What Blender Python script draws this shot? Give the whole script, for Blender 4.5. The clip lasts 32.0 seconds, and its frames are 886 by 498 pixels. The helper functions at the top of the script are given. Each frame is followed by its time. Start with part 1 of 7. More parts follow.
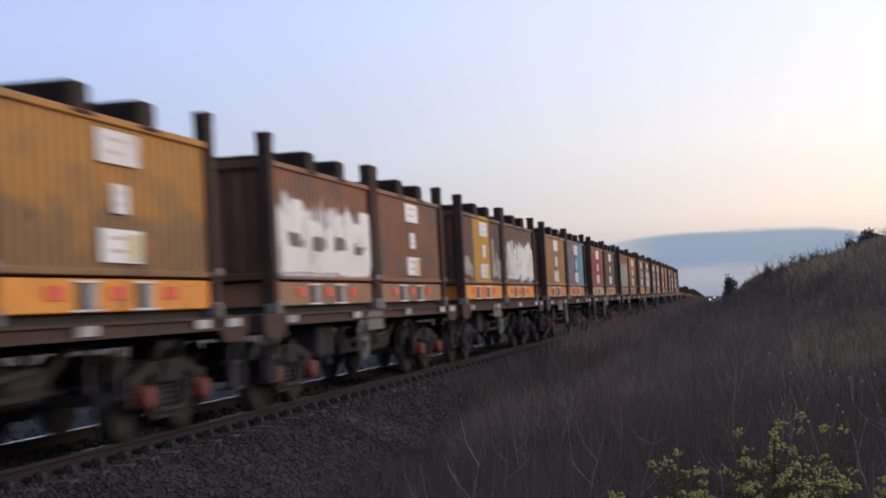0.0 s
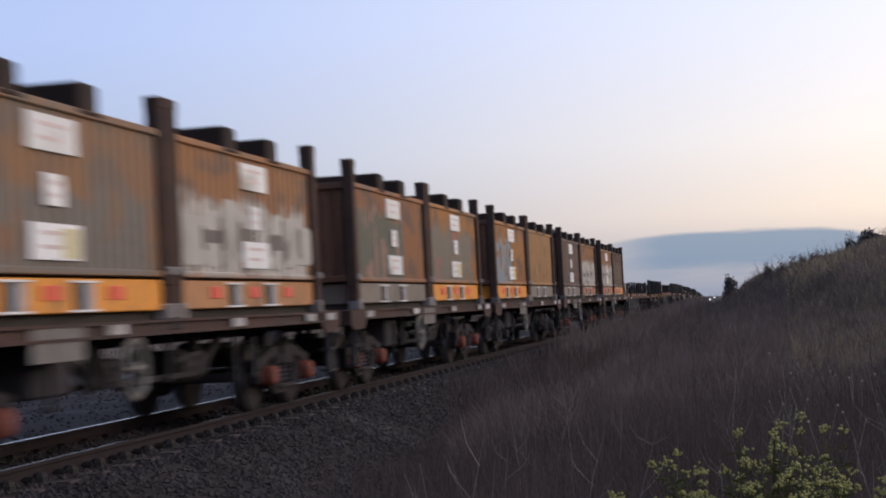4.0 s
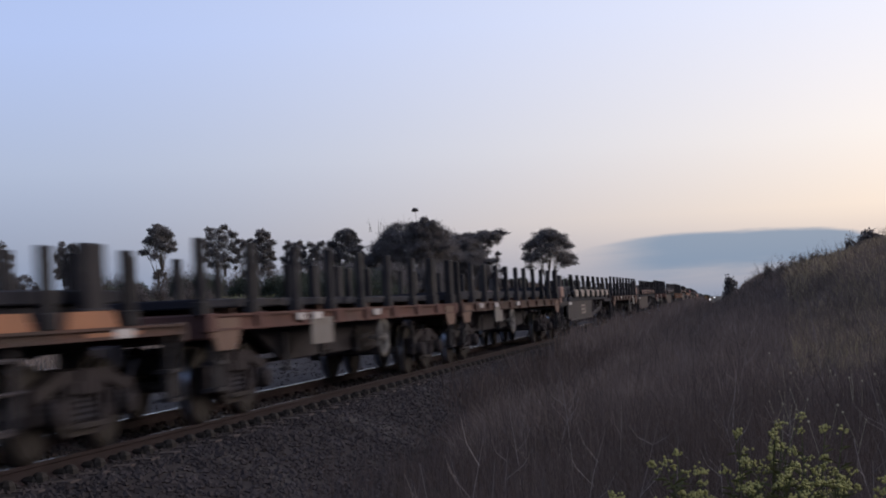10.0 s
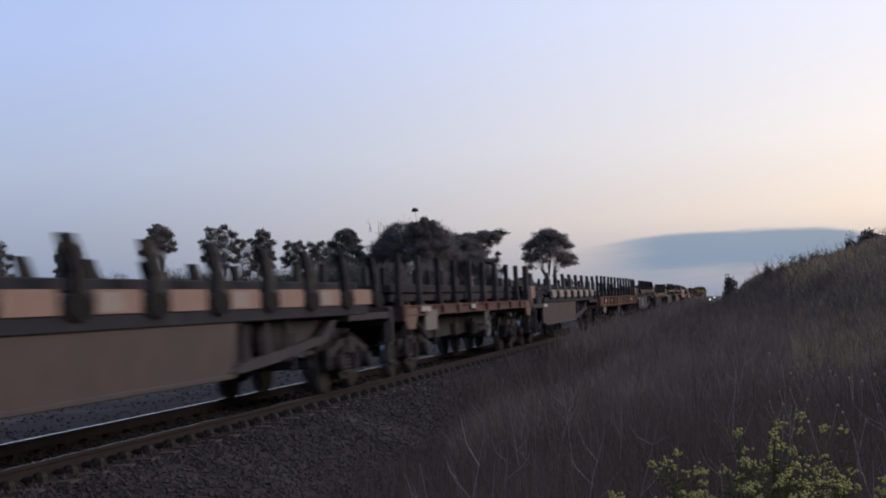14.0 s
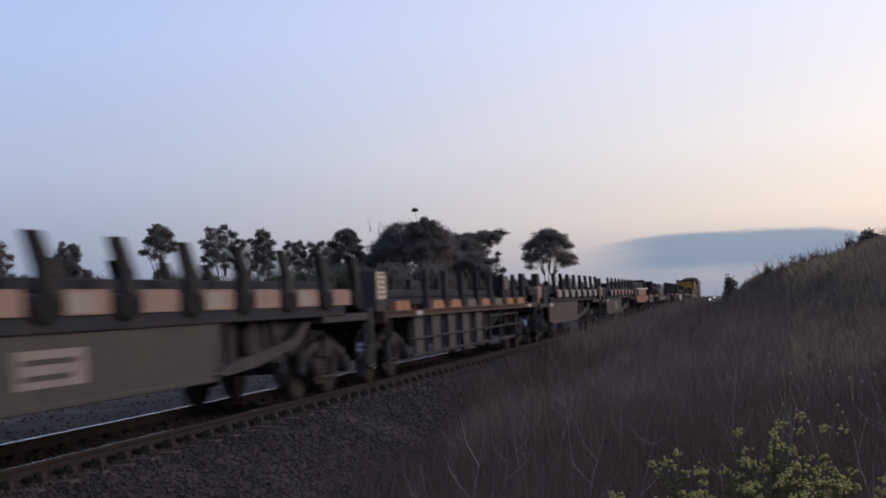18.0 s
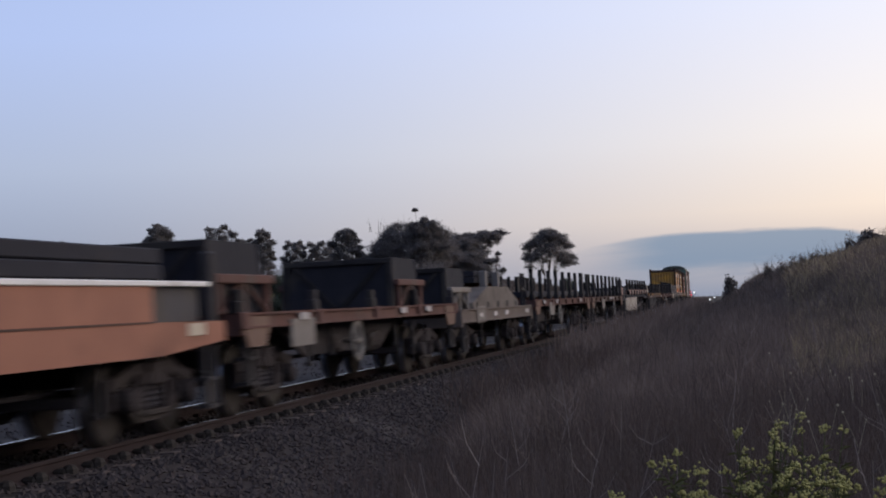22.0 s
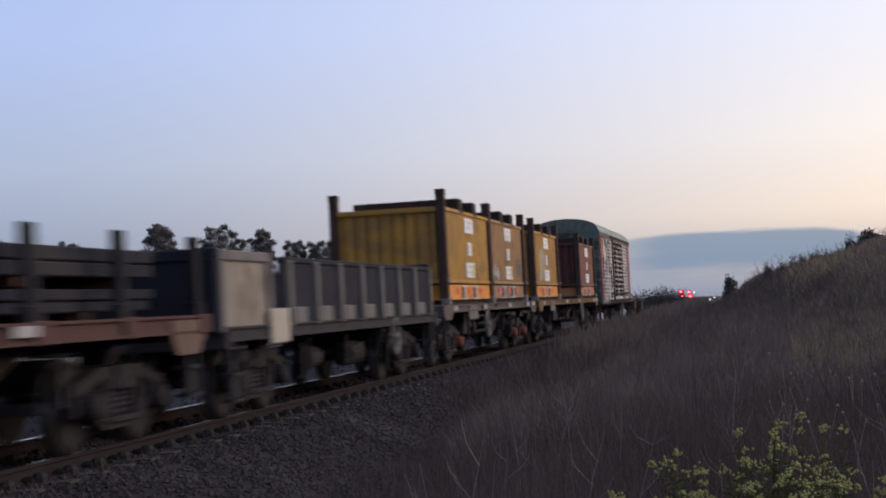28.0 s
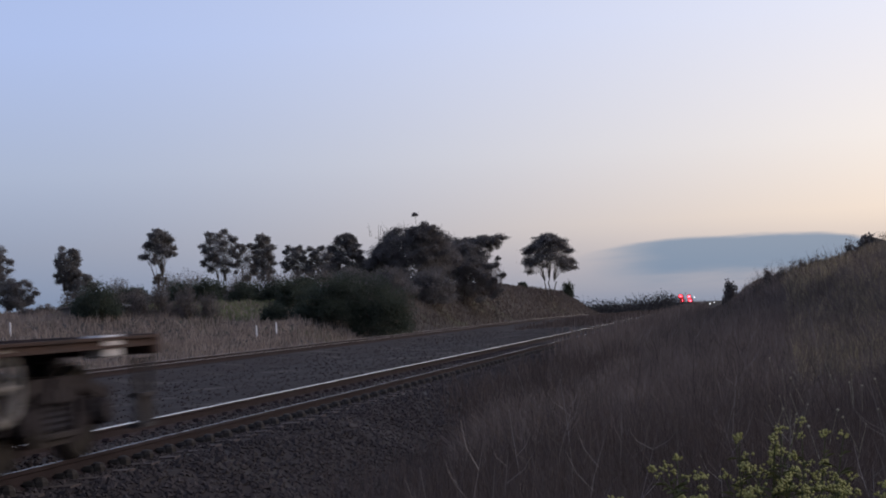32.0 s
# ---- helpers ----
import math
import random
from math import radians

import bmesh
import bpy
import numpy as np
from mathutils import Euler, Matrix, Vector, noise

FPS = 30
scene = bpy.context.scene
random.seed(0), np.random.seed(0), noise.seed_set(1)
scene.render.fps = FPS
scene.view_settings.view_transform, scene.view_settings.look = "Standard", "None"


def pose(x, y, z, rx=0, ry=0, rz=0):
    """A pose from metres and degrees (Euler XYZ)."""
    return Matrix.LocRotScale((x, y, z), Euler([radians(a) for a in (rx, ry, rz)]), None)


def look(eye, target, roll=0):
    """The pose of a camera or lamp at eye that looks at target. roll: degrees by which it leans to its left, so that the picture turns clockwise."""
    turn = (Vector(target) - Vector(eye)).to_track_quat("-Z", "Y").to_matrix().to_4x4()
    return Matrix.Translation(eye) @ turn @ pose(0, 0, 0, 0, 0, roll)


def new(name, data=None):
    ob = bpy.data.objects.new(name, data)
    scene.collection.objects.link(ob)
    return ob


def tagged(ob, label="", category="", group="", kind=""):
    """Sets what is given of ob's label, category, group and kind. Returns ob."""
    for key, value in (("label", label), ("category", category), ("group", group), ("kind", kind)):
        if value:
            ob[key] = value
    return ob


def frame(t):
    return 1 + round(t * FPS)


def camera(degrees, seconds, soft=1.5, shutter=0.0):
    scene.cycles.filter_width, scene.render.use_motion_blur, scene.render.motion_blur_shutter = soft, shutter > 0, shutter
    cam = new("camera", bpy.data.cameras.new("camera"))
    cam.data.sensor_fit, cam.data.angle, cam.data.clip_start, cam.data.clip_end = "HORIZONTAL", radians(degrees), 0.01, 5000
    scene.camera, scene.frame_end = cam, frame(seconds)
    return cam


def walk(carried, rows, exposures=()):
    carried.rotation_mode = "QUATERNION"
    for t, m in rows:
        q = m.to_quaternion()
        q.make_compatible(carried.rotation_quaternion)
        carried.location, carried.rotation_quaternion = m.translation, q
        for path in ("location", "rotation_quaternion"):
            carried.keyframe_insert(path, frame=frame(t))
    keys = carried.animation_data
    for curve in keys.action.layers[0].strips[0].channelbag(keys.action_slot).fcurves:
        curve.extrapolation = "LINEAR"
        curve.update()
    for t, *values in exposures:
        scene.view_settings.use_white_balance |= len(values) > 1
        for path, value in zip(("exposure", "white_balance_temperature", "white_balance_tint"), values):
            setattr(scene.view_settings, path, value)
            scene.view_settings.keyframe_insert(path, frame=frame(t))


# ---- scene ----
EYE = (0.0, 0.0, 1.27)
cam = camera(30.80, 32.0, soft=1.9, shutter=0.55)
YAW, PITCH, ROLL = 10.930, 2.023, 2.975
walk(cam, [(t, pose(*EYE, 90 + PITCH + dp, ROLL, YAW)) for t, dp in
           ((0, 0), (15, 0), (29.9, 0), (30.5, 0.07), (31.0, 0.09), (31.5, 0.12), (32.0, 0.165))],
     exposures=((0, 0.2), (2.0, 0.16), (6.8, 0.15), (8.0, 0.17), (9.4, 0.06), (28.3, 0.06), (29.5, 0.12), (31.0, 0.12), (31.8, -0.04)))

# ---- world: clear dusk sky, afterglow beyond the bank ----
world = bpy.data.worlds.new("dusk_sky")
scene.world = world
world.use_nodes = True
GLOW_AZ = radians(-66)  # azimuth of the afterglow, from +Y towards -X


def build_world():
    nt = world.node_tree
    nt.nodes.clear()
    N, L = nt.nodes.new, nt.links.new

    def math_node(op, a, b=None, clamp=False):
        n = N("ShaderNodeMath")
        n.operation, n.use_clamp = op, clamp
        for i, v in enumerate((a, b)):
            if v is None:
                continue
            if isinstance(v, (int, float)):
                n.inputs[i].default_value = v
            else:
                L(v, n.inputs[i])
        return n.outputs[0]

    def mix(fac, a, b, mode="MIX"):
        n = N("ShaderNodeMix")
        n.data_type, n.blend_type = "RGBA", mode
        for i, v in ((0, fac), (6, a), (7, b)):
            if isinstance(v, (int, float)):
                n.inputs[i].default_value = v
            elif isinstance(v, tuple):
                n.inputs[i].default_value = (*v, 1)
            else:
                L(v, n.inputs[i])
        return n.outputs[2]

    def ramp(fac, stops):
        n = N("ShaderNodeValToRGB")
        e = n.color_ramp.elements
        while len(e) > 1:
            e.remove(e[-1])
        e[0].position, e[0].color = stops[0][0], (*stops[0][1], 1)
        for p, c in stops[1:]:
            e.new(p).color = (*c, 1)
        L(fac, n.inputs[0])
        return n.outputs[0]

    co = N("ShaderNodeTexCoord").outputs["Generated"]
    sep = N("ShaderNodeSeparateXYZ")
    L(co, sep.inputs[0])
    x, y, z = sep.outputs
    elev = math_node("MULTIPLY", math_node("ARCSINE", z), 180 / math.pi / 90, True)   # 0..1 for 0..90 degrees
    az = math_node("ARCTAN2", math_node("MULTIPLY", x, -1), y)                        # radians, + to the left
    # away from the glow: grey-blue; towards the glow: cream
    cool = ramp(elev, SKY_COOL)
    warm = ramp(elev, SKY_WARM)
    toward = math_node("COSINE", math_node("SUBTRACT", az, GLOW_AZ))
    fac = N("ShaderNodeMapRange")
    fac.interpolation_type = "SMOOTHSTEP"
    fac.inputs[1].default_value, fac.inputs[2].default_value = -0.1, 0.95
    L(toward, fac.inputs[0])
    grad = mix(fac.outputs[0], cool, warm)
    # the sky opposite the afterglow is already dim
    dim = N("ShaderNodeMapRange")
    dim.interpolation_type = "SMOOTHSTEP"
    dim.inputs[1].default_value, dim.inputs[2].default_value, dim.inputs[3].default_value, dim.inputs[4].default_value = -0.95, -0.08, 0.22, 1.0
    L(toward, dim.inputs[0])
    grey = N("ShaderNodeCombineColor")
    for i in range(3):
        L(dim.outputs[0], grey.inputs[i])
    grad = mix(1.0, grad, grey.outputs[0], "MULTIPLY")
    # the long low cloud bank over the horizon
    noise_n = N("ShaderNodeTexNoise")
    noise_n.inputs["Scale"].default_value, noise_n.inputs["Detail"].default_value = 3.0, 5.0
    mp = N("ShaderNodeMapping")
    mp.inputs["Scale"].default_value = (7, 7, 60)
    L(co, mp.inputs[0])
    L(mp.outputs[0], noise_n.inputs["Vector"])
    wob = math_node("MULTIPLY", math_node("SUBTRACT", noise_n.outputs[0], 0.5), 1.5)
    el_deg = math_node("MULTIPLY", elev, 90)
    az_deg = math_node("MULTIPLY", az, 180 / math.pi)
    dx = math_node("DIVIDE", math_node("SUBTRACT", az_deg, 0.9), 5.0)
    dx2 = math_node("MULTIPLY", dx, dx)
    top = math_node("SUBTRACT", 2.12, math_node("MULTIPLY", math_node("MULTIPLY", dx2, dx2), 0.4))
    top = math_node("ADD", top, math_node("MULTIPLY", wob, 0.22))
    under = N("ShaderNodeMapRange")
    under.interpolation_type = "SMOOTHSTEP"
    under.inputs[1].default_value, under.inputs[2].default_value = -0.05, 0.13
    L(math_node("SUBTRACT", top, el_deg), under.inputs[0])
    foot = N("ShaderNodeMapRange")
    foot.interpolation_type = "SMOOTHSTEP"
    foot.inputs[1].default_value, foot.inputs[2].default_value, foot.inputs[3].default_value = 0.4, 1.15, 0.22
    L(math_node("ADD", el_deg, math_node("MULTIPLY", wob, 0.5)), foot.inputs[0])
    west = N("ShaderNodeMapRange")
    west.interpolation_type = "SMOOTHSTEP"
    west.inputs[1].default_value, west.inputs[2].default_value, west.inputs[3].default_value, west.inputs[4].default_value = 2.8, 6.2, 1.0, 0.1
    L(math_node("ADD", az_deg, math_node("MULTIPLY", wob, 1.2)), west.inputs[0])
    cloud = math_node("MULTIPLY", math_node("MULTIPLY", under.outputs[0], foot.outputs[0]), math_node("MULTIPLY", west.outputs[0], 0.82))
    grad = mix(cloud, grad, CLOUD)
    # physical sky adds its own depth
    sky = N("ShaderNodeTexSky")
    sky.sky_type, sky.sun_disc = "NISHITA", False
    sky.sun_elevation, sky.sun_rotation = radians(1.5), -GLOW_AZ
    nish = mix(1.0, sky.outputs[0], (0.08, 0.08, 0.08), "MULTIPLY")
    out = mix(0.06, grad, nish)
    bg = N("ShaderNodeBackground")
    bg.inputs["Strength"].default_value = 1.0
    L(out, bg.inputs[0])
    L(bg.outputs[0], N("ShaderNodeOutputWorld").inputs[0])


def lin(r, g, b):
    """Linear colour from 0..255 display values."""
    return tuple((v / 255 / 12.92) if v < 10.3 else ((v / 255 + 0.055) / 1.055) ** 2.4 for v in (r, g, b))


SKY_COOL = [(0.0, lin(118, 138, 168)), (0.012, lin(136, 152, 180)), (0.03, lin(154, 165, 189)), (0.06, lin(176, 189, 216)),
            (0.11, lin(180, 199, 243)), (0.3, lin(164, 186, 236)), (1.0, lin(138, 160, 212))]
SKY_WARM = [(0.0, (0.55, 0.5, 0.52)), (0.014, (1.0, 0.78, 0.62)), (0.03, (1.47, 1.16, 0.85)), (0.06, (1.4, 1.22, 1.03)),
            (0.11, (1.2, 1.14, 1.12)), (0.3, (0.78, 0.79, 0.9)), (1.0, lin(138, 160, 212))]
CLOUD = lin(120, 146, 174)
build_world()

sun_data = bpy.data.lights.new("afterglow_sun", "SUN")
sun_data.energy, sun_data.angle, sun_data.color = 1.4, radians(48), (1.0, 0.8, 0.68)
sun = new("afterglow_sun", sun_data)
sun.matrix_world = look((60 * math.sin(-GLOW_AZ) , 60 * math.cos(-GLOW_AZ), 13), (0, 0, 0))


# ---- materials ----
def surf(name, c1, c2, scale=6.0, rough=0.8, metal=0.0, bump=0.15, fine=40.0, stain=None, stain_amount=0.5, stain_scale=1.5, stretch=(1, 1, 1), rand=0.0):
    """Two-tone weathered surface with grain, relief and stains of its own, in object space."""
    m = bpy.data.materials.new(name)
    m.use_nodes = True
    nt = m.node_tree
    N, L = nt.nodes.new, nt.links.new
    bsdf = nt.nodes["Principled BSDF"]
    bsdf.inputs["Roughness"].default_value, bsdf.inputs["Metallic"].default_value = rough, metal
    bsdf.inputs["Specular IOR Level"].default_value = 0.15 if rough > 0.6 else 0.5
    co = N("ShaderNodeTexCoord").outputs["Object"]
    mp = N("ShaderNodeMapping")
    mp.inputs["Scale"].default_value = stretch
    L(co, mp.inputs[0])
    if rand:
        info = N("ShaderNodeObjectInfo")
        mul = N("ShaderNodeMath")
        mul.operation = "MULTIPLY"
        mul.inputs[1].default_value = 50
        L(info.outputs["Random"], mul.inputs[0])
        L(mul.outputs[0], mp.inputs["Location"])

    def noise_fac(sc, lo, hi, detail=6):
        n = N("ShaderNodeTexNoise")
        n.inputs["Scale"].default_value, n.inputs["Detail"].default_value = sc, detail
        L(mp.outputs[0], n.inputs["Vector"])
        r = N("ShaderNodeMapRange")
        r.inputs[1].default_value, r.inputs[2].default_value = lo, hi
        L(n.outputs[0], r.inputs[0])
        return n.outputs[0], r.outputs[0]

    def mix(fac, a, b):
        n = N("ShaderNodeMix")
        n.data_type = "RGBA"
        L(fac, n.inputs[0])
        for i, v in ((6, a), (7, b)):
            if isinstance(v, tuple):
                n.inputs[i].default_value = (*v, 1)
            else:
                L(v, n.inputs[i])
        return n.outputs[2]

    col = mix(noise_fac(scale, 0.3, 0.7)[1], c1, c2)
    raw, g = noise_fac(fine, 0.25, 0.75)
    dark = tuple(v * 0.7 for v in c1)
    n = N("ShaderNodeMath")
    n.operation = "MULTIPLY"
    n.inputs[1].default_value = 0.35
    L(g, n.inputs[0])
    col = mix(n.outputs[0], col, dark)
    if stain:
        s = noise_fac(stain_scale, 0.62 - 0.25 * stain_amount, 0.72)[1]
        col = mix(s, col, stain)
    if rand:
        hsv = N("ShaderNodeHueSaturation")
        mr = N("ShaderNodeMapRange")
        mr.inputs[3].default_value, mr.inputs[4].default_value = 1 - rand, 1 + rand
        L(info.outputs["Random"], mr.inputs[0])
        L(mr.outputs[0], hsv.inputs["Value"])
        L(col, hsv.inputs["Color"])
        col = hsv.outputs[0]
    L(col, bsdf.inputs["Base Color"])
    if bump:
        b = N("ShaderNodeBump")
        b.inputs["Strength"].default_value, b.inputs["Distance"].default_value = bump, 0.02
        L(raw, b.inputs["Height"])
        L(b.outputs[0], bsdf.inputs["Normal"])
    return m


def painted_box(name, paint, worn, grime, tag=None, tag_box=(-1, 1, 0.7, 1.9), tag_scale=1.0, tag_cut=0.5, tag2=None):
    """Container side paint: vertical streaks, grime on its own noise, and a spray-painted patch within a box of the wall (y0, y1, z0, z1)."""
    m = bpy.data.materials.new(name)
    m.use_nodes = True
    nt = m.node_tree
    N, L = nt.nodes.new, nt.links.new
    bsdf = nt.nodes["Principled BSDF"]
    bsdf.inputs["Roughness"].default_value, bsdf.inputs["Specular IOR Level"].default_value = 0.62, 0.25
    co = N("ShaderNodeTexCoord").outputs["Object"]

    def tex(sc, stretch=(1, 1, 1), detail=6, dist=0.0):
        mp = N("ShaderNodeMapping")
        mp.inputs["Scale"].default_value = stretch
        mp.inputs["Location"].default_value = (len(name) * 1.7, tag_scale * 3.1, paint[0] * 40)
        L(co, mp.inputs[0])
        n = N("ShaderNodeTexNoise")
        n.inputs["Scale"].default_value, n.inputs["Detail"].default_value = sc, detail
        n.inputs["Distortion"].default_value = dist
        L(mp.outputs[0], n.inputs["Vector"])
        return n.outputs[0]

    def rng(v, lo, hi, a=0.0, b=1.0):
        r = N("ShaderNodeMapRange")
        r.interpolation_type = "SMOOTHSTEP"
        for i, k in ((1, lo), (2, hi), (3, a), (4, b)):
            r.inputs[i].default_value = k
        L(v, r.inputs[0])
        return r.outputs[0]

    def mul(a, b):
        n = N("ShaderNodeMath")
        n.operation = "MULTIPLY"
        for i, v in enumerate((a, b)):
            if isinstance(v, float):
                n.inputs[i].default_value = v
            else:
                L(v, n.inputs[i])
        return n.outputs[0]

    def mix(fac, a, b):
        n = N("ShaderNodeMix")
        n.data_type = "RGBA"
        L(fac, n.inputs[0])
        for i, v in ((6, a), (7, b)):
            if isinstance(v, tuple):
                n.inputs[i].default_value = (*v, 1)
            else:
                L(v, n.inputs[i])
        return n.outputs[2]

    col = mix(rng(tex(2.2, (1, 5, 0.6)), 0.35, 0.68), paint, worn)
    col = mix(mul(rng(tex(1.3, (1, 1.0, 1.6), 8), 0.47, 0.62), 0.75), col, grime)
    if tag:
        sep = N("ShaderNodeSeparateXYZ")
        L(co, sep.inputs[0])
        y0, y1, z0, z1 = tag_box
        inside = mul(rng(sep.outputs[1], y0, y0 + 0.12), rng(sep.outputs[1], y1 - 0.12, y1, 1.0, 0.0))
        ragged = N("ShaderNodeMath")
        ragged.operation = "MULTIPLY_ADD"
        L(tex(2.0, (1, 1.6, 0.4), 2, 0.6), ragged.inputs[0])
        ragged.inputs[1].default_value = 0.9
        L(sep.outputs[2], ragged.inputs[2])
        inside = mul(inside, mul(rng(sep.outputs[2], z0, z0 + 0.1), rng(ragged.outputs[0], z1 + 0.3, z1 + 0.45, 1.0, 0.0)))
        shape = rng(tex(2.4 * tag_scale, (1, 1.5, 0.6), 2, 1.4), tag_cut - 0.03, tag_cut + 0.02)
        if tag2:
            col = mix(mul(inside, rng(tex(1.1 * tag_scale, (1, 1.2, 0.8), 4, 0.5), 0.4, 0.46)), col, tag2)
        tag_col = mix(mul(rng(tex(4.5, (1, 0.8, 1.5), 9, 0.3), 0.52, 0.66), 0.3), tag, tuple(v * 0.6 for v in tag))
        col = mix(mul(inside, shape), col, tag_col)
    fine = tex(45, (1, 1, 1))
    col = mix(mul(rng(fine, 0.35, 0.7), 0.3), col, tuple(v * 0.6 for v in worn))
    L(col, bsdf.inputs["Base Color"])
    b = N("ShaderNodeBump")
    b.inputs["Strength"].default_value, b.inputs["Distance"].default_value = 0.12, 0.01
    L(fine, b.inputs["Height"])
    L(b.outputs[0], bsdf.inputs["Normal"])
    return m


def glow(name, color, strength):
    m = bpy.data.materials.new(name)
    m.use_nodes = True
    b = m.node_tree.nodes["Principled BSDF"]
    b.inputs["Base Color"].default_value = (*color, 1)
    b.inputs["Emission Color"].default_value, b.inputs["Emission Strength"].default_value = (*color, 1), strength
    return m


STEEL_DARK = surf("dark_oily_steel", (0.051, 0.0468, 0.0518), (0.0765, 0.068, 0.0712), 4, 0.85, 0.0, stain=(0.05, 0.035, 0.027), stain_amount=0.2)
BOGIE = surf("dusty_cast_steel", (0.0337, 0.0281, 0.0298), (0.054, 0.0449, 0.0461), 5, 0.85, 0.0, stain=(0.05, 0.043, 0.038), stain_amount=0.4)
FITTING = surf("dusty_grey_fitting", (0.06, 0.0557, 0.0577), (0.036, 0.033, 0.0342), 4, 0.8, stain=(0.06, 0.05, 0.045), stain_amount=0.3, rand=0.2)
RUST = surf("rusty_steel", (0.16, 0.08, 0.045), (0.1, 0.06, 0.045), 5, 0.85, 0.1, stain=(0.05, 0.035, 0.03))
WHEEL = surf("wheel_steel", (0.0336, 0.03, 0.0276), (0.06, 0.0516, 0.0456), 6, 0.7, 0.2)
TREAD = surf("polished_tread", (0.7, 0.74, 0.82), (0.58, 0.62, 0.7), 8, 0.3, 1.0, bump=0.05)
SILL_BROWN = surf("brown_sill_paint", (0.104, 0.0568, 0.0447), (0.0651, 0.0411, 0.0364), 3, 0.7, stain=(0.06, 0.05, 0.045), stretch=(1, 0.4, 1))
SILL_OCHRE = surf("ochre_sill_paint", (0.252, 0.131, 0.054), (0.162, 0.09, 0.045), 2, 0.65, stain=(0.1, 0.075, 0.06), stain_amount=0.3, stretch=(1, 0.4, 1))
SILL_ORANGE = surf("orange_sill_paint", (0.4, 0.19, 0.105), (0.29, 0.145, 0.09), 2, 0.65, stain=(0.12, 0.08, 0.06), stain_amount=0.35)
SILL_TAN = surf("tan_grey_paint", (0.173, 0.141, 0.122), (0.122, 0.101, 0.0912), 2, 0.75, stain=(0.11, 0.09, 0.08), stain_amount=0.35)
SILL_PINK = surf("faded_red_paint", (0.143, 0.0713, 0.0591), (0.0863, 0.0495, 0.0441), 2, 0.75, stain=(0.1, 0.075, 0.065), stain_amount=0.35)
PANEL_GREY = surf("grey_skirt_paint", (0.0873, 0.084, 0.0907), (0.0546, 0.0525, 0.0571), 2, 0.7, stain=(0.08, 0.07, 0.06))
SILL_RUST = surf("rust_red_sill", (0.2, 0.1, 0.06), (0.12, 0.064, 0.044), 1.6, 0.75, stain=(0.36, 0.22, 0.13), stain_amount=0.3, stain_scale=0.8)
SADDLE_CREAM = surf("dusty_cream_saddle", (0.38, 0.33, 0.29), (0.28, 0.24, 0.215), 2.5, 0.75, stain=(0.2, 0.16, 0.13), stain_amount=0.35)
SADDLE_PINK = surf("dusty_pink_saddle", (0.343, 0.225, 0.181), (0.251, 0.17, 0.143), 2.5, 0.75, stain=(0.2, 0.15, 0.12), stain_amount=0.35)
WELL_TAN = surf("dusty_tan_steel", (0.109, 0.0874, 0.0775), (0.079, 0.0655, 0.0601), 1.6, 0.8, stain=(0.09, 0.075, 0.065), stain_amount=0.4)
WELL_GREY = surf("dusty_grey_steel", (0.0853, 0.0749, 0.0719), (0.0624, 0.0551, 0.054), 1.6, 0.8, stain=(0.09, 0.08, 0.07), stain_amount=0.4)
SALMON = surf("faded_salmon_paint", (0.368, 0.176, 0.12), (0.283, 0.136, 0.0958), 1.3, 0.75, stain=(0.15, 0.08, 0.06), stain_amount=0.55, stain_scale=0.9)
COVER_GREY = surf("pale_grey_cover", (0.23, 0.212, 0.201), (0.162, 0.149, 0.138), 1.5, 0.75, stain=(0.13, 0.115, 0.1), stain_amount=0.4)
LOAD = surf("dark_steel_slab", (0.0223, 0.0228, 0.0304), (0.0335, 0.0335, 0.0425), 2.5, 0.8, 0.0, stain=(0.05, 0.044, 0.042), stain_amount=0.2)
STAKE = surf("grimy_stake_steel", (0.0233, 0.0216, 0.0237), (0.0404, 0.0368, 0.0385), 3, 0.8, 0.0, stain=(0.05, 0.045, 0.04), rand=0.35)
WHITE = surf("white_enamel_plate", (0.88, 0.87, 0.86), (0.8, 0.79, 0.77), 4, 0.5, bump=0.03, stain=(0.4, 0.37, 0.32), stain_amount=0.15, rand=0.12)
INK = surf("faded_lettering", (0.66, 0.52, 0.49), (0.74, 0.63, 0.6), 9, 0.6, bump=0)
RED_TAG = surf("red_reflector", (0.9, 0.1, 0.05), (0.75, 0.08, 0.045), 8, 0.4, bump=0)
OPENING_SHADE = surf("saddle_opening_shade", (0.012, 0.011, 0.012), (0.018, 0.016, 0.016), 6, 0.95)
# the shade inside pockets, wheel holes and the van core, put into a colour
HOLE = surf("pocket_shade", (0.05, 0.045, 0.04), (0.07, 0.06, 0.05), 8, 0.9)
SILL_PAD = surf("faded_pink_pad", (0.21, 0.14, 0.108), (0.154, 0.101, 0.0805), 2, 0.75, stain=(0.34, 0.28, 0.22), stain_amount=0.35)
COVER_PALE = surf("pale_dusty_board", (0.245, 0.224, 0.207), (0.184, 0.167, 0.15), 2.5, 0.75, stain=(0.18, 0.15, 0.12), stain_amount=0.35, stain_scale=3)
EMBLEM = surf("faded_pale_emblem", (0.326, 0.272, 0.245), (0.231, 0.197, 0.177), 2.5, 0.8)
HORN = surf("dusty_horn_steel", (0.131, 0.117, 0.121), (0.0742, 0.0675, 0.0706), 3, 0.85, stain=(0.06, 0.052, 0.047), rand=0.3)
VAN_SHADE = surf("van_slat_gap_shade", (0.2, 0.175, 0.145), (0.13, 0.115, 0.095), 2.5, 0.85)
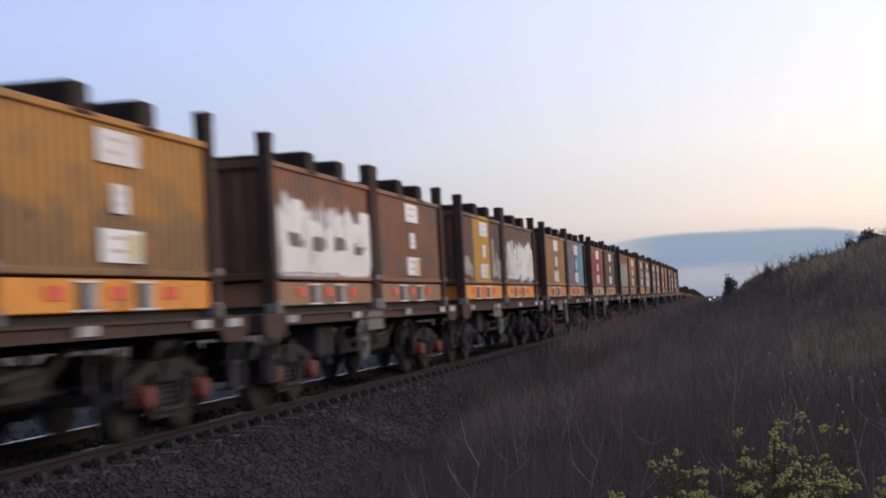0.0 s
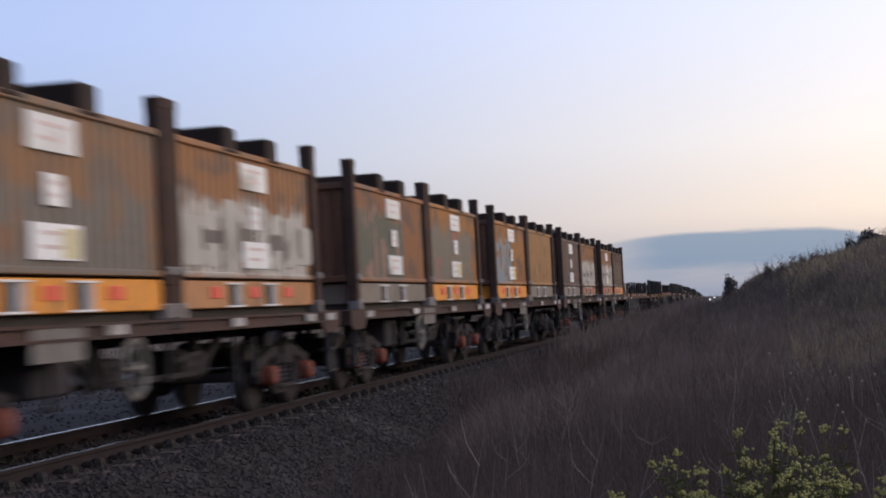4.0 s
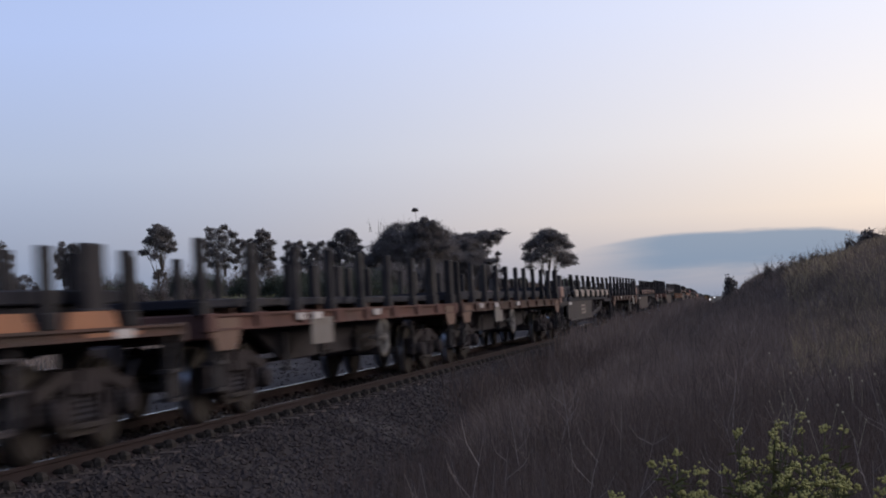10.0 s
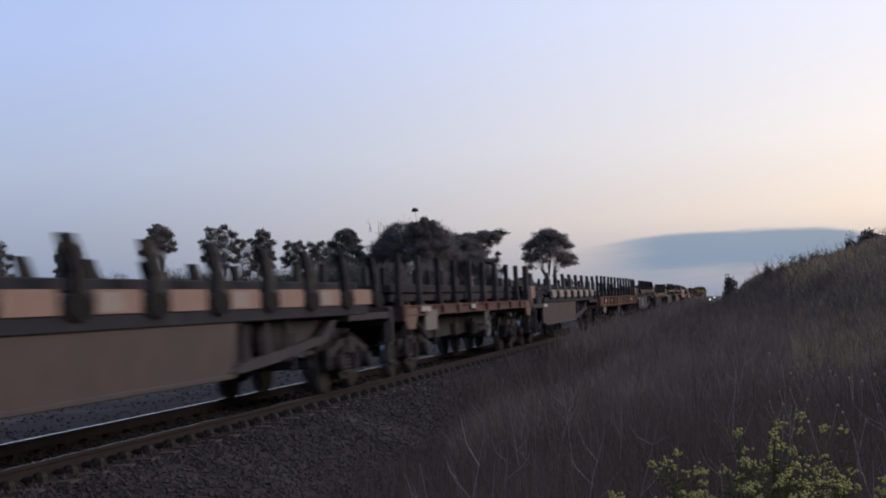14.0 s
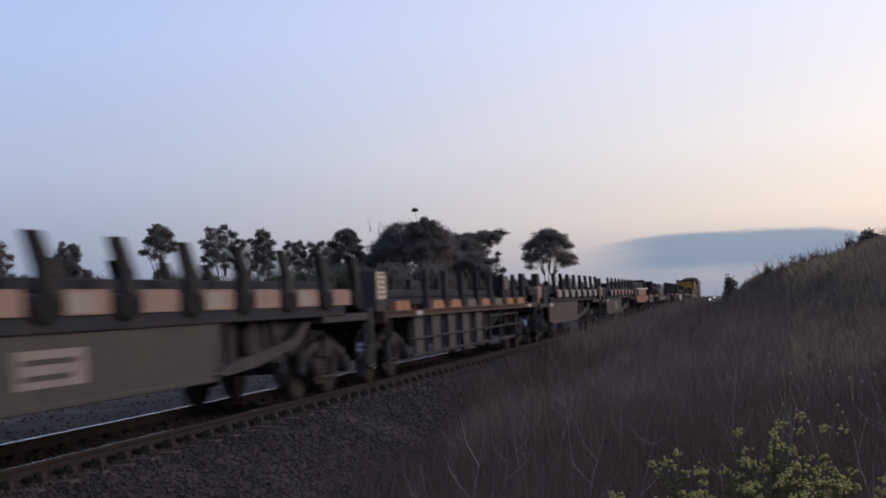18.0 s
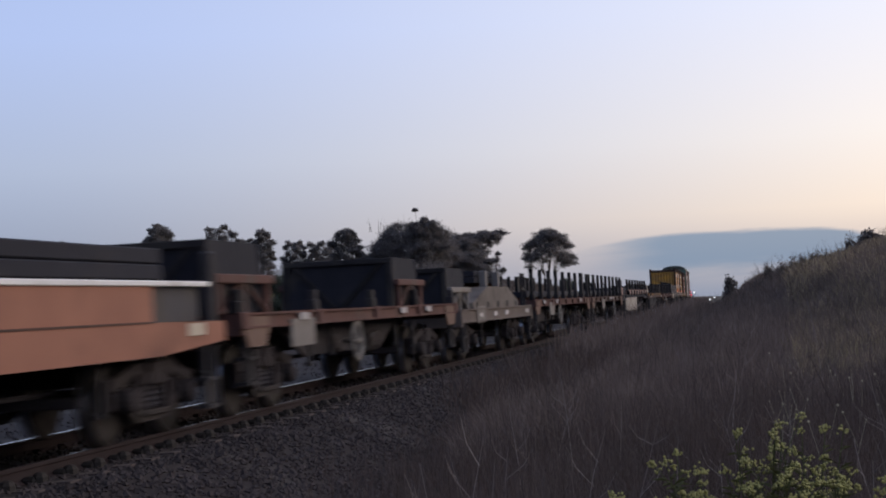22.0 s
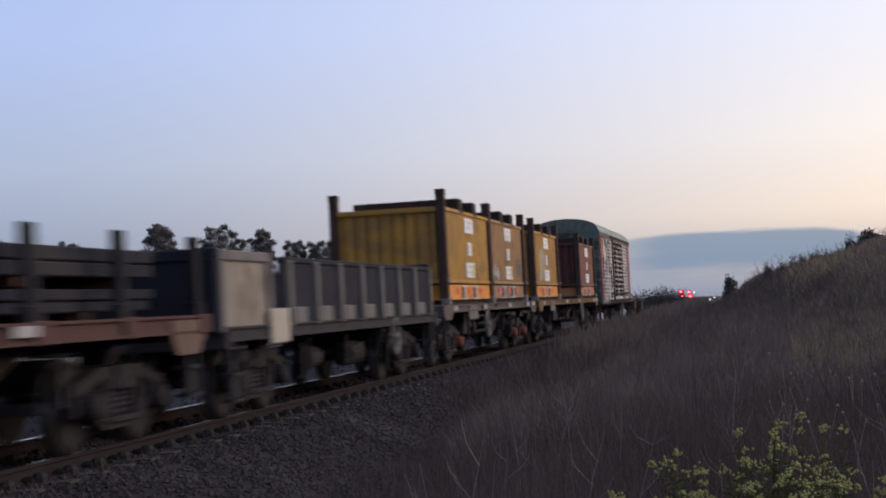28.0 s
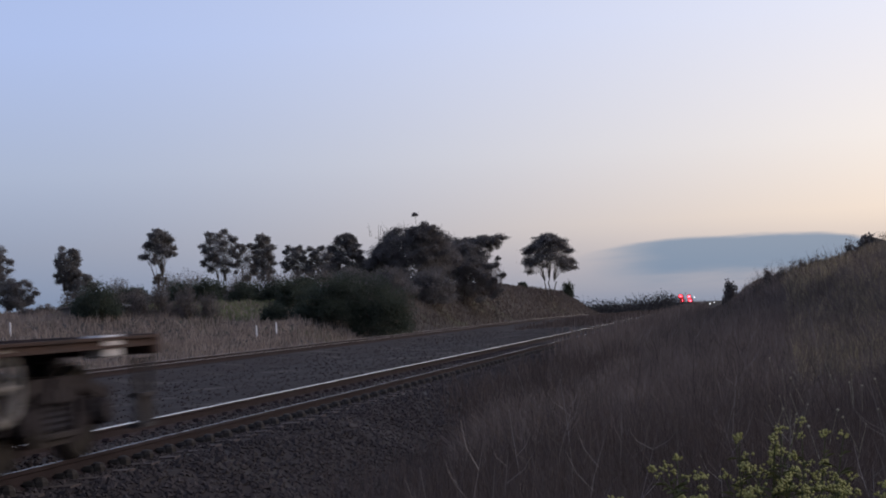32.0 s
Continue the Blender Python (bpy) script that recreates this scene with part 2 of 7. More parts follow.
VAN_WHITE = painted_box("van_louvre_paint", (0.68, 0.65, 0.6), (0.54, 0.5, 0.45), (0.3, 0.27, 0.23), tag=(0.13, 0.12, 0.1), tag_box=(-7.6, 2.4, 1.6, 3.9), tag_scale=0.45, tag_cut=0.56, tag2=None)
VAN_RED = painted_box("van_pink_paint", (0.36, 0.13, 0.15), (0.3, 0.11, 0.12), (0.22, 0.12, 0.12), tag=(0.44, 0.15, 0.11), tag_box=(-9, 9, 2.9, 4.2), tag_scale=0.3, tag_cut=0.3)
VAN_CORNER = surf("worn_red_corner", (0.307, 0.166, 0.154), (0.235, 0.154, 0.141), 1.2, 0.75, stain=(0.16, 0.12, 0.11), stain_amount=0.4, stain_scale=0.8)
VAN_GREEN = surf("faded_green_paint", (0.15, 0.22, 0.19), (0.11, 0.165, 0.14), 1.5, 0.7, stain=(0.05, 0.06, 0.05))
VAN_ROOF = surf("pale_green_roof", (0.3, 0.34, 0.31), (0.23, 0.27, 0.24), 1.2, 0.6, stain=(0.14, 0.16, 0.14))
RAIL_SIDE = surf("rusted_rail", (0.0426, 0.03, 0.0303), (0.0306, 0.0221, 0.0226), 4, 0.85, 0.1)
RAIL_TOP = surf("polished_rail_head", (0.828, 0.774, 0.72), (0.774, 0.72, 0.666), 3, 0.2, 1.0, bump=0.0)
RAIL_DULL = surf("dull_rail_head", (0.36, 0.3, 0.27), (0.27, 0.22, 0.2), 3, 0.4, 0.8, bump=0.0)
CONCRETE = surf("dirty_concrete", (0.123, 0.0981, 0.091), (0.0858, 0.0693, 0.0644), 5, 0.9, stain=(0.07, 0.055, 0.045))


# ---- mesh helpers ----
class Build:
    """Gathers plain solids into one mesh, with a material index for each face."""

    def __init__(self):
        self.v, self.f, self.m = [], [], []

    def add(self, verts, faces, mi=0):
        n = len(self.v)
        self.v += [tuple(p) for p in verts]
        self.f += [tuple(n + i for i in fc) for fc in faces]
        self.m += [mi] * len(faces)
        return self

    def box(self, x0, x1, y0, y1, z0, z1, mi=0, c=0.0):
        """A box, with its twelve edges chamfered by c."""
        if c <= 0:
            vs = [(x, y, z) for x in (x0, x1) for y in (y0, y1) for z in (z0, z1)]
            return self.add(vs, [(0, 1, 3, 2), (4, 6, 7, 5), (0, 4, 5, 1), (2, 3, 7, 6), (0, 2, 6, 4), (1, 5, 7, 3)], mi)
        c = min(c, (x1 - x0) / 2.2, (y1 - y0) / 2.2, (z1 - z0) / 2.2)
        vs, ix = [], {}
        for i, x in enumerate((x0, x1)):
            for j, y in enumerate((y0, y1)):
                for k, z in enumerate((z0, z1)):
                    sx, sy, sz = c if i == 0 else -c, c if j == 0 else -c, c if k == 0 else -c
                    for a, p in enumerate(((x, y + sy, z + sz), (x + sx, y, z + sz), (x + sx, y + sy, z))):
                        ix[i, j, k, a] = len(vs)
                        vs.append(p)
        fs = []
        for s in (0, 1):
            o = [(0, 0), (1, 0), (1, 1), (0, 1)]
            fs.append([ix[s, a, b, 0] for a, b in (o if s else o[::-1])])
            fs.append([ix[a, s, b, 1] for a, b in (o[::-1] if s else o)])
            fs.append([ix[a, b, s, 2] for a, b in (o if s else o[::-1])])
        for a in (0, 1):
            for b in (0, 1):
                q = [ix[0, a, b, 1], ix[1, a, b, 1], ix[1, a, b, 2], ix[0, a, b, 2]]
                fs.append(q if a != b else q[::-1])
                q = [ix[a, 0, b, 0], ix[a, 1, b, 0], ix[a, 1, b, 2], ix[a, 0, b, 2]]
                fs.append(q if a == b else q[::-1])
                q = [ix[a, b, 0, 0], ix[a, b, 1, 0], ix[a, b, 1, 1], ix[a, b, 0, 1]]
                fs.append(q if a != b else q[::-1])
        for i in (0, 1):
            for j in (0, 1):
                for k in (0, 1):
                    q = [ix[i, j, k, a] for a in (0, 1, 2)]
                    fs.append(q if (i + j + k) % 2 else q[::-1])
        return self.add(vs, fs, mi)

    def prism(self, pts, axis, a0, a1, mi=0):
        """A closed outline (pairs) run along an axis: 'x' outlines are (y, z), 'y' are (x, z), 'z' are (x, y)."""
        def at(p, a):
            return {"x": (a, p[0], p[1]), "y": (p[0], a, p[1]), "z": (p[0], p[1], a)}[axis]
        n = len(pts)
        vs = [at(p, a0) for p in pts] + [at(p, a1) for p in pts]
        fs = [(i, (i + 1) % n, n + (i + 1) % n, n + i) for i in range(n)] + [tuple(range(n))[::-1], tuple(range(n, 2 * n))]
        return self.add(vs, fs, mi)

    def ring(self, axis, center, stations, n=16, mi=0, caps=True):
        """A turned solid: stations are (distance along the axis, radius)."""
        vs, fs = [], []
        for a, r in stations:
            for i in range(n):
                u, w = r * math.cos(2 * math.pi * i / n), r * math.sin(2 * math.pi * i / n)
                p = {"x": (a, u, w), "y": (u, a, w), "z": (u, w, a)}[axis]
                vs.append(tuple(p[k] + center[k] for k in range(3)))
        for s in range(len(stations) - 1):
            for i in range(n):
                fs.append((s * n + i, s * n + (i + 1) % n, (s + 1) * n + (i + 1) % n, (s + 1) * n + i))
        if caps:
            fs.append(tuple(range(n))[::-1])
            fs.append(tuple((len(stations) - 1) * n + i for i in range(n)))
        return self.add(vs, fs, mi)

    def tube(self, path, radii, n=6, mi=0):
        """A bent, tapered rod along points."""
        vs, fs = [], []
        for i, p in enumerate(path):
            p = Vector(p)
            d = (Vector(path[min(i + 1, len(path) - 1)]) - Vector(path[max(i - 1, 0)])).normalized()
            a = d.cross(Vector((0.31, 0.87, 0.2))).normalized()
            b = d.cross(a)
            r = radii[i] if isinstance(radii, (list, tuple)) else radii
            vs += [tuple(p + a * (r * math.cos(2 * math.pi * k / n)) + b * (r * math.sin(2 * math.pi * k / n))) for k in range(n)]
        for s in range(len(path) - 1):
            fs += [(s * n + k, s * n + (k + 1) % n, (s + 1) * n + (k + 1) % n, (s + 1) * n + k) for k in range(n)]
        return self.add(vs, fs, mi)

    def mesh(self, name, *mats):
        me = bpy.data.meshes.new(name)
        me.from_pydata(self.v, [], self.f)
        for m in mats:
            me.materials.append(m)
        if len(mats) > 1:
            me.polygons.foreach_set("material_index", self.m)
        bm = bmesh.new()
        bm.from_mesh(me)
        bmesh.ops.recalc_face_normals(bm, faces=bm.faces)
        bm.to_mesh(me)
        bm.free()
        return me


def part(name, data, parent, label="", at=(0, 0, 0), turn=(0, 0, 0)):
    ob = new(name, data)
    ob.parent = parent
    ob.matrix_basis = pose(*at, *turn)
    return tagged(ob, label)


def bx(x0, x1, y0, y1, z0, z1, mat, c=0.012, name="box"):
    return Build().box(x0, x1, y0, y1, z0, z1, 0, c).mesh(name, mat)


# ---- the line: straight past the camera, easing left and downhill far away ----
SPEED = 20.2
TRACK_X = -7.45


def line_at(s):
    """Place and heading (degrees) of the track's centre at s metres ahead of the camera."""
    def lat(k):
        return -0.0155 * 14 * math.log1p(math.exp(min((k - 95) / 14, 40))) if k < 900 else -0.0155 * (k - 95)

    def drop(k):
        return 0.0 if k < 140 else (-4.7e-5 * (k - 140) ** 2 if k < 400 else -4.7e-5 * 260 ** 2 - 0.0244 * (k - 400))
    return TRACK_X + lat(s), s, drop(s), math.degrees(-math.atan((lat(s + 1) - lat(s - 1)) / 2)), math.degrees(math.atan((drop(s + 1) - drop(s - 1)) / 2))


def travelled(t):
    """Metres run since the start; a touch quicker in the first second and a half."""
    return SPEED * t - 0.7 * max(0.0, 1 - t / 1.2)


def train_pose(q, t, z=0.0, x=0.0):
    px, py, pz, head, climb = line_at(q - travelled(t))
    return pose(px, py, pz, climb, 0, head) @ pose(x, 0, z)


RIDERS = []      # (thing, train coordinate, height, sideways offset)
WHEELS = []      # (wheelset, +1 or -1 place on its bogie)

# ---- train parts, built once ----
GAUGE2 = 0.7525


def wheelset_mesh():
    b = Build()
    b.ring("x", (0, 0, 0), [(-1.0, 0.07), (1.0, 0.07)], 10)
    for s in (-1, 1):
        b.ring("x", (0, 0, 0), [(s * 0.69, 0.30), (s * 0.683, 0.40), (s * 0.683, 0.49), (s * 0.705, 0.49), (s * 0.715, 0.462)], 28, 0)
        b.ring("x", (0, 0, 0), [(s * 0.715, 0.462), (s * 0.82, 0.456)], 28, 1, False)
        b.ring("x", (0, 0, 0), [(s * 0.82, 0.456), (s * 0.82, 0.39), (s * 0.77, 0.37), (s * 0.765, 0.17), (s * 0.84, 0.14)], 28, 0)
        for k in range(3):   # plate holes, drawn as dark discs, so that the turning shows
            a = 2 * math.pi * k / 3
            b.ring("x", (0, 0.27 * math.cos(a), 0.27 * math.sin(a)), [(s * 0.75, 0.05), (s * 0.782, 0.045)], 8, 2)
    return b.mesh("wheelset", WHEEL, TREAD, HOLE)


def bogie_mesh():
    """Cast three-piece frame: two open truss side frames with pedestals, and a bolster."""
    b = Build()
    for s in (-1, 1):
        a0, a1 = s * 0.93 - 0.075, s * 0.93 + 0.075
        b.prism([(-1.22, 0.56), (-1.22, 0.68), (-0.95, 0.72), (-0.55, 0.83), (0.55, 0.83), (0.95, 0.72), (1.22, 0.68), (1.22, 0.56), (0.9, 0.6), (0.5, 0.71), (-0.5, 0.71), (-0.9, 0.6)], "x", a0, a1)
        b.prism([(-1.02, 0.58), (-0.46, 0.2), (0.46, 0.2), (1.02, 0.58), (0.84, 0.58), (0.38, 0.31), (-0.38, 0.31), (-0.84, 0.58)], "x", a0 + 0.01, a1 - 0.01)
        for y in (-1, 1):
            b.box(a0 - 0.01, a1 + 0.015, y * 0.4 - 0.06, y * 0.4 + 0.06, 0.28, 0.74, 0, 0.012)
            for e in (0.7, 1.15):
                b.box(a0, a1, y * e - 0.05, y * e + 0.05, 0.36, 0.62, 0, 0.012)
        b.box(a0 - 0.04, a1 + 0.04, -0.36, 0.36, 0.26, 0.32, 0, 0.01)
        b.box(a0 - 0.02, a1 + 0.03, -0.3, 0.3, 0.6, 0.72, 0, 0.015)
    b.box(-1.06, 1.06, -0.2, 0.2, 0.58, 0.84, 0, 0.02)
    b.ring("z", (0, 0, 0), [(0.84, 0.22), (0.92, 0.22)], 14)
    return b.mesh("bogie", BOGIE)


def spring_mesh():
    b = Build()
    for y in (-0.2, 0.0, 0.2):
        b.ring("z", (0, y, 0), [(0.33 + 0.03 * k, 0.075 if k % 2 else 0.06) for k in range(9)], 10)
    return b.mesh("spring_nest", STEEL_DARK)


ME_WHEEL, ME_BOGIE, ME_SPRING = wheelset_mesh(), bogie_mesh(), spring_mesh()
ME_AXLEBOX = Build().ring("x", (0, 0, 0), [(-0.12, 0.13), (0.1, 0.135), (0.14, 0.11), (0.15, 0.06)], 14).mesh("axle_box", BOGIE)
ME_AXLEBOX_WHITE = Build().ring("x", (0, 0, 0), [(-0.12, 0.16), (0.1, 0.17), (0.14, 0.13), (0.15, 0.06)], 14).mesh("axle_box", WHITE)
ME_AXLEBOX_RED = Build().ring("x", (0, 0, 0), [(-0.12, 0.13), (0.1, 0.135), (0.14, 0.11), (0.15, 0.06)], 14).mesh(
    "axle_box", surf("dull_red_cap", (0.3, 0.08, 0.05), (0.2, 0.08, 0.06), 9, 0.7))
ME_COUPLER = Build().box(-0.1, 0.1, -0.55, 0.1, 0.77, 0.99, 0, 0.02).box(-0.17, 0.17, -0.62, -0.34, 0.72, 1.03, 0, 0.04).mesh("coupler", STEEL_DARK)
ME_BRAKE = Build().ring("y", (0, 0, 0), [(-0.35, 0.12), (-0.3, 0.16), (0.2, 0.16), (0.26, 0.11), (0.6, 0.03)], 12).mesh("brake_cylinder", STEEL_DARK)
ME_RESERVOIR = Build().ring("y", (0, 0, 0), [(-0.5, 0.1), (-0.42, 0.2), (0.42, 0.2), (0.5, 0.1)], 14).mesh("air_reservoir", BOGIE)
ME_PLATE = bx(-0.01, 0.01, -0.22, 0.22, -0.2, 0.2, WHITE, 0.004, "data_plate")
PLATE = surf("dusty_white_plate", (0.56, 0.53, 0.52), (0.44, 0.41, 0.4), 4, 0.6, bump=0.03, stain=(0.2, 0.17, 0.15), stain_amount=0.3, rand=0.25)
ME_PLATE_S = bx(-0.01, 0.01, -0.24, 0.24, -0.05, 0.05, PLATE, 0.004, "data_plate")
ME_STEP = Build().box(-0.03, 0.03, -0.2, -0.14, -0.7, 0).box(-0.03, 0.03, 0.14, 0.2, -0.7, 0).box(-0.12, 0.05, -0.2, 0.2, -0.71, -0.67).box(
    -0.12, 0.05, -0.2, 0.2, -0.4, -0.36).box(-0.02, 0.0, -0.16, 0.16, -0.66, -0.4).mesh("step", FITTING)
ME_HANGER = Build().box(-0.02, 0.02, -0.035, 0.035, -0.5, 0).box(-0.06, 0.03, -0.05, 0.05, -0.52, -0.46, 0, 0.01).mesh("brake_hanger", FITTING)
ME_LEVER = Build().prism([(-0.45, -0.02), (0.4, 0.05), (0.42, 0.1), (-0.42, 0.04)], "x", -0.02, 0.02).mesh("brake_lever", FITTING)
ME_HOSE = Build().tube([(0, 0, 0), (0.03, 0.16, -0.22), (0.0, 0.34, -0.3), (-0.03, 0.5, -0.2)], 0.03, 6).mesh("air_hose", STEEL_DARK)
rim = []
HANDWHEEL = Build()
for k in range(16):
    a0, a1 = 2 * math.pi * k / 16, 2 * math.pi * (k + 1) / 16
    rim.append((0, 0.31 * math.cos(a0), 0.31 * math.sin(a0)))
    if k % 4 == 0:
        HANDWHEEL.tube([(0, 0, 0), (0, 0.31 * math.cos(a0), 0.31 * math.sin(a0))], 0.022, 5)
HANDWHEEL.tube(rim + rim[:2], 0.04, 6)
HANDWHEEL.ring("x", (0, 0, 0), [(-0.25, 0.03), (0.02, 0.07), (0.04, 0.06)], 8)
ME_HANDWHEEL = HANDWHEEL.mesh("hand_wheel", surf("pale_hand_wheel_paint", (0.29, 0.265, 0.235), (0.19, 0.172, 0.152), 5, 0.75, stain=(0.12, 0.1, 0.08), stain_amount=0.3))


def running_gear(wagon, half, pivot, boxes=None, gear=True, sill_z=0.95, wheel_y=None):
    """Bogies, couplers and brake gear under a wagon whose couplers meet at +-half. pivot: one distance, or the places of the front and the rear bogie."""
    front, rear = pivot if isinstance(pivot, tuple) else (-pivot, pivot)
    for s, py in ((-1, front), (1, rear)):
        bog = part("bogie", ME_BOGIE, wagon, at=(0, py, 0))
        for e in (-1, 1):
            w = part("wheelset", ME_WHEEL, bog, "steel wheels on an axle, treads worn bright", at=(0, e * 0.875, 0.46))
            WHEELS.append((w, e))
            for side in (-1, 1):
                part("axle_box", boxes or ME_AXLEBOX, bog, at=(side * 1.0, e * 0.875, 0.46), turn=(0, 0, 0 if side > 0 else 180))
        for side in (-1, 1):
            part("spring_nest", ME_SPRING, bog, at=(side * 0.93, 0, 0))
        part("coupler", ME_COUPLER, wagon, at=(0, s * half, 0), turn=(0, 0, 0 if s > 0 else 180))
        part("air_hose", ME_HOSE, wagon, at=(0.32, s * (half - 0.5), 0.82), turn=(0, 0, 0 if s > 0 else 180))
        part("step", ME_STEP, wagon, "dusty grey end step", at=(1.24, s * (half - 0.75), sill_z))
        part("brake_hanger", ME_HANGER, wagon, at=(1.12, py - s * 1.75, sill_z - 0.1))
    b = Build()
    for x, z in ((0.3, 0.6), (-0.45, 0.55)):
        b.tube([(x, front + 0.9, z), (x, rear - 0.9, z - 0.03)], 0.03, 6)
    for y in (front + 1.35, rear - 1.35):
        b.box(-0.75, 0.75, y - 0.05, y + 0.05, 0.42, 0.54, 0, 0.015)
    part("brake_rigging", b.mesh("brake_rigging", STEEL_DARK), wagon)
    if gear:
        part("brake_cylinder", ME_BRAKE, wagon, at=(0.7, -0.8, sill_z - 0.36))
        part("air_reservoir", ME_RESERVOIR, wagon, at=(0.75, 1.4, sill_z - 0.38))
        for y in (-1.9, 0.3, 2.6):
            part("brake_hanger", ME_HANGER, wagon, at=(1.0, y, sill_z))
        part("brake_lever", ME_LEVER, wagon, at=(1.02, 0.9, sill_z - 0.3))
    if gear or wheel_y is not None:
        part("hand_wheel", ME_HANDWHEEL, wagon, "pale grey hand brake wheel", at=(1.24, half * 0.42 if wheel_y is None else wheel_y, 0.8))


def thing(name, label, category, group, q, z=0.0, x=0.0):
    ob = tagged(new(name), label, category, group)
    RIDERS.append((ob, q, z, x))
    return ob


# ---- open-topped steel containers ----
BOX_L, BOX_W = 5.98, 2.46


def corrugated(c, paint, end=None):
    """Body walls with pressed ribs, fine on the long sides and broad on the ends, with rails and a floor."""
    hw, hl, z0, z1 = BOX_W / 2 - 0.05, BOX_L / 2 - 0.05, 0.64, 2.14
    for s in (-1, 1):
        n, ys = 24, []
        pitch = (2 * hl - 0.2) / n
        for k in range(n):
            y = -hl + 0.1 + k * pitch
            ys += [(y, 0), (y + pitch * 0.3, 0), (y + pitch * 0.45, 0.022), (y + pitch * 0.85, 0.022)]
        ys.append((hl - 0.1, 0))
        vs = [(s * (hw - d), y, z) for y, d in ys for z in (z0, z1)] + [(s * (hw - 0.045), y, z) for y, d in ys for z in (z0, z1)]
        m = 2 * len(ys)
        fs = [(2 * i, 2 * i + 2, 2 * i + 3, 2 * i + 1) for i in range(len(ys) - 1)]
        part("side_wall", Build().add(vs, fs + [tuple(m + v for v in f[::-1]) for f in fs]).mesh("side_wall", paint), c)
        n, xs = 8, []
        pitch = (2 * hw - 0.24) / n
        for k in range(n):
            x = -hw + 0.12 + k * pitch
            xs += [(x, 0.06), (x + pitch * 0.3, 0.06), (x + pitch * 0.45, 0.015), (x + pitch * 0.85, 0.015)]
        xs.append((hw - 0.12, 0.06))
        vs = [(x, s * (hl - d), z) for x, d in xs for z in (z0, z1)] + [(x, s * (hl - 0.08), z) for x, d in xs for z in (z0, z1)]
        m = 2 * len(xs)
        fs = [(2 * i, 2 * i + 2, 2 * i + 3, 2 * i + 1) for i in range(len(xs) - 1)]
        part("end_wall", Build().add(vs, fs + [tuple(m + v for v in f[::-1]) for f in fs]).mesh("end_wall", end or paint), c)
        part("top_rail", Build().box(s * hw - 0.04, s * hw + 0.028, -hl, hl, 2.13, 2.21, 0, 0.012).mesh("top_rail", paint), c)
        part("bottom_rail", Build().box(s * hw - 0.05, s * hw + 0.018, -hl, hl, 0.6, 0.67, 0, 0.01).mesh("bottom_rail", paint), c)
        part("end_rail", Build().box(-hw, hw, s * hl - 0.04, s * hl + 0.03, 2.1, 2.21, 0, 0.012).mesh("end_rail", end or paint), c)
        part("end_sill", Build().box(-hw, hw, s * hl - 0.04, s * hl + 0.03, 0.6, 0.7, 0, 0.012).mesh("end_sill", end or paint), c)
    part("floor_plate", Build().box(-hw, hw, -hl, hl, 0.6, 0.66).mesh("floor_plate", paint), c)


POCKET = surf("pale_pocket_cheek", (0.5, 0.5, 0.52), (0.36, 0.36, 0.38), 3, 0.8, stain=(0.16, 0.15, 0.15), stain_amount=0.35, stain_scale=2.2)


def base_mesh(mat):
    """Fork-pocket base under the box: painted beam, lipped pockets as flush plates with a shade-coloured mouth and a
    pale cheek, recessed foot coloured dark.
    """
    b = Build()
    hw, hl = BOX_W / 2 - 0.06, BOX_L / 2 - 0.12
    b.box(-hw, hw, -hl, hl, 0.24, 0.57, 0, 0.012)
    # foot and top strip carry the shade of the gaps in their colour
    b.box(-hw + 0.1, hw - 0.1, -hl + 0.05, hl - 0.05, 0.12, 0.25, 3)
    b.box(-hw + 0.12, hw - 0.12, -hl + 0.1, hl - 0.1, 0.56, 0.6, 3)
    for s in (-1, 1):
        for y in (-0.75, 0.75):
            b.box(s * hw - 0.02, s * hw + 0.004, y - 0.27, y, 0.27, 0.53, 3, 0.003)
            b.box(s * hw - 0.02, s * hw + 0.005, y - 0.02, y + 0.2, 0.27, 0.53, 1, 0.003)
            b.box(s * hw - 0.02, s * hw + 0.022, y - 0.36, y + 0.3, 0.525, 0.55, 2, 0.004)
            b.box(s * hw - 0.02, s * hw + 0.022, y - 0.36, y + 0.3, 0.245, 0.27, 2, 0.004)
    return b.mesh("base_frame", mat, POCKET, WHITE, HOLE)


def base_mat(name, c, grime=0.45):
    return surf(name, c, tuple(v * 0.72 for v in c), 2.5, 0.55, bump=0.08, stain=tuple(0.4 * v + 0.02 for v in c), stain_amount=grime, stain_scale=1.6)


BASE = {"orange": base_mesh(base_mat("orange_base_paint", (0.95, 0.37, 0.04), 0.2)), "amber": base_mesh(base_mat("amber_base_paint", (0.66, 0.33, 0.08))),
        "rust": base_mesh(base_mat("rust_base_paint", (0.38, 0.2, 0.1))), "tan": base_mesh(base_mat("tan_base_paint", (0.55, 0.25, 0.09))),
        "grey": base_mesh(base_mat("grey_base_paint", (0.25, 0.2, 0.16))), "cream": base_mesh(base_mat("cream_base_paint", (0.55, 0.42, 0.2)))}
SIGN_PALE = surf("pale_cast_fitting", (0.297, 0.266, 0.244), (0.208, 0.187, 0.171), 4, 0.75, stain=(0.16, 0.13, 0.11), stain_amount=0.35, rand=0.3)
POST_RUST = surf("dark_rusted_post", (0.1, 0.06, 0.045), (0.065, 0.045, 0.038), 4, 0.85, stain=(0.05, 0.04, 0.038))
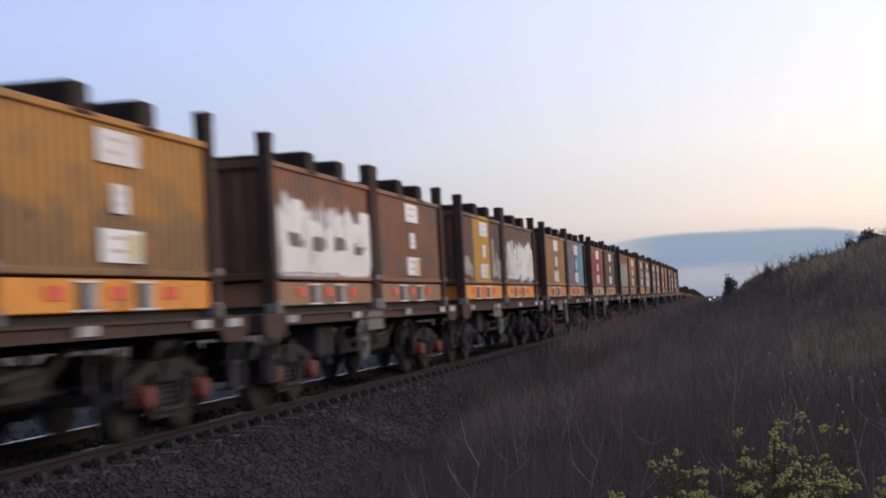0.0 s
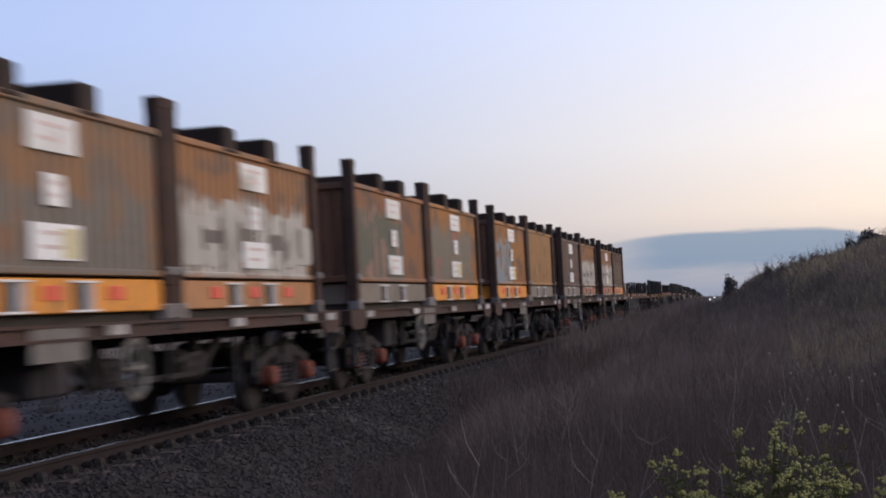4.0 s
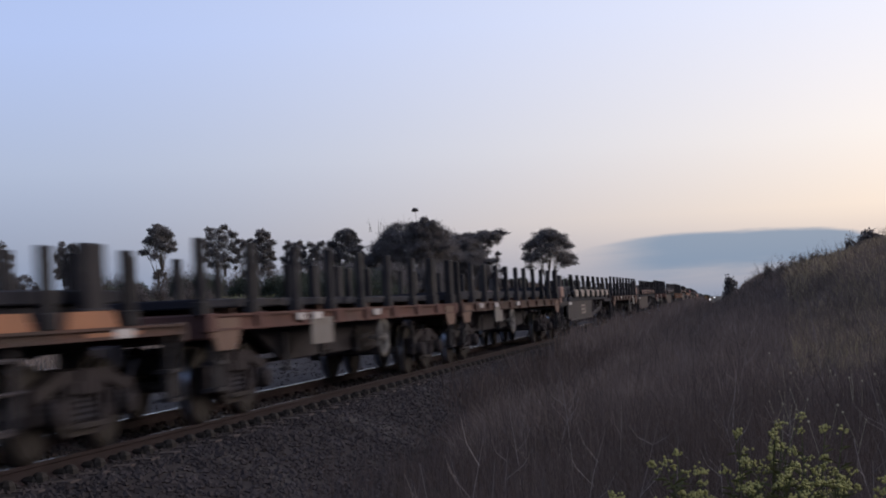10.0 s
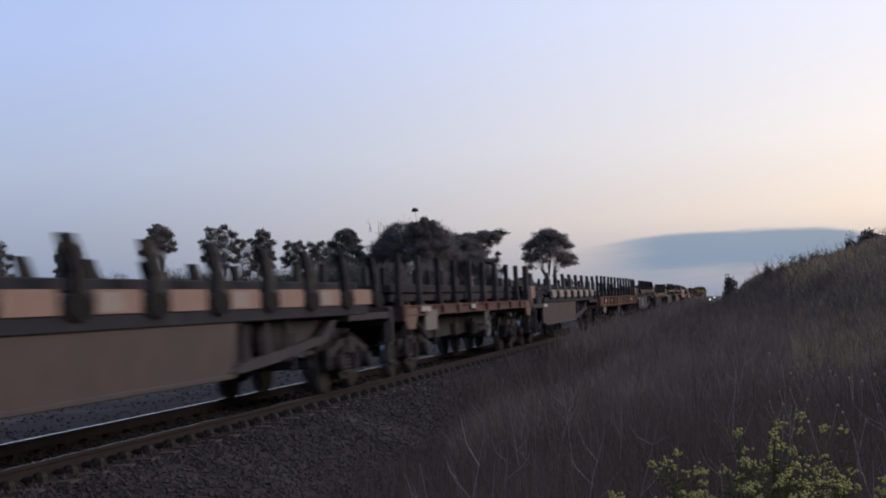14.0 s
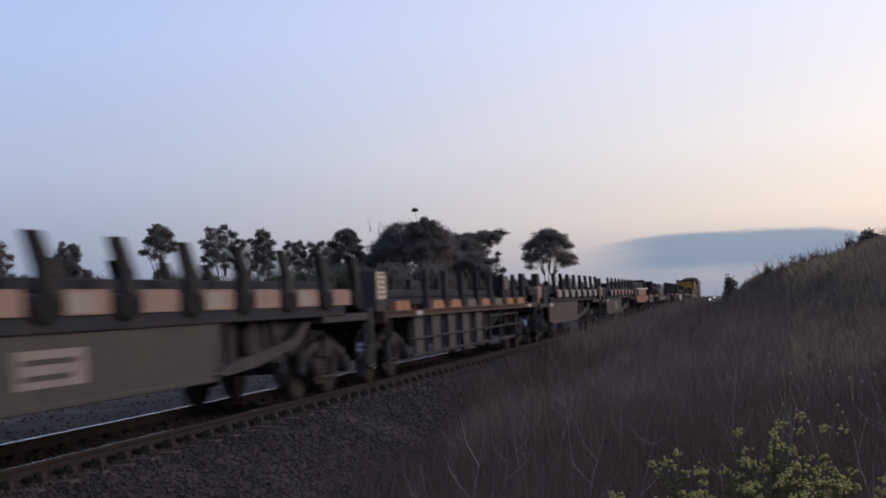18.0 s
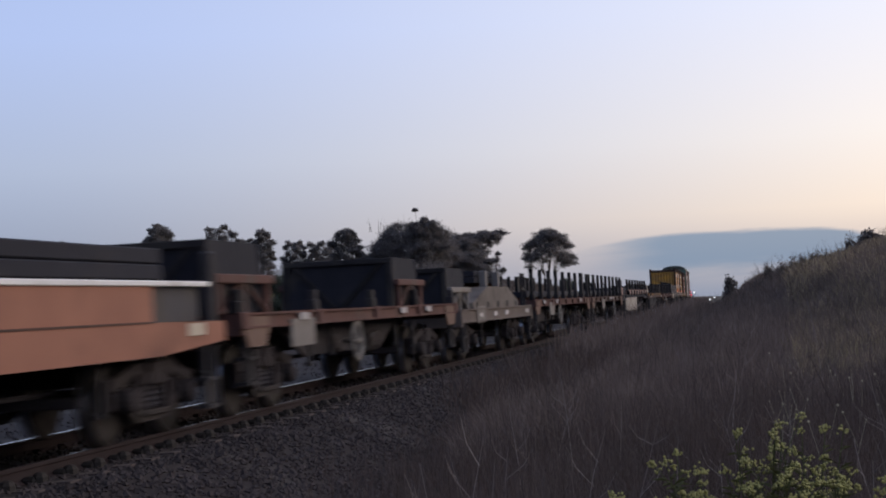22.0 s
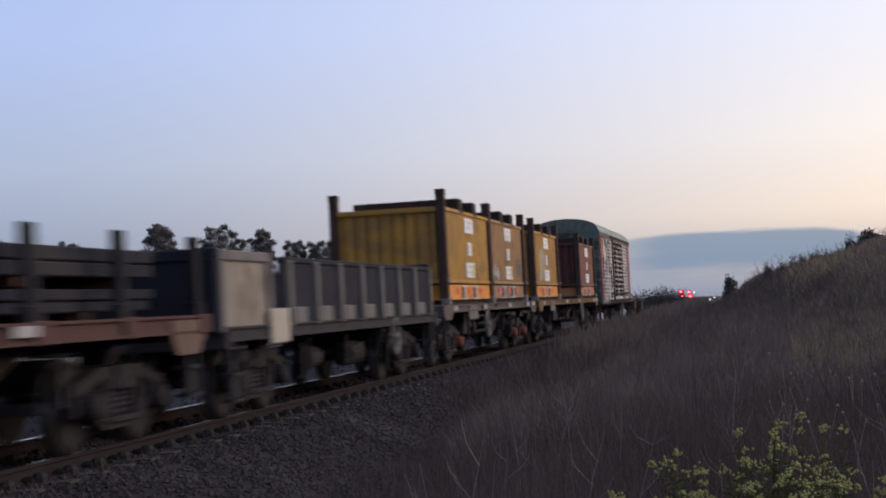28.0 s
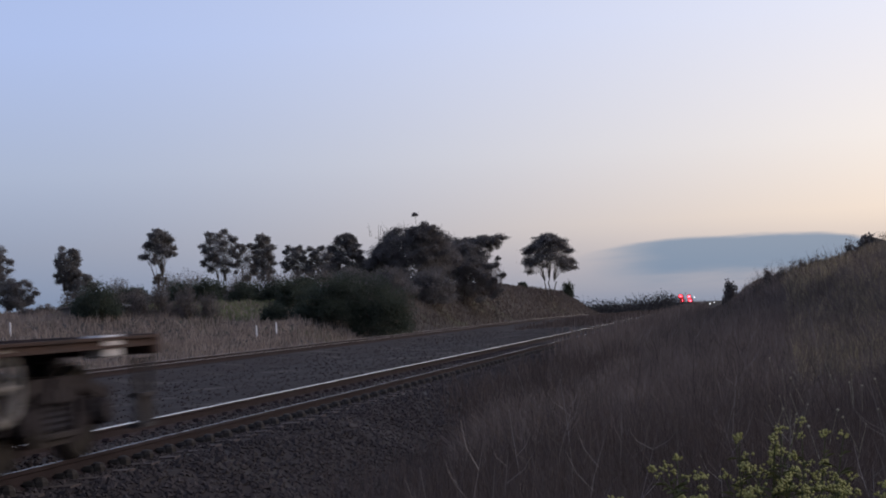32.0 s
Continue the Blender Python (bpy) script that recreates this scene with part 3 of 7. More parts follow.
ME_POST = Build().box(-0.09, 0.09, -0.11, 0.11, 0.5, 2.55, 0, 0.015).box(-0.095, 0.095, -0.115, 0.115, 2.44, 2.57, 0, 0.012).box(
    -0.085, 0.085, -0.1, 0.1, 0.28, 0.66, 0, 0.012).mesh("corner_post", POST_RUST)
ME_CORNER = Build().box(-0.1, 0.1, -0.09, 0.09, 0.61, 0.71, 0, 0.02).box(-0.105, 0.105, -0.04, 0.04, 0.64, 0.68, 0, 0.01).mesh("corner_fitting", SIGN_PALE)
ME_FOOT = Build().box(-0.1, 0.1, -0.11, 0.11, 0.13, 0.31, 0, 0.02).box(-0.105, 0.105, -0.05, 0.05, 0.2, 0.27, 0, 0.01).mesh("foot_fitting", SIGN_PALE)
BEAM_RUST = surf("dark_rusty_beam", (0.055, 0.036, 0.028), (0.032, 0.025, 0.024), 3, 0.8, stain=(0.1, 0.06, 0.035), stain_amount=0.3)
ME_BEAM = Build().box(-1.2, 1.2, -0.23, 0.23, 2.18, 2.48, 0, 0.03).box(-1.22, 1.22, -0.27, 0.27, 2.16, 2.2, 0, 0.008).mesh("lid_beam", BEAM_RUST)
ME_SIGN = bx(-0.008, 0.008, -0.54, 0.54, -0.17, 0.17, WHITE, 0.003, "sign_plate")
ME_SIGN_S = bx(-0.008, 0.008, -0.21, 0.21, -0.15, 0.15, WHITE, 0.003, "sign_plate")
ME_LINES = Build()
for k in range(2):
    ME_LINES.box(0.008, 0.011, -0.33, 0.33 - 0.16 * (k % 2), 0.08 - 0.13 * k - 0.02, 0.08 - 0.13 * k + 0.02)
ME_LINES = ME_LINES.mesh("lettering", INK)
ME_LINES_S = Build().box(0.008, 0.011, -0.1, 0.1, 0.04, 0.09).box(0.008, 0.011, -0.12, 0.08, -0.07, -0.03).mesh("lettering", INK)
ME_BLOTCH = Build().box(-0.006, 0.006, -0.19, 0.19, -0.07, 0.07, 0, 0.004).mesh("red_reflector", RED_TAG)


ME_YELLOW = bx(0.008, 0.012, 0.12, 0.5, -0.15, 0.13, surf("pale_yellow_label", (0.72, 0.64, 0.36), (0.66, 0.58, 0.33), 5, 0.6, bump=0), 0.002, "yellow_label")


def container(q, z, paint, base, label, signs=True, red=False, end=None):
    c = thing("steel_container", label, "container", "steel containers on the train", q, z)
    corrugated(c, paint, end)
    part("base_frame", BASE[base], c, {"orange": "bright orange fork-pocket base", "amber": "amber fork-pocket base", "grey": "grey fork-pocket base",
                                        "cream": "cream fork-pocket base"}.get(base, "rusty brown fork-pocket base"))
    hw, hl = BOX_W / 2, BOX_L / 2
    for sx in (-1, 1):
        for sy in (-1, 1):
            part("corner_post", ME_POST, c, "dark rusted corner post", at=(sx * (hw - 0.08), sy * (hl - 0.1), 0))
            part("corner_fitting", ME_CORNER, c, "pale cast corner fitting", at=(sx * (hw - 0.05), sy * (hl - 0.09), 0))
            part("foot_fitting", ME_FOOT, c, "pale cast corner fitting", at=(sx * (hw - 0.06), sy * (hl - 0.12), 0))
    for y in (-0.78, 0.98):
        part("lid_beam", ME_BEAM, c, "dark steel beam across the open top", at=(0, y, 0))
    if signs:
        for zz, me, ln in ((1.9, ME_SIGN, ME_LINES), (1.38, ME_SIGN_S, ME_LINES_S), (0.9, ME_SIGN, ME_LINES)):
            p = part("sign_plate", me, c, "white data plate with faded lettering", at=(hw - 0.035, 0.1, zz))
            part("lettering", ln, p)
            if zz < 1 and (q * 7) % 3 < 1.9:
                part("yellow_label", ME_YELLOW, p, "pale yellow label on the plate")
    if red:
        for y in (-1.5, 0.0, 1.5):
            part("red_reflector", ME_BLOTCH, c, "red reflector patch", at=(hw - 0.05, y, 0.43))
        part("red_reflector", ME_BLOTCH, c, "red reflector patch", at=(0.15, -hl + 0.115, 0.42), turn=(0, 0, -90))
    return c


SPRAY = {"white": surf("white_spray_paint", (0.93, 0.92, 0.88), (0.84, 0.82, 0.76), 1.6, 0.5, bump=0.02, stain=(0.6, 0.57, 0.5), stain_amount=0.2),
         "pale": surf("pale_grey_spray_paint", (0.5, 0.47, 0.42), (0.4, 0.37, 0.33), 1.6, 0.6, bump=0.02, stain=(0.28, 0.25, 0.22), stain_amount=0.3),
         "dark": surf("brown_black_spray_paint", (0.16, 0.13, 0.11), (0.11, 0.09, 0.08), 2.5, 0.6, bump=0.02)}


def spray_bars(c, seed, y0, y1, z0, z1, n, ink, x=1.184, width=0.72, ragged=0.25):
    """A sprayed tag that cannot be read: a row of thick rounded bars on the wall, each a part."""
    rnd = random.Random(seed)
    step = (y1 - y0) / n
    words = {"white": "thick white sprayed bar", "pale": "pale grey sprayed bar", "dark": "dark sprayed bar"}[ink]
    for k in range(n):
        w = step * width * rnd.uniform(0.7, 1.2) / 2
        m, lo, hi = y0 + (k + 0.5) * step, z0 + rnd.uniform(0, 0.5) * ragged, z1 - rnd.uniform(0, 1) * ragged
        t, e = rnd.uniform(-0.06, 0.06), min(w, 0.12) * 0.7
        b = Build().prism([(m - w, lo + e), (m - w + e, lo), (m + w - e, lo), (m + w, lo + e), (m + w + t, hi - e), (m + w + t - e, hi), (m - w + t + e, hi), (m - w + t, hi - e)], "x", x, x + 0.003)
        if k % 2 == 0 and k + 1 < n:   # a foot that joins the next bar
            zz = rnd.uniform(lo + 0.1, hi - 0.25)
            b.box(x, x + 0.0028, m, m + step * 0.8, zz, zz + rnd.uniform(0.12, 0.22))
        part("spray_bar", b.mesh("spray_bar", SPRAY[ink]), c, words)


OCHRE, RUSTY, DKBROWN, GRIME = (0.504, 0.24, 0.054), (0.3, 0.132, 0.06), (0.156, 0.084, 0.0672), (0.144, 0.11, 0.0888)
BROWN = (0.252, 0.144, 0.09)
# rusty end wall paints, darkened to carry the shade on the container ends
RED_END_SHADED = painted_box("dark_maroon_end_wall", (0.115, 0.042, 0.034), (0.085, 0.037, 0.032), (0.06, 0.035, 0.033))
END_RUST_SHADED = painted_box("dark_rusted_end_wall", (0.2, 0.098, 0.056), (0.13, 0.073, 0.05), (0.09, 0.064, 0.052))
PAINTS = {
    "ochre": painted_box("ochre_container", OCHRE, (0.43, 0.21, 0.058), (0.3, 0.17, 0.07), (0.25, 0.15, 0.07), (-3.1, 3.1, 0.5, 1.3), 0.55, 0.43, (0.13, 0.085, 0.06)),
    "silver_tag": painted_box("rust_container_white_tag", RUSTY, (0.24, 0.108, 0.06), GRIME, (0.95, 0.95, 0.936), (-2.6, 2.5, 0.62, 1.72), 0.9, 0.4, (0.408, 0.348, 0.336)),
    "rust": painted_box("rust_container", RUSTY, (0.228, 0.102, 0.054), (0.144, 0.12, 0.102)),
    "grey_yellow": painted_box("grey_container_yellow_patch", DKBROWN, (0.144, 0.0936, 0.0768), (0.108, 0.084, 0.072), (0.672, 0.372, 0.06), (-1.25, 1.2, 0.6, 2.4), 0.25, 0.1),
    "white_tag": painted_box("brown_container_white_tag", DKBROWN, (0.216, 0.132, 0.084), GRIME, (0.95, 0.95, 0.95), (-2.5, 2.6, 0.7, 1.75), 1.0, 0.44, (0.144, 0.12, 0.12)),
    "tan": painted_box("tan_container", (0.432, 0.24, 0.096), (0.36, 0.192, 0.084), (0.24, 0.156, 0.084)),
    "slate": painted_box("slate_blue_container", (0.21, 0.2, 0.27), (0.24, 0.19, 0.2), (0.2, 0.16, 0.16), (0.19, 0.36, 0.5), (0.35, 2.95, 0.6, 2.2), 0.3, 0.2),
    "crimson": painted_box("ochre_container_crimson_tag", OCHRE, RUSTY, GRIME, (0.36, 0.084, 0.09), (-2.5, 2.2, 0.56, 2.1), 0.35, 0.43, (0.408, 0.168, 0.156)),
    "dark_brown": painted_box("dark_brown_container", (0.156, 0.096, 0.072), (0.168, 0.108, 0.084), (0.12, 0.096, 0.084)),
    "ochre_grey_tag": painted_box("ochre_container_grey_tag", (0.396, 0.204, 0.072), RUSTY, GRIME, (0.4, 0.375, 0.33), (-2.3, 2.85, 0.6, 1.85), 0.25, 0.2),
    "brown_grey": painted_box("brown_container_grey_grime", (0.312, 0.168, 0.078), BROWN, (0.168, 0.144, 0.12), (0.204, 0.18, 0.15), (-2.5, 2.5, 0.56, 1.5), 0.4, 0.4),
    "pale_tag": painted_box("ochre_container_pale_tag", (0.36, 0.18, 0.072), RUSTY, GRIME, (0.576, 0.54, 0.48), (-2.7, 2.6, 0.58, 1.6), 1.0, 0.42, (0.24, 0.204, 0.168)),
    "green_tag": painted_box("rust_container_green_tag", (0.348, 0.156, 0.066), RUSTY, GRIME, (0.144, 0.156, 0.12), (-2.5, 1.0, 0.6, 1.85), 0.6, 0.42, (0.396, 0.24, 0.18)),
    "orange_tag": painted_box("orange_container_grey_tag", (0.456, 0.204, 0.054), (0.36, 0.168, 0.06), GRIME, (0.24, 0.216, 0.168), (-2.7, 2.2, 0.6, 1.8), 0.5, 0.4, (0.432, 0.18, 0.156)),
    "blue_tag": painted_box("ochre_container_blue_tag", (0.456, 0.216, 0.06), RUSTY, GRIME, (0.312, 0.36, 0.384), (-2.6, 0.2, 0.6, 1.8), 0.7, 0.45),
    "yellow": painted_box("yellow_container", (0.552, 0.3, 0.054), (0.48, 0.252, 0.06), (0.3, 0.18, 0.072)),
    "yellow_tag": painted_box("yellow_container_pale_tag", (0.528, 0.276, 0.06), (0.432, 0.216, 0.06), (0.312, 0.192, 0.084), (0.504, 0.456, 0.336), (-1.6, 0.3, 0.7, 1.7), 0.8, 0.45, (0.6, 0.408, 0.096)),
    "scrawl": painted_box("red_brown_container_scrawl", (0.135, 0.062, 0.044), (0.1, 0.055, 0.04), (0.09, 0.06, 0.046), (0.16, 0.13, 0.092), (-1.9, 2.2, 0.6, 1.75), 1.1, 0.5, (0.17, 0.1, 0.075)),
    "red_brown": painted_box("red_brown_container", (0.312, 0.12, 0.066), (0.252, 0.102, 0.06), (0.24, 0.144, 0.12)),
}


# ---- wagons ----
def stakes(wagon, ys, z0, z1, hw=1.2, mat=None, double=()):
    """Upright load stakes along both sides: plain posts, some of them doubled."""
    mat = mat or STAKE
    me = Build().box(-0.05, 0.05, -0.09, 0.09, z0, z1, 0, 0.012).box(-0.065, 0.065, -0.13, 0.13, z0, z0 + 0.16, 0, 0.01).mesh("stake", mat)
    me2 = Build().box(-0.06, 0.06, -0.21, 0.21, z0, z1 + 0.02, 0, 0.015).box(-0.08, 0.08, -0.26, 0.26, z0, z0 + 0.2, 0, 0.01).mesh("stake", mat)
    for i, y in enumerate(ys):
        for s in (-1, 1):
            part("stake", me2 if i in double else me, wagon, at=(s * hw, y, 0))


def gussets(wagon, ys, z, mat, drop=0.24):
    """Tapered plates that hang below the side sill."""
    me = Build().prism([(-0.52, z + 0.14), (0.52, z + 0.14), (0.5, z - 0.04), (0.34, z - drop), (-0.34, z - drop), (-0.5, z - 0.04)], "x", -0.02, 0.02).mesh("sill_gusset", mat)
    for y in ys:
        for s in (-1, 1):
            part("sill_gusset", me, wagon, "worn tan plate below the sill", at=(s * 1.285, y, 0))


def spaced(a, b, n):
    return [a + (b - a) * i / (n - 1) for i in range(n)]


def sill_frame(wagon, half, z0, z1, mat, deck=True, hw=1.22, label=""):
    """Side sills, centre sill, headstocks and deck."""
    e = half - 0.45
    for s in (-1, 1):
        b = Build().box(s * hw - 0.05, s * hw + 0.05, -e, e, z0, z1, 0, 0.012)
        b.box(s * hw - 0.09, s * hw + 0.09, -e, e, z1 - 0.02, z1 + 0.01, 0).box(s * hw - 0.09, s * hw + 0.09, -e, e, z0 - 0.01, z0 + 0.02, 0)
        part("side_sill", b.mesh("side_sill", mat), wagon, label)
        part("headstock", Build().box(-hw - 0.08, hw + 0.08, s * e - 0.09, s * e + 0.09, z0 - 0.1, z1 + 0.02, 0, 0.02).mesh("headstock", mat), wagon)
    part("centre_sill", Build().box(-0.2, 0.2, -e, e, z0 - 0.15, z1 - 0.05, 0, 0.02).mesh("centre_sill", STEEL_DARK), wagon)
    if deck:
        part("deck", Build().box(-hw + 0.06, hw - 0.06, -e + 0.1, e - 0.1, z1 - 0.06, z1 - 0.01).mesh("deck", STEEL_DARK), wagon)


def plates(wagon, x, z, ys, small=True):
    for y in ys:
        part("data_plate", ME_PLATE_S if small else ME_PLATE, wagon, "white data plate", at=(x, y, z))


ME_BOARD = bx(-0.01, 0.01, -0.56, 0.56, -0.18, 0.16, COVER_PALE, 0.004, "data_board")


def container_wagon(q0, q1, label, boxes=None, sill=None, pivot=None, board=-0.6, wheel_y=-1.3):
    half = (q1 - q0) / 2
    w = thing("container_flat_wagon", label, "rail wagon", "wagons of the train", (q0 + q1) / 2)
    sill = sill or SILL_BROWN
    sill_frame(w, half, 1.13, 1.27, sill)
    running_gear(w, half, pivot or half - 2.35, boxes, sill_z=1.1, wheel_y=wheel_y)
    plates(w, 1.315, 1.2, (-half + 1.6, -1.9, 1.9, half - 2.0, half - 0.9))
    part("data_board", ME_BOARD, w, "dusty pale data board", at=(1.29, board, 1.12))
    gussets(w, (-half + 0.85, half - 0.85), 1.13, sill, 0.16)
    me_lock = Build().box(-0.09, 0.05, -0.14, 0.14, 1.16, 1.3, 0, 0.02).mesh("container_lock", FITTING)
    for y in (-half + 1.05, -0.12, half - 1.05):
        for s in (-1, 1):
            part("container_lock", me_lock, w, "dusty container lock", at=(s * 1.24, y, 0), turn=(0, 0, 0 if s > 0 else 180))
    # truss rods and queen posts under the middle
    b = Build()
    for s in (-1, 1):
        b.prism([(-2.6, 1.1), (-1.5, 0.6), (1.5, 0.6), (2.6, 1.1), (2.4, 1.1), (1.4, 0.66), (-1.4, 0.66), (-2.4, 1.1)], "x", s * 0.9 - 0.04, s * 0.9 + 0.04)
        for y in (-1.45, 1.45):
            b.box(s * 0.9 - 0.05, s * 0.9 + 0.05, y - 0.05, y + 0.05, 0.6, 1.14, 0, 0.01)
    part("truss", b.mesh("truss", BOGIE), w)
    part("battery_box", Build().box(0.55, 1.0, -3.2, -2.3, 0.6, 1.1, 0, 0.03).mesh("battery_box", STEEL_DARK), w)
    return w


EDGES = [4.42 + 14.286 * k for k in range(12)]
CARGO = [
    (("ochre", "amber", True), ("ochre", "orange", True)),
    (("silver_tag", "rust", False), ("rust", "rust", True)),
    (("grey_yellow", "orange", True), ("white_tag", "orange", False)),
    (("tan", "amber", True), ("slate", "amber", True)),
    (("crimson", "cream", True), ("dark_brown", "amber", True)),
    (("ochre_grey_tag", "rust", False), ("ochre", "rust", True)),
    (("brown_grey", "orange", True), ("pale_tag", "tan", True)),
    (("green_tag", "grey", True), ("orange_tag", "orange", True)),
    (("blue_tag", "orange", True), ("tan", "grey", False)),
    (("dark_brown", "grey", True), ("pale_tag", "rust", False)),
    (("pale_tag", "tan", True), ("scrawl", "orange", False)),
]
WORDS = {"ochre": "weathered ochre steel container with grimy lower sides", "silver_tag": "rusty brown steel container with a big white painted tag",
         "rust": "rust-brown steel container with white data plates", "grey_yellow": "dark brown steel container with a yellow painted patch",
         "white_tag": "brown steel container with white painted scrawl", "tan": "plain tan steel container with rust streaks",
         "slate": "slate-blue painted steel container with a pale blue patch", "crimson": "ochre steel container painted over in faded crimson",
         "dark_brown": "dark brown ribbed steel container with white plates", "ochre_grey_tag": "ochre steel container with a pale grey painted panel",
         "brown_grey": "brown steel container with grey grime over its side", "pale_tag": "brown steel container with a pale grey painted tag",
         "green_tag": "rusty steel container with dark green spray paint", "orange_tag": "orange-brown steel container with grey-green spray paint",
         "blue_tag": "ochre steel container with a pale blue painted tag", "scrawl": "dark red-brown steel container with faint pale scrawls", "yellow": "clean yellow corrugated steel container with white plates",
         "yellow_tag": "yellow-ochre steel container with a faded pale tag", "red_brown": "small red-brown steel container on the wagon deck"}
SLACK = [0.0, 0.0, 0.0, 0.1, 0.3, 0.55, 0.3, 0.3, 0.3, 0.4, 0.5]   # coupler slack of each wagon
for i, ((a, b), pair) in enumerate(zip(zip(EDGES, EDGES[1:]), CARGO)):
    a, b = a + SLACK[i], b + SLACK[i]
    container_wagon(a, b, "brown container flat wagon on two bogies, grimy underframe", ME_AXLEBOX_RED if i % 3 != 2 else None, board=(-3.2, -0.6, -2.0)[i % 3])
    mid = (a + b) / 2
    for s, (paint, base, signs) in zip((-1, 1), pair):
        c = container(mid + s * 3.04, 1.14, PAINTS[paint], base, WORDS[paint], signs, base in ("orange", "amber", "tan", "rust"), END_RUST_SHADED)
        if paint == "silver_tag":
            spray_bars(c, 1, -2.35, 2.75, 0.66, 1.78, 9, "white", width=1.05, ragged=0.4)
            spray_bars(c, 12, -2.3, 2.7, 0.64, 1.25, 7, "white", 1.1855, 1.35, 0.2)
            spray_bars(c, 2, -2.3, 2.6, 1.02, 1.3, 8, "dark", 1.19, 0.22, 0.16)
        elif paint == "grey_yellow":
            spray_bars(c, 21, -2.6, -1.5, 0.68, 1.45, 4, "pale", width=0.7, ragged=0.4)
            spray_bars(c, 22, 1.35, 2.75, 0.68, 1.75, 5, "pale", width=0.6, ragged=0.6)
        elif paint == "white_tag":
            spray_bars(c, 3, -2.0, 2.8, 0.66, 1.86, 9, "white", width=0.72, ragged=0.35)
            spray_bars(c, 4, -2.6, -1.5, 0.75, 1.5, 3, "pale", width=0.5)
        elif paint == "pale_tag":
            spray_bars(c, 5 + i, -2.6, 2.7, 0.66, 1.6, 8, "pale", width=1.02, ragged=0.3)
            spray_bars(c, 6 + i, -2.2, 2.5, 0.85, 1.35, 7, "dark", 1.188, 0.25, 0.2)


def slab_load(q, spans, z, height, label="stack of dark steel slabs on the wagon deck"):
    """Steel slabs lying on bearers; each stack is a thing of its own."""
    rnd = random.Random(int(q * 10))
    for y0, y1, w in spans:
        c = thing("steel_slab_stack", label, "steel load", "steel loads on the train", q + (y0 + y1) / 2, z)
        h = (y1 - y0) / 2
        for y in (-h * 0.6, h * 0.6):
            part("bearer", Build().box(-w, w, y - 0.08, y + 0.08, 0, 0.1, 0, 0.01).mesh("bearer", RUST), c)
        n = max(1, round(height / 0.16))
        for k in range(n):
            dx, dy = rnd.uniform(-0.05, 0.05), rnd.uniform(-0.12, 0.12)
            part("slab", Build().box(-w + dx, w + dx, -h + dy, h + dy, 0.1 + k * height / n, 0.1 + (k + 1) * height / n - 0.012, 0, 0.015).mesh("slab", LOAD), c)


SIGN_CREAM = surf("weathered_cream_sign", (0.6, 0.53, 0.42), (0.48, 0.42, 0.33), 4, 0.65, stain=(0.3, 0.24, 0.18), stain_amount=0.3)


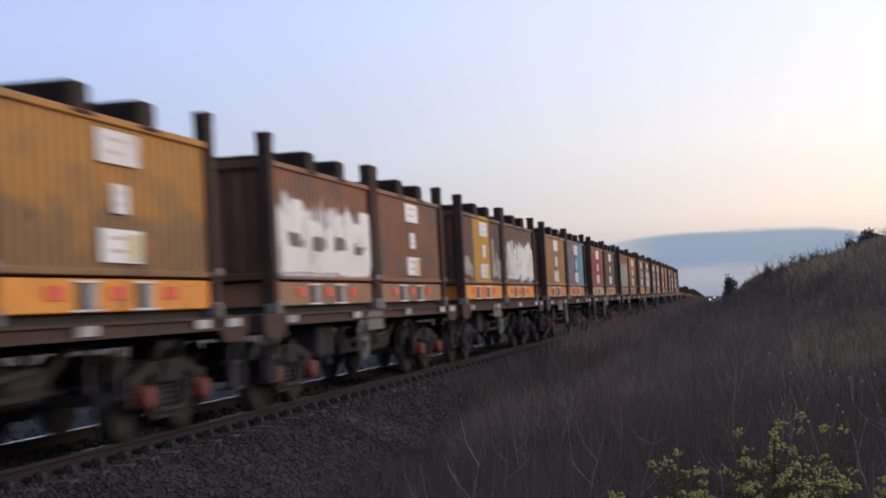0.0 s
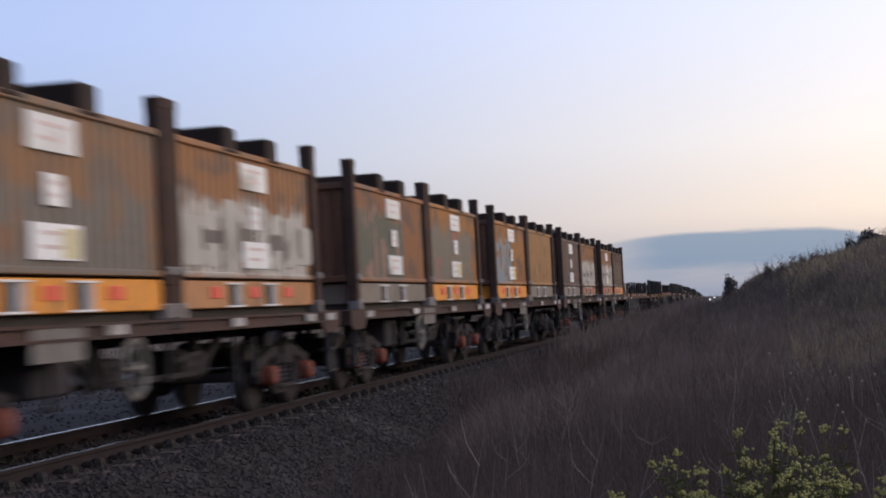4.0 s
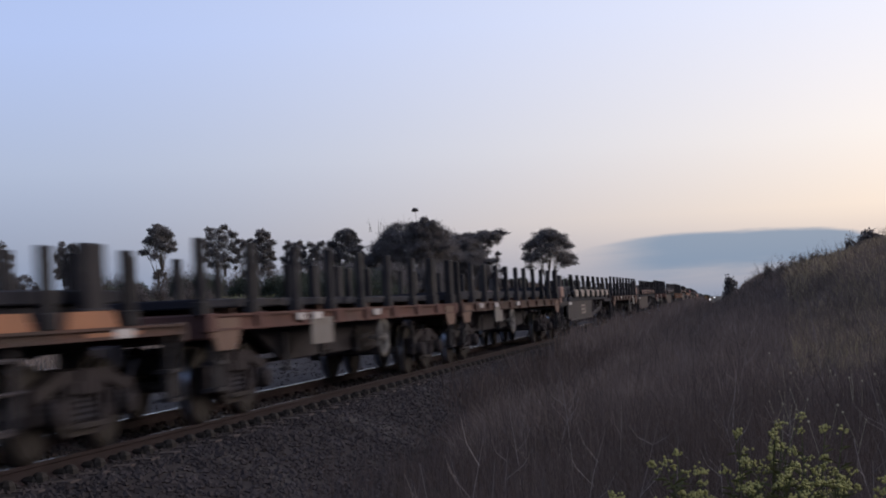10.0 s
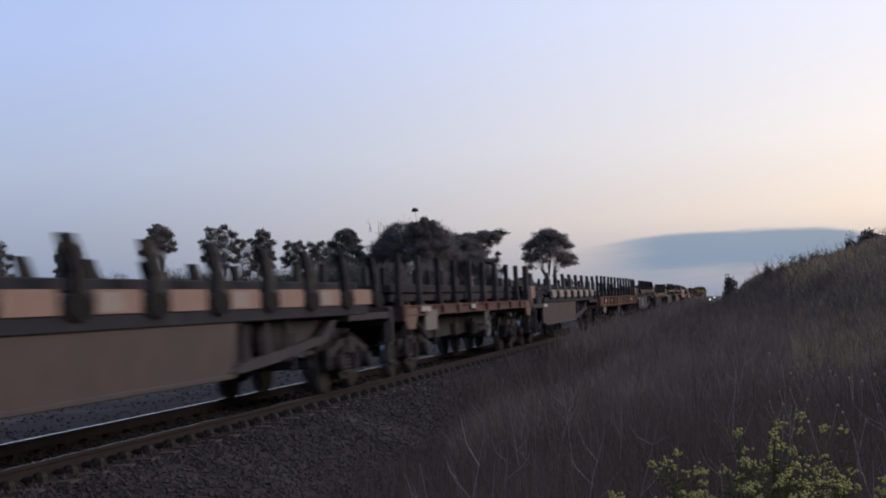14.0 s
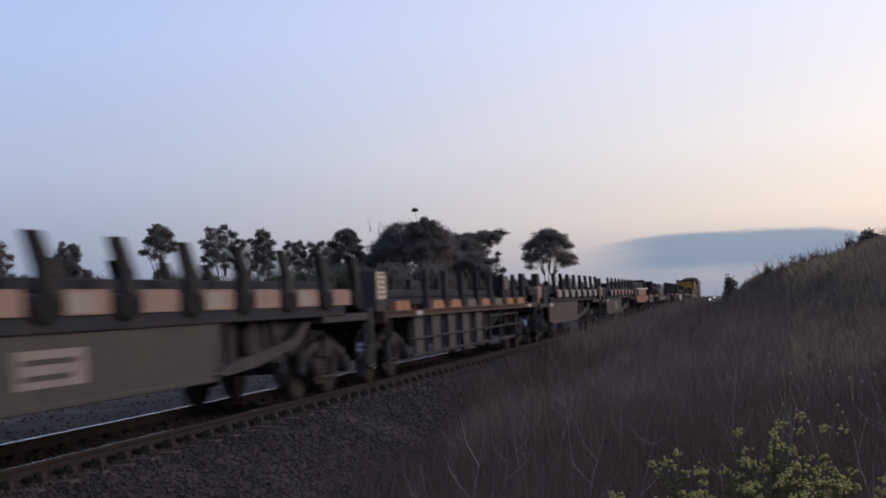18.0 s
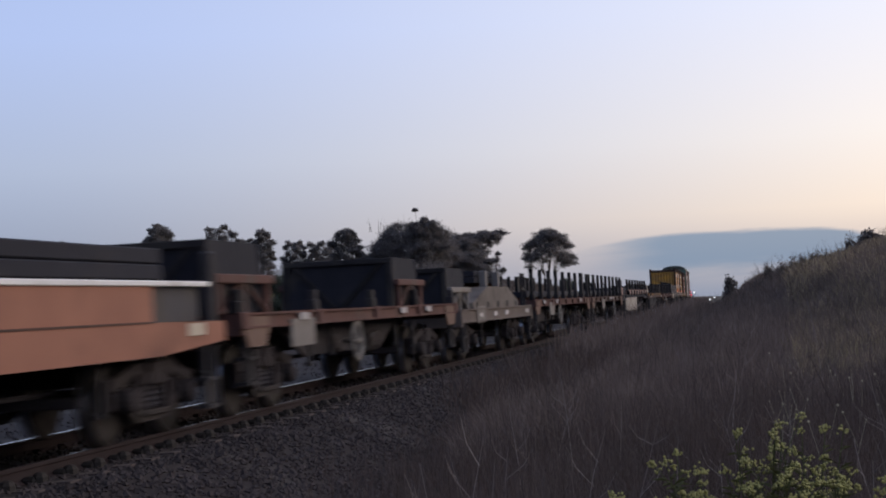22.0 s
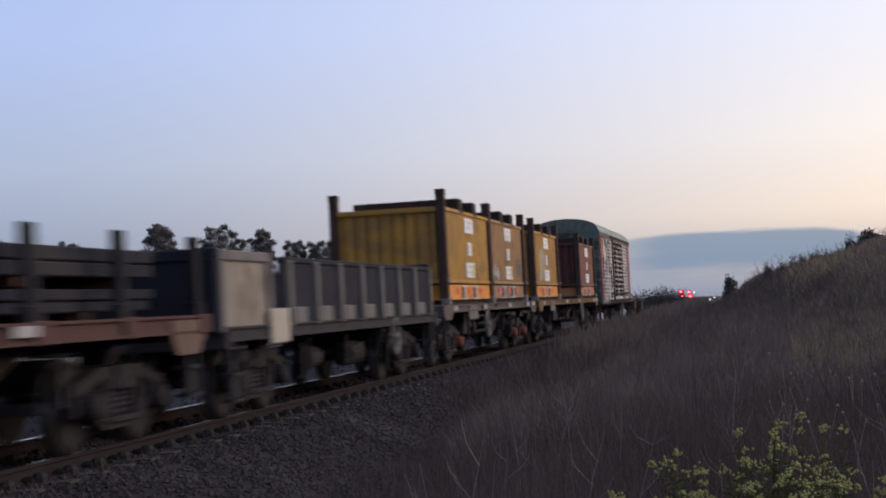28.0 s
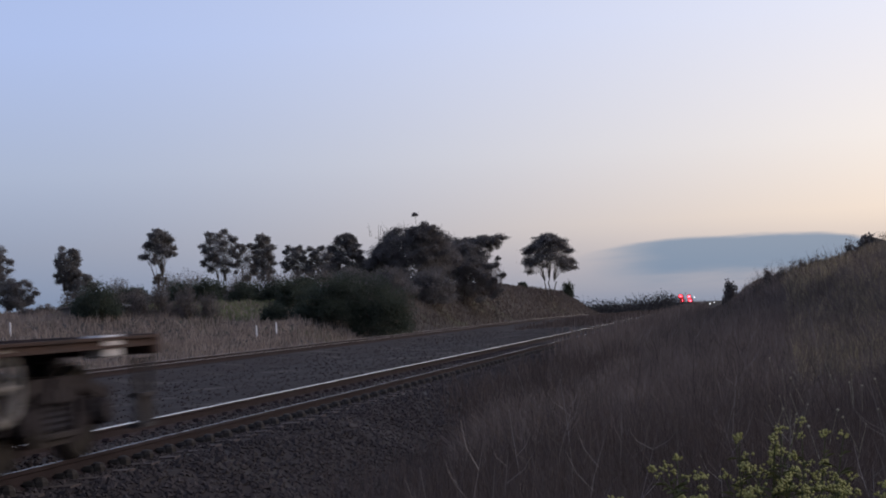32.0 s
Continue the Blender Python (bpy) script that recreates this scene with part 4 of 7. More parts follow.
def skirt_wagon(q0, q1, accent, seed=0, lead=4.6, rear=2.5):
    """Flat with deep panelled skirts between the bogies, stakes and coloured blocks along the sill."""
    half = (q1 - q0) / 2
    w = thing("skirted_coil_wagon", "flat wagon with grey panelled skirts and tall stakes", "rail wagon", "wagons of the train", (q0 + q1) / 2)
    sill_frame(w, half, 1.12, 1.22, SILL_BROWN)
    running_gear(w, half, (-half + 1.9, half - rear), gear=False, sill_z=1.1)
    first, step = -half + lead, 1.93
    me_block = [Build().prism([(0.0, 1.225), (0.06, 1.39), (1.1, 1.39), (1.24, 1.225)], "x", -0.06, 0.09).mesh("sill_block", m) for m in (accent, SILL_TAN)]
    me_panel = Build().prism([(0.0, 1.1), (0.9, 1.12), (0.84, 0.42), (0.08, 0.4)], "x", -0.02, 0.02).mesh("skirt_panel", PANEL_GREY)
    me_rib = Build().box(-0.1, 0.03, -0.07, 0.07, 0.38, 1.12, 0, 0.012).mesh("skirt_rib", LOAD)
    for s in (-1, 1):
        for k in range(7):
            part("sill_block", me_block[1 if k in (2, 4) and seed % 2 else 0], w, at=(s * 1.2, first + step * k, 0))
        for k in range(5):
            y = first - 1.55 + 1.69 * k
            part("skirt_panel", me_panel, w, "grey steel skirt panel", at=(s * 1.2, y, 0))
            part("skirt_rib", me_rib, w, at=(s * 1.18, y + 1.25, 0))
        part("end_block", Build().prism([(-half + 1.3, 1.2), (-half + 1.3, 1.4), (-half + 2.35, 1.4), (-half + 2.55, 1.2)], "x", s * 1.2 - 0.06, s * 1.2 + 0.09).mesh("end_block", accent), w, "bright painted block on the front sill")
        b = Build()
        b.box(s * 1.16 - 0.03, s * 1.16 + 0.03, first - 1.7, half - 4.4, 0.34, 0.41, 0, 0.01)
        for z, ya in ((0.69, first - 1.9), (0.97, 1.4)):
            b.tube([(s * 1.25, ya, z), (s * 1.25, half - 4.4, z + 0.02)], 0.022, 6)
        for y in (1.6, 3.2, half - 4.5):
            b.box(s * 1.2 - 0.03, s * 1.2 + 0.03, y - 0.04, y + 0.04, 0.38, 1.14, 0, 0.01)
        part("skirt_rail", b.mesh("skirt_rail", STEEL_DARK), w)
    part("well", Build().prism([(first - 1.7, 1.1), (first - 1.2, 0.52), (2.0, 0.52), (half - 3.8, 1.1)], "x", -0.95, 0.95).mesh("well", LOAD), w)
    stakes(w, [first - 0.22 + step * k for k in range(8)], 1.23, 2.0)
    # sign box at the front end, and a small plaque on a stake
    box = part("sign_box", Build().box(-0.3, 0.0, -0.37, 0.37, 1.22, 1.93, 0, 0.02).mesh("sign_box", STEEL_DARK), w, "dark box with a pale sign", at=(1.22, -half + 0.45, 0))
    plate = part("sign_plate", bx(0.0, 0.012, -0.3, 0.33, 1.44, 1.9, SIGN_CREAM, 0.004, "sign_plate"), box, "pale cream weathered sign plate")
    b = Build()
    for k in range(5):
        b.box(0.013, 0.017, -0.2, 0.25 - 0.1 * (k % 2), 1.5 + 0.085 * k, 1.535 + 0.085 * k)
    part("lettering", b.mesh("lettering", SILL_TAN), box)
    plaque = part("plaque_box", Build().box(-0.26, 0.0, -0.62, 0.42, 1.56, 1.96, 0, 0.02).box(-0.2, -0.06, -0.12, 0.12, 1.22, 1.58, 0, 0.01).mesh("plaque_box", LOAD), w, "dark steel box with a pale plaque", at=(1.14, half - 5.3, 0))
    part("sign_plate", bx(0.0, 0.012, -0.36, 0.4, 1.6, 1.93, SIGN_CREAM if seed == 1 else SILL_TAN, 0.004, "sign_plate"), plaque, "pale cream weathered plaque")
    for s in (-1, 1):
        part("end_stake", Build().box(-0.06, 0.06, -0.24, 0.24, 1.22, 2.05, 0, 0.02).box(-0.08, 0.08, -0.3, 0.3, 1.22, 1.42, 0, 0.015).mesh("end_stake", STAKE), w, "broad grimy stake", at=(s * 1.18, half - 2.68, 0))
    part("sill_strip", bx(1.285, 1.3, half - 3.1, half - 1.75, 1.13, 1.18, accent, 0.003, "sill_strip"), w, "thin painted strip along the sill")
    plates(w, 1.3, 1.16, (-half + 3.2, half - 2.2))
    slab_load((q0 + q1) / 2, [(-half + 1.0, half - 1.6, 0.95)], 1.22, 0.3)
    return w


def flat_wagon(q0, q1, sill, seed=0, load=0.25, tall=2.2, board=0.0, wheel_y=None, seg=False, z1=1.3, pitch=1.95, double=(-2,), blocks=()):
    """Plain bogie flat with a row of stakes down each side and low dark loads."""
    rnd = random.Random(seed)
    half = (q1 - q0) / 2
    w = thing("bogie_flat_wagon", "low flat wagon with rows of upright steel stakes", "rail wagon", "wagons of the train", (q0 + q1) / 2)
    z0 = 0.92 if seg else 1.12
    sill_frame(w, half, z0, z1, sill, label="worn painted side sill")
    running_gear(w, half, half - 2.2, sill_z=z0, wheel_y=wheel_y)
    if seg:   # deep sill with upright stiffeners
        me = Build().box(-0.04, 0.075, -0.05, 0.05, z0 + 0.02, z1 - 0.02, 0, 0.012).mesh("stiffener", RUST)
        me_pale = Build().box(-0.01, 0.01, -0.24, 0.24, z0 + 0.05, z1 - 0.04, 0, 0.004).mesh("sill_patch", SILL_TAN)
        for s in (-1, 1):
            part("sill_flange", Build().box(s * 1.25 - 0.1, s * 1.25 + 0.1, -half + 0.45, half - 0.45, z1 - 0.025, z1 + 0.015, 0, 0.008).box(
                s * 1.25 - 0.1, s * 1.25 + 0.1, -half + 0.45, half - 0.45, z0 - 0.03, z0 + 0.03, 0, 0.008).mesh("sill_flange", RUST), w, "rusty sill flange")
            for y in spaced(-half + 0.75, half - 0.75, 15):
                part("stiffener", me, w, at=(s * 1.24, y, 0))
            for y in (-1.5, -0.4, 0.9, -half + 1.5, 3.2, 4.7, 6.2):
                part("sill_patch", me_pale, w, "pale dusty patch plate on the sill", at=(s * 1.285, y, 0))
    else:     # the fish-bellied middle
        b = Build()
        for s in (-1, 1):
            b.prism([(-half + 3.6, z0), (-half + 5.0, 0.62), (half - 5.0, 0.62), (half - 3.6, z0)], "x", s * 0.72 - 0.03, s * 0.72 + 0.03)
        part("fishbelly", b.mesh("fishbelly", STEEL_DARK), w)
        gussets(w, (-half + 0.95, half - 0.95), z0, SILL_PAD)
    n = max(5, round((2 * half - 0.7) / pitch) + 1)
    ys = spaced(-half + 0.45, half - 0.45, n)
    ys = [y + rnd.uniform(-0.1, 0.1) for y in ys]
    stakes(w, ys, z1, tall, double=[d % n for d in double])
    me_pocket = Build().box(-0.03, 0.05, -0.16, 0.16, z0 - 0.02, z1 + 0.02, 0, 0.012).mesh("stake_pocket", sill)
    for y in ys:
        part("stake_pocket", me_pocket, w, at=(1.28, y, 0))
    plates(w, 1.32, (z0 + z1) / 2 + 0.02, [rnd.uniform(-half + 1, half - 1) for _ in range(3)])
    part("data_board", Build().box(-0.015, 0.015, -0.58, 0.58, z0 - 0.3, z0 + 0.08, 0, 0.006).mesh("data_board", COVER_PALE), w, "pale dirty data board", at=(1.3, board, 0))
    h1 = load * rnd.uniform(0.7, 1.2)
    if load > 0:
        slab_load((q0 + q1) / 2, [(-half + 0.9, -0.3, 0.95), (0.3, half - 1.0, 0.9)], z1 - 0.01, h1)
    for y0, y1, top in blocks:
        slab_load((q0 + q1) / 2, [(y0, y1, 0.9)], z1 + h1 + 0.1, top - z1 - h1 - 0.2, "short dark stack of steel blocks on the load")
    return w


def well_wagon(q0, q1, side, block, logo=True, horn_mat=None, logo_y=5.7, plate=11.2, pad_y=0.3, rear=2.6):
    """Deep solid side plate between the bogies, a row of pale saddle blocks with round openings on top, and bent horns."""
    half = (q1 - q0) / 2
    w = thing("coil_well_wagon", "well wagon with a deep dusty side plate and leaning stakes", "rail wagon", "wagons of the train", (q0 + q1) / 2)
    horn_mat = horn_mat or STAKE
    for s in (-1, 1):   # upper sill over the well, lower end platforms
        part("side_sill", Build().box(s * 1.2 - 0.05, s * 1.2 + 0.06, -half + 2.9, half - 2.2, 1.2, 1.36, 0, 0.012).mesh("side_sill", LOAD), w)
        part("headstock", Build().box(-1.26, 1.26, s * (half - 0.45) - 0.09, s * (half - 0.45) + 0.09, 0.98, 1.2, 0, 0.02).mesh("headstock", FITTING), w)
    part("platform", Build().box(-1.24, 1.24, -half + 0.5, -half + 3.0, 1.06, 1.18, 0, 0.015).mesh("platform", FITTING), w, "dusty grey end platform")
    part("platform", Build().box(-1.24, 1.24, half - 3.4, half - 0.5, 1.1, 1.22, 0, 0.015).mesh("platform", STEEL_DARK), w)
    part("centre_sill", Build().box(-0.2, 0.2, -half + 0.45, half - 0.45, 0.98, 1.2, 0, 0.02).mesh("centre_sill", STEEL_DARK), w)
    part("deck", Build().box(-1.14, 1.14, -half + 2.9, half - 2.2, 1.3, 1.35).mesh("deck", STEEL_DARK), w)
    running_gear(w, half, (-half + 1.75, half - rear), gear=False, sill_z=1.05)
    y0, y1 = -half + 2.75, -half + plate
    for s in (-1, 1):
        me = Build().prism([(y0, 1.2), (y0, 0.62), (y0 + 0.5, 0.56), (y1 - 0.35, 0.56), (y1, 1.2)], "x", s * 1.2 - 0.03, s * 1.2 + 0.03)
        me.box(s * 1.2 - 0.07, s * 1.2 + 0.07, y0 + 0.4, y1 - 0.3, 0.52, 0.58, 0, 0.01)
        p = part("side_plate", me.mesh("side_plate", side), w)
        if s > 0:
            part("tag_plate", bx(1.235, 1.25, -half + 3.0, -half + 3.7, 1.08, 1.17, PLATE, 0.004, "tag_plate"), p, "dusty white tag plate")
            if logo:
                m = -half + logo_y
                part("emblem", Build().box(1.23, 1.236, m, m + 1.5, 0.72, 1.06, 0, 0.002).mesh("emblem", EMBLEM), p, "faded pale rectangular emblem")
                part("lettering", Build().box(1.236, 1.24, m + 0.12, m + 1.3, 0.93, 0.98).box(1.236, 1.24, m + 0.12, m + 1.15, 0.79, 0.84).mesh("lettering", side), p)
        b = Build()   # the swept-up end of the well
        b.prism([(y1 - 0.1, 0.6), (y1 + 0.3, 0.56), (y1 + 1.6, 0.62), (half - 4.4, 0.84), (half - 3.9, 1.14), (half - 4.2, 1.14), (half - 4.8, 0.92), (y1 + 0.3, 0.68)], "x", s * 1.12 - 0.05, s * 1.12 + 0.05)
        for k in range(3):
            ya = y1 + 0.5 + k * 0.95
            b.box(s * 1.12 - 0.04, s * 1.12 + 0.04, ya - 0.06, ya + 0.06, 0.62, 1.22, 0, 0.01)
        part("end_truss", b.mesh("end_truss", STEEL_DARK), w)
        part("brake_hanger", ME_HANGER, w, at=(s * 1.15, y1 + 2.6, 1.0))
        part("gear_case", Build().ring("x", (0, y1 + 1.5, 0.92), [(s * 1.05 - 0.06, 0.26), (s * 1.05 + 0.06, 0.26), (s * 1.05 + 0.09, 0.2)][::s], 14).mesh("gear_case", BOGIE), w, "dusty round brake gear case")
    part("well_end", Build().prism([(y1 + 0.02, 0.66), (y1 + 1.7, 0.7), (half - 4.5, 0.9), (half - 4.0, 1.2), (y1 + 0.02, 1.2)], "x", -0.98, 0.98).mesh("well_end", STEEL_DARK), w)
    part("well_floor", Build().box(-1.1, 1.1, y0 + 0.6, half - 5.0, 0.66, 0.72).mesh("well_floor", STEEL_DARK), w)
    step = (2 * half - 3.9) / 8
    me_b = Build().prism([(0.9, 1.36), (0.9, 1.56), (0.94, 1.6), (step + 0.0, 1.6), (step + 0.04, 1.56), (step + 0.04, 1.36)], "x", -0.1, 0.08).mesh("saddle_block", block)
    # round openings are solid discs, their inner shade put into the colour
    me_o = Build().prism([(0.48 + 0.34 * math.cos(a * 0.4488), 1.43 + 0.135 * math.sin(a * 0.4488)) for a in range(14)], "x", 0.0, 0.11).mesh("saddle_opening", OPENING_SHADE)
    me_s = bx(0.08, 0.085, 0.98, 1.55, 1.38, 1.57, SADDLE_CREAM, 0.002, "bare_patch")
    me_h = Build().prism([(0.5, 1.5), (0.86, 1.5), (0.84, 1.76), (0.52, 2.13), (0.3, 2.13), (0.52, 1.76)], "x", -0.05, 0.05).mesh("horn", horn_mat)
    for k in range(8):
        y = -half + 3.87 + step * k
        for s in (-1, 1):
            if k < 7:
                saddle = part("saddle_block", me_b, w, at=(s * 1.2, y, 0))
                if s > 0 and k % 2 and block is SADDLE_PINK:
                    part("bare_patch", me_s, saddle, "cream patch where the pink paint is gone")
            part("saddle_opening", me_o, w, "dark disc for the shaded round opening below the horn", at=(s * 1.2 - (0 if s > 0 else 0.11), y, 0))
            part("horn", me_h, w, "bent load horn", at=(s * 1.2, y, 0))
    # front end: padded post with a tapered column, brake gear, handrail
    f = -half + pad_y
    for s in (-1, 1):
        pad = part("end_pad", Build().box(s * 1.16 - 0.07, s * 1.16 + 0.07, f + 0.04, f + 0.84, 1.34, 1.7, 0, 0.03).box(s * 1.1 - 0.08, s * 1.1 + 0.08, f + 0.25, f + 0.6, 1.15, 1.38).mesh(
            "end_pad", SADDLE_PINK), w, "faded pink end pad")
        part("column", Build().prism([(f + 0.08, 1.69), (f + 0.8, 1.69), (f + 0.75, 2.08), (f + 0.3, 2.08)], "x", s * 1.1 - 0.09, s * 1.1 + 0.09).mesh("column", STAKE), pad, "dark tapered steel column")
    part("brake_box", Build().box(0.75, 1.18, -half + 2.0, -half + 2.4, 1.18, 1.46, 0, 0.04).box(0.8, 1.2, -half + 2.55, -half + 2.85, 1.18, 1.38, 0, 0.05).ring(
        "x", (0, -half + 3.1, 1.34), [(1.1, 0.15), (1.18, 0.15)], 12).mesh("brake_box", FITTING), w, "dusty brake valves on the platform")
    part("handrail", Build().tube([(1.22, -half + 1.9, 1.16), (1.22, -half + 1.9, 1.62), (1.22, -half + 2.3, 1.62), (1.22, -half + 2.3, 1.16)], 0.018, 5).mesh("handrail", COVER_GREY), w)
    part("end_post", Build().box(1.16, 1.26, half - 0.62, half - 0.38, 0.3, 1.3, 0, 0.02).mesh("end_post", FITTING), w, "dusty grey post at the wagon's end")
    slab_load((q0 + q1) / 2, [(-half + 1.15, half - 1.0, 0.85)], 1.35, 0.3)
    return w


WELL_TAGGED = painted_box("well_side_white_tag", (0.46, 0.42, 0.37), (0.36, 0.32, 0.28), (0.22, 0.18, 0.15), (0.12, 0.1, 0.085), (-8, 1.6, 0.45, 0.88), 1.5, 0.48)
skirt_wagon(161.3, 182.0, SILL_ORANGE, 1, 4.05, 2.05)
flat_wagon(182.0, 199.6, SILL_OCHRE, 2, board=-2.6, wheel_y=3.6, double=(0, -1), blocks=((-6.5, -5.2, 1.7),))
skirt_wagon(199.6, 219.3, SILL_ORANGE, 3)
flat_wagon(219.3, 235.6, SILL_PINK, 4, load=0.16, board=-2.9, wheel_y=1.2, double=(-2, -1))
flat_wagon(235.6, 254.0, SILL_BROWN, 5, load=0.2, board=-3.8, wheel_y=-1.2, pitch=1.8, double=(-1,))
well_wagon(254.0, 274.0, WELL_GREY, SADDLE_CREAM, logo_y=7.0, pad_y=0.9, rear=1.5)
flat_wagon(274.0, 290.5, SILL_BROWN, 6, load=0.2, board=5.1, wheel_y=3.0, double=())
well_wagon(290.5, 310.6, WELL_TAN, SADDLE_PINK, False)
flat_wagon(310.6, 328.1, SILL_PINK, 7, load=0.3, tall=2.25, board=-6, wheel_y=1.0, double=(-1,))
well_wagon(328.1, 348.4, WELL_TAN, SADDLE_CREAM, False, HORN, plate=12.0, rear=1.4)
flat_wagon(348.4, 370.7, SILL_RUST, 8, load=0.2, tall=2.18, board=-9, wheel_y=-0.9, seg=True, z1=1.3, pitch=1.85, double=())
well_wagon(370.7, 389.9, WELL_GREY, SADDLE_PINK)
skirt_wagon(389.9, 410.4, SILL_ORANGE, 9)
well_wagon(410.4, 430.4, WELL_TAN, SADDLE_CREAM, False)
well_wagon(430.4, 451.3, WELL_TAN, SADDLE_PINK, True, HORN, 7.2)


def salmon_wagon(q0, q1):
    half = (q1 - q0) / 2
    w = thing("open_box_wagon", "short faded salmon box wagon with a white top rail", "rail wagon", "wagons of the train", (q0 + q1) / 2)
    sill_frame(w, half, 1.05, 1.23, SILL_BROWN, hw=1.1)
    running_gear(w, half, half - 1.9, gear=False)
    e, n = half - 0.3, half - 2.6      # ends of the lower side and of the full-height side
    me_side = [(-n, 1.64), (-n, 1.25), (-e, 1.23), (-e, 1.0), (-n - 0.2, 0.89), (n + 0.2, 0.89), (e, 1.0), (e, 1.23), (n, 1.25), (n, 1.64)]
    for s in (-1, 1):
        p = part("side", Build().prism(me_side, "x", s * 1.27 - 0.03, s * 1.27 + 0.03).mesh("side", SALMON), w)
        part("seam", Build().box(s * 1.3 - 0.008, s * 1.3 + 0.008, -n, n, 1.24, 1.262).mesh("seam", SILL_BROWN), p)
        part("top_rail", Build().box(s * 1.27 - 0.05, s * 1.27 + 0.06, -n - 1.75, n + 1.75, 1.63, 1.69, 0, 0.01).mesh("top_rail", WHITE), w, "white painted top rail")
        for k in (-1, 1):
            y = k * (n + 0.8)
            part("end_panel", Build().box(s * 1.22 - 0.02, s * 1.22 + 0.02, y - 0.76, y + 0.76, 1.24, 1.63, 0, 0.008).mesh("end_panel", PANEL_GREY), w, "dark grey end panel below the rail")
            part("end_post", Build().box(s * 1.1 - 0.06, s * 1.1 + 0.08, k * (e + 0.02) - 0.1, k * (e + 0.02) + 0.1, 1.2, 2.06, 0, 0.03).mesh("end_post", FITTING), w, "dusty grey end post")
        part("end_wall", Build().box(-1.2, 1.2, s * (n + 1.6) - 0.04, s * (n + 1.6) + 0.04, 1.25, 1.64, 0, 0.01).mesh("end_wall", SALMON), w)
    part("data_plate", bx(1.301, 1.312, e - 1.25, e - 0.72, 1.08, 1.22, SIGN_CREAM, 0.004, "data_plate"), w, "cream data plate")
    plates(w, 1.31, 1.5, (-half + 3.0,))
    slab_load((q0 + q1) / 2, [(-half + 1.7, half - 1.7, 1.1)], 1.25, 0.72, "tall dark steel plates standing in the box wagon")


def frame_load(q, z, height, rail):
    """Upright braced rack of dark plates, its braced end toward the front, with a painted rail round its foot."""
    c = thing("plate_rack", "dark braced steel rack of plates on a wagon deck", "steel load", "steel loads on the train", q, z)
    h = 1.1
    for s in (-1, 1):
        part("plate", Build().prism([(-h, 0.02), (h, 0.02), (h - 0.22, height), (-h, height)], "x", s * 0.98 - 0.03, s * 0.98 + 0.03).mesh("plate", LOAD), c)
        part("end_frame", Build().box(-1.0, 1.0, s * h - 0.04, s * h + 0.04, 0.0, height, 0, 0.015).mesh("end_frame", LOAD), c)
        part("foot_rail", Build().box(s * 1.1 - 0.05, s * 1.1 + 0.05, -h - 0.05, h + 0.1, 0.38, 0.5, 0, 0.015).mesh("foot_rail", rail), c, "painted foot rail")
        for y in (-h + 0.15, 0.0, h - 0.1):
            part("upright", Build().box(s * 1.08 - 0.04, s * 1.08 + 0.04, y - 0.06, y + 0.06, 0, 0.4, 0, 0.012).mesh("upright", rail), c)
        for a, b in ((-0.9, -0.1), (0.9, 0.1)):
            part("brace", Build().prism([(a, 0.02), (a + 0.1, 0.02), (b + 0.05, 0.4), (b - 0.05, 0.4)], "x", s * 1.08 - 0.03, s * 1.08 + 0.03).mesh("brace", rail), c)
        x0, x1 = s * 0.92, s * 0.14
        part("end_brace", Build().prism([(x0, height - 0.04), (x0 - s * 0.1, height - 0.04), (x1 - s * 0.1, 0.05), (x1, 0.05)], "y", -h - 0.09, -h - 0.04).mesh("end_brace", STAKE), c)
        part("end_post", Build().box(s * 0.98 - 0.06, s * 0.98 + 0.06, -h - 0.1, -h - 0.04, 0, height, 0, 0.012).mesh("end_post", STAKE), c)
    part("end_beam", Build().box(-1.02, 1.02, -h - 0.11, -h - 0.04, height - 0.1, height, 0, 0.012).mesh("end_beam", STAKE), c)


COVER_DUST = surf("dusty_brown_cover", (0.175, 0.15, 0.132), (0.115, 0.1, 0.09), 2.2, 0.8, stain=(0.08, 0.066, 0.058), stain_amount=0.45, stain_scale=2.4)


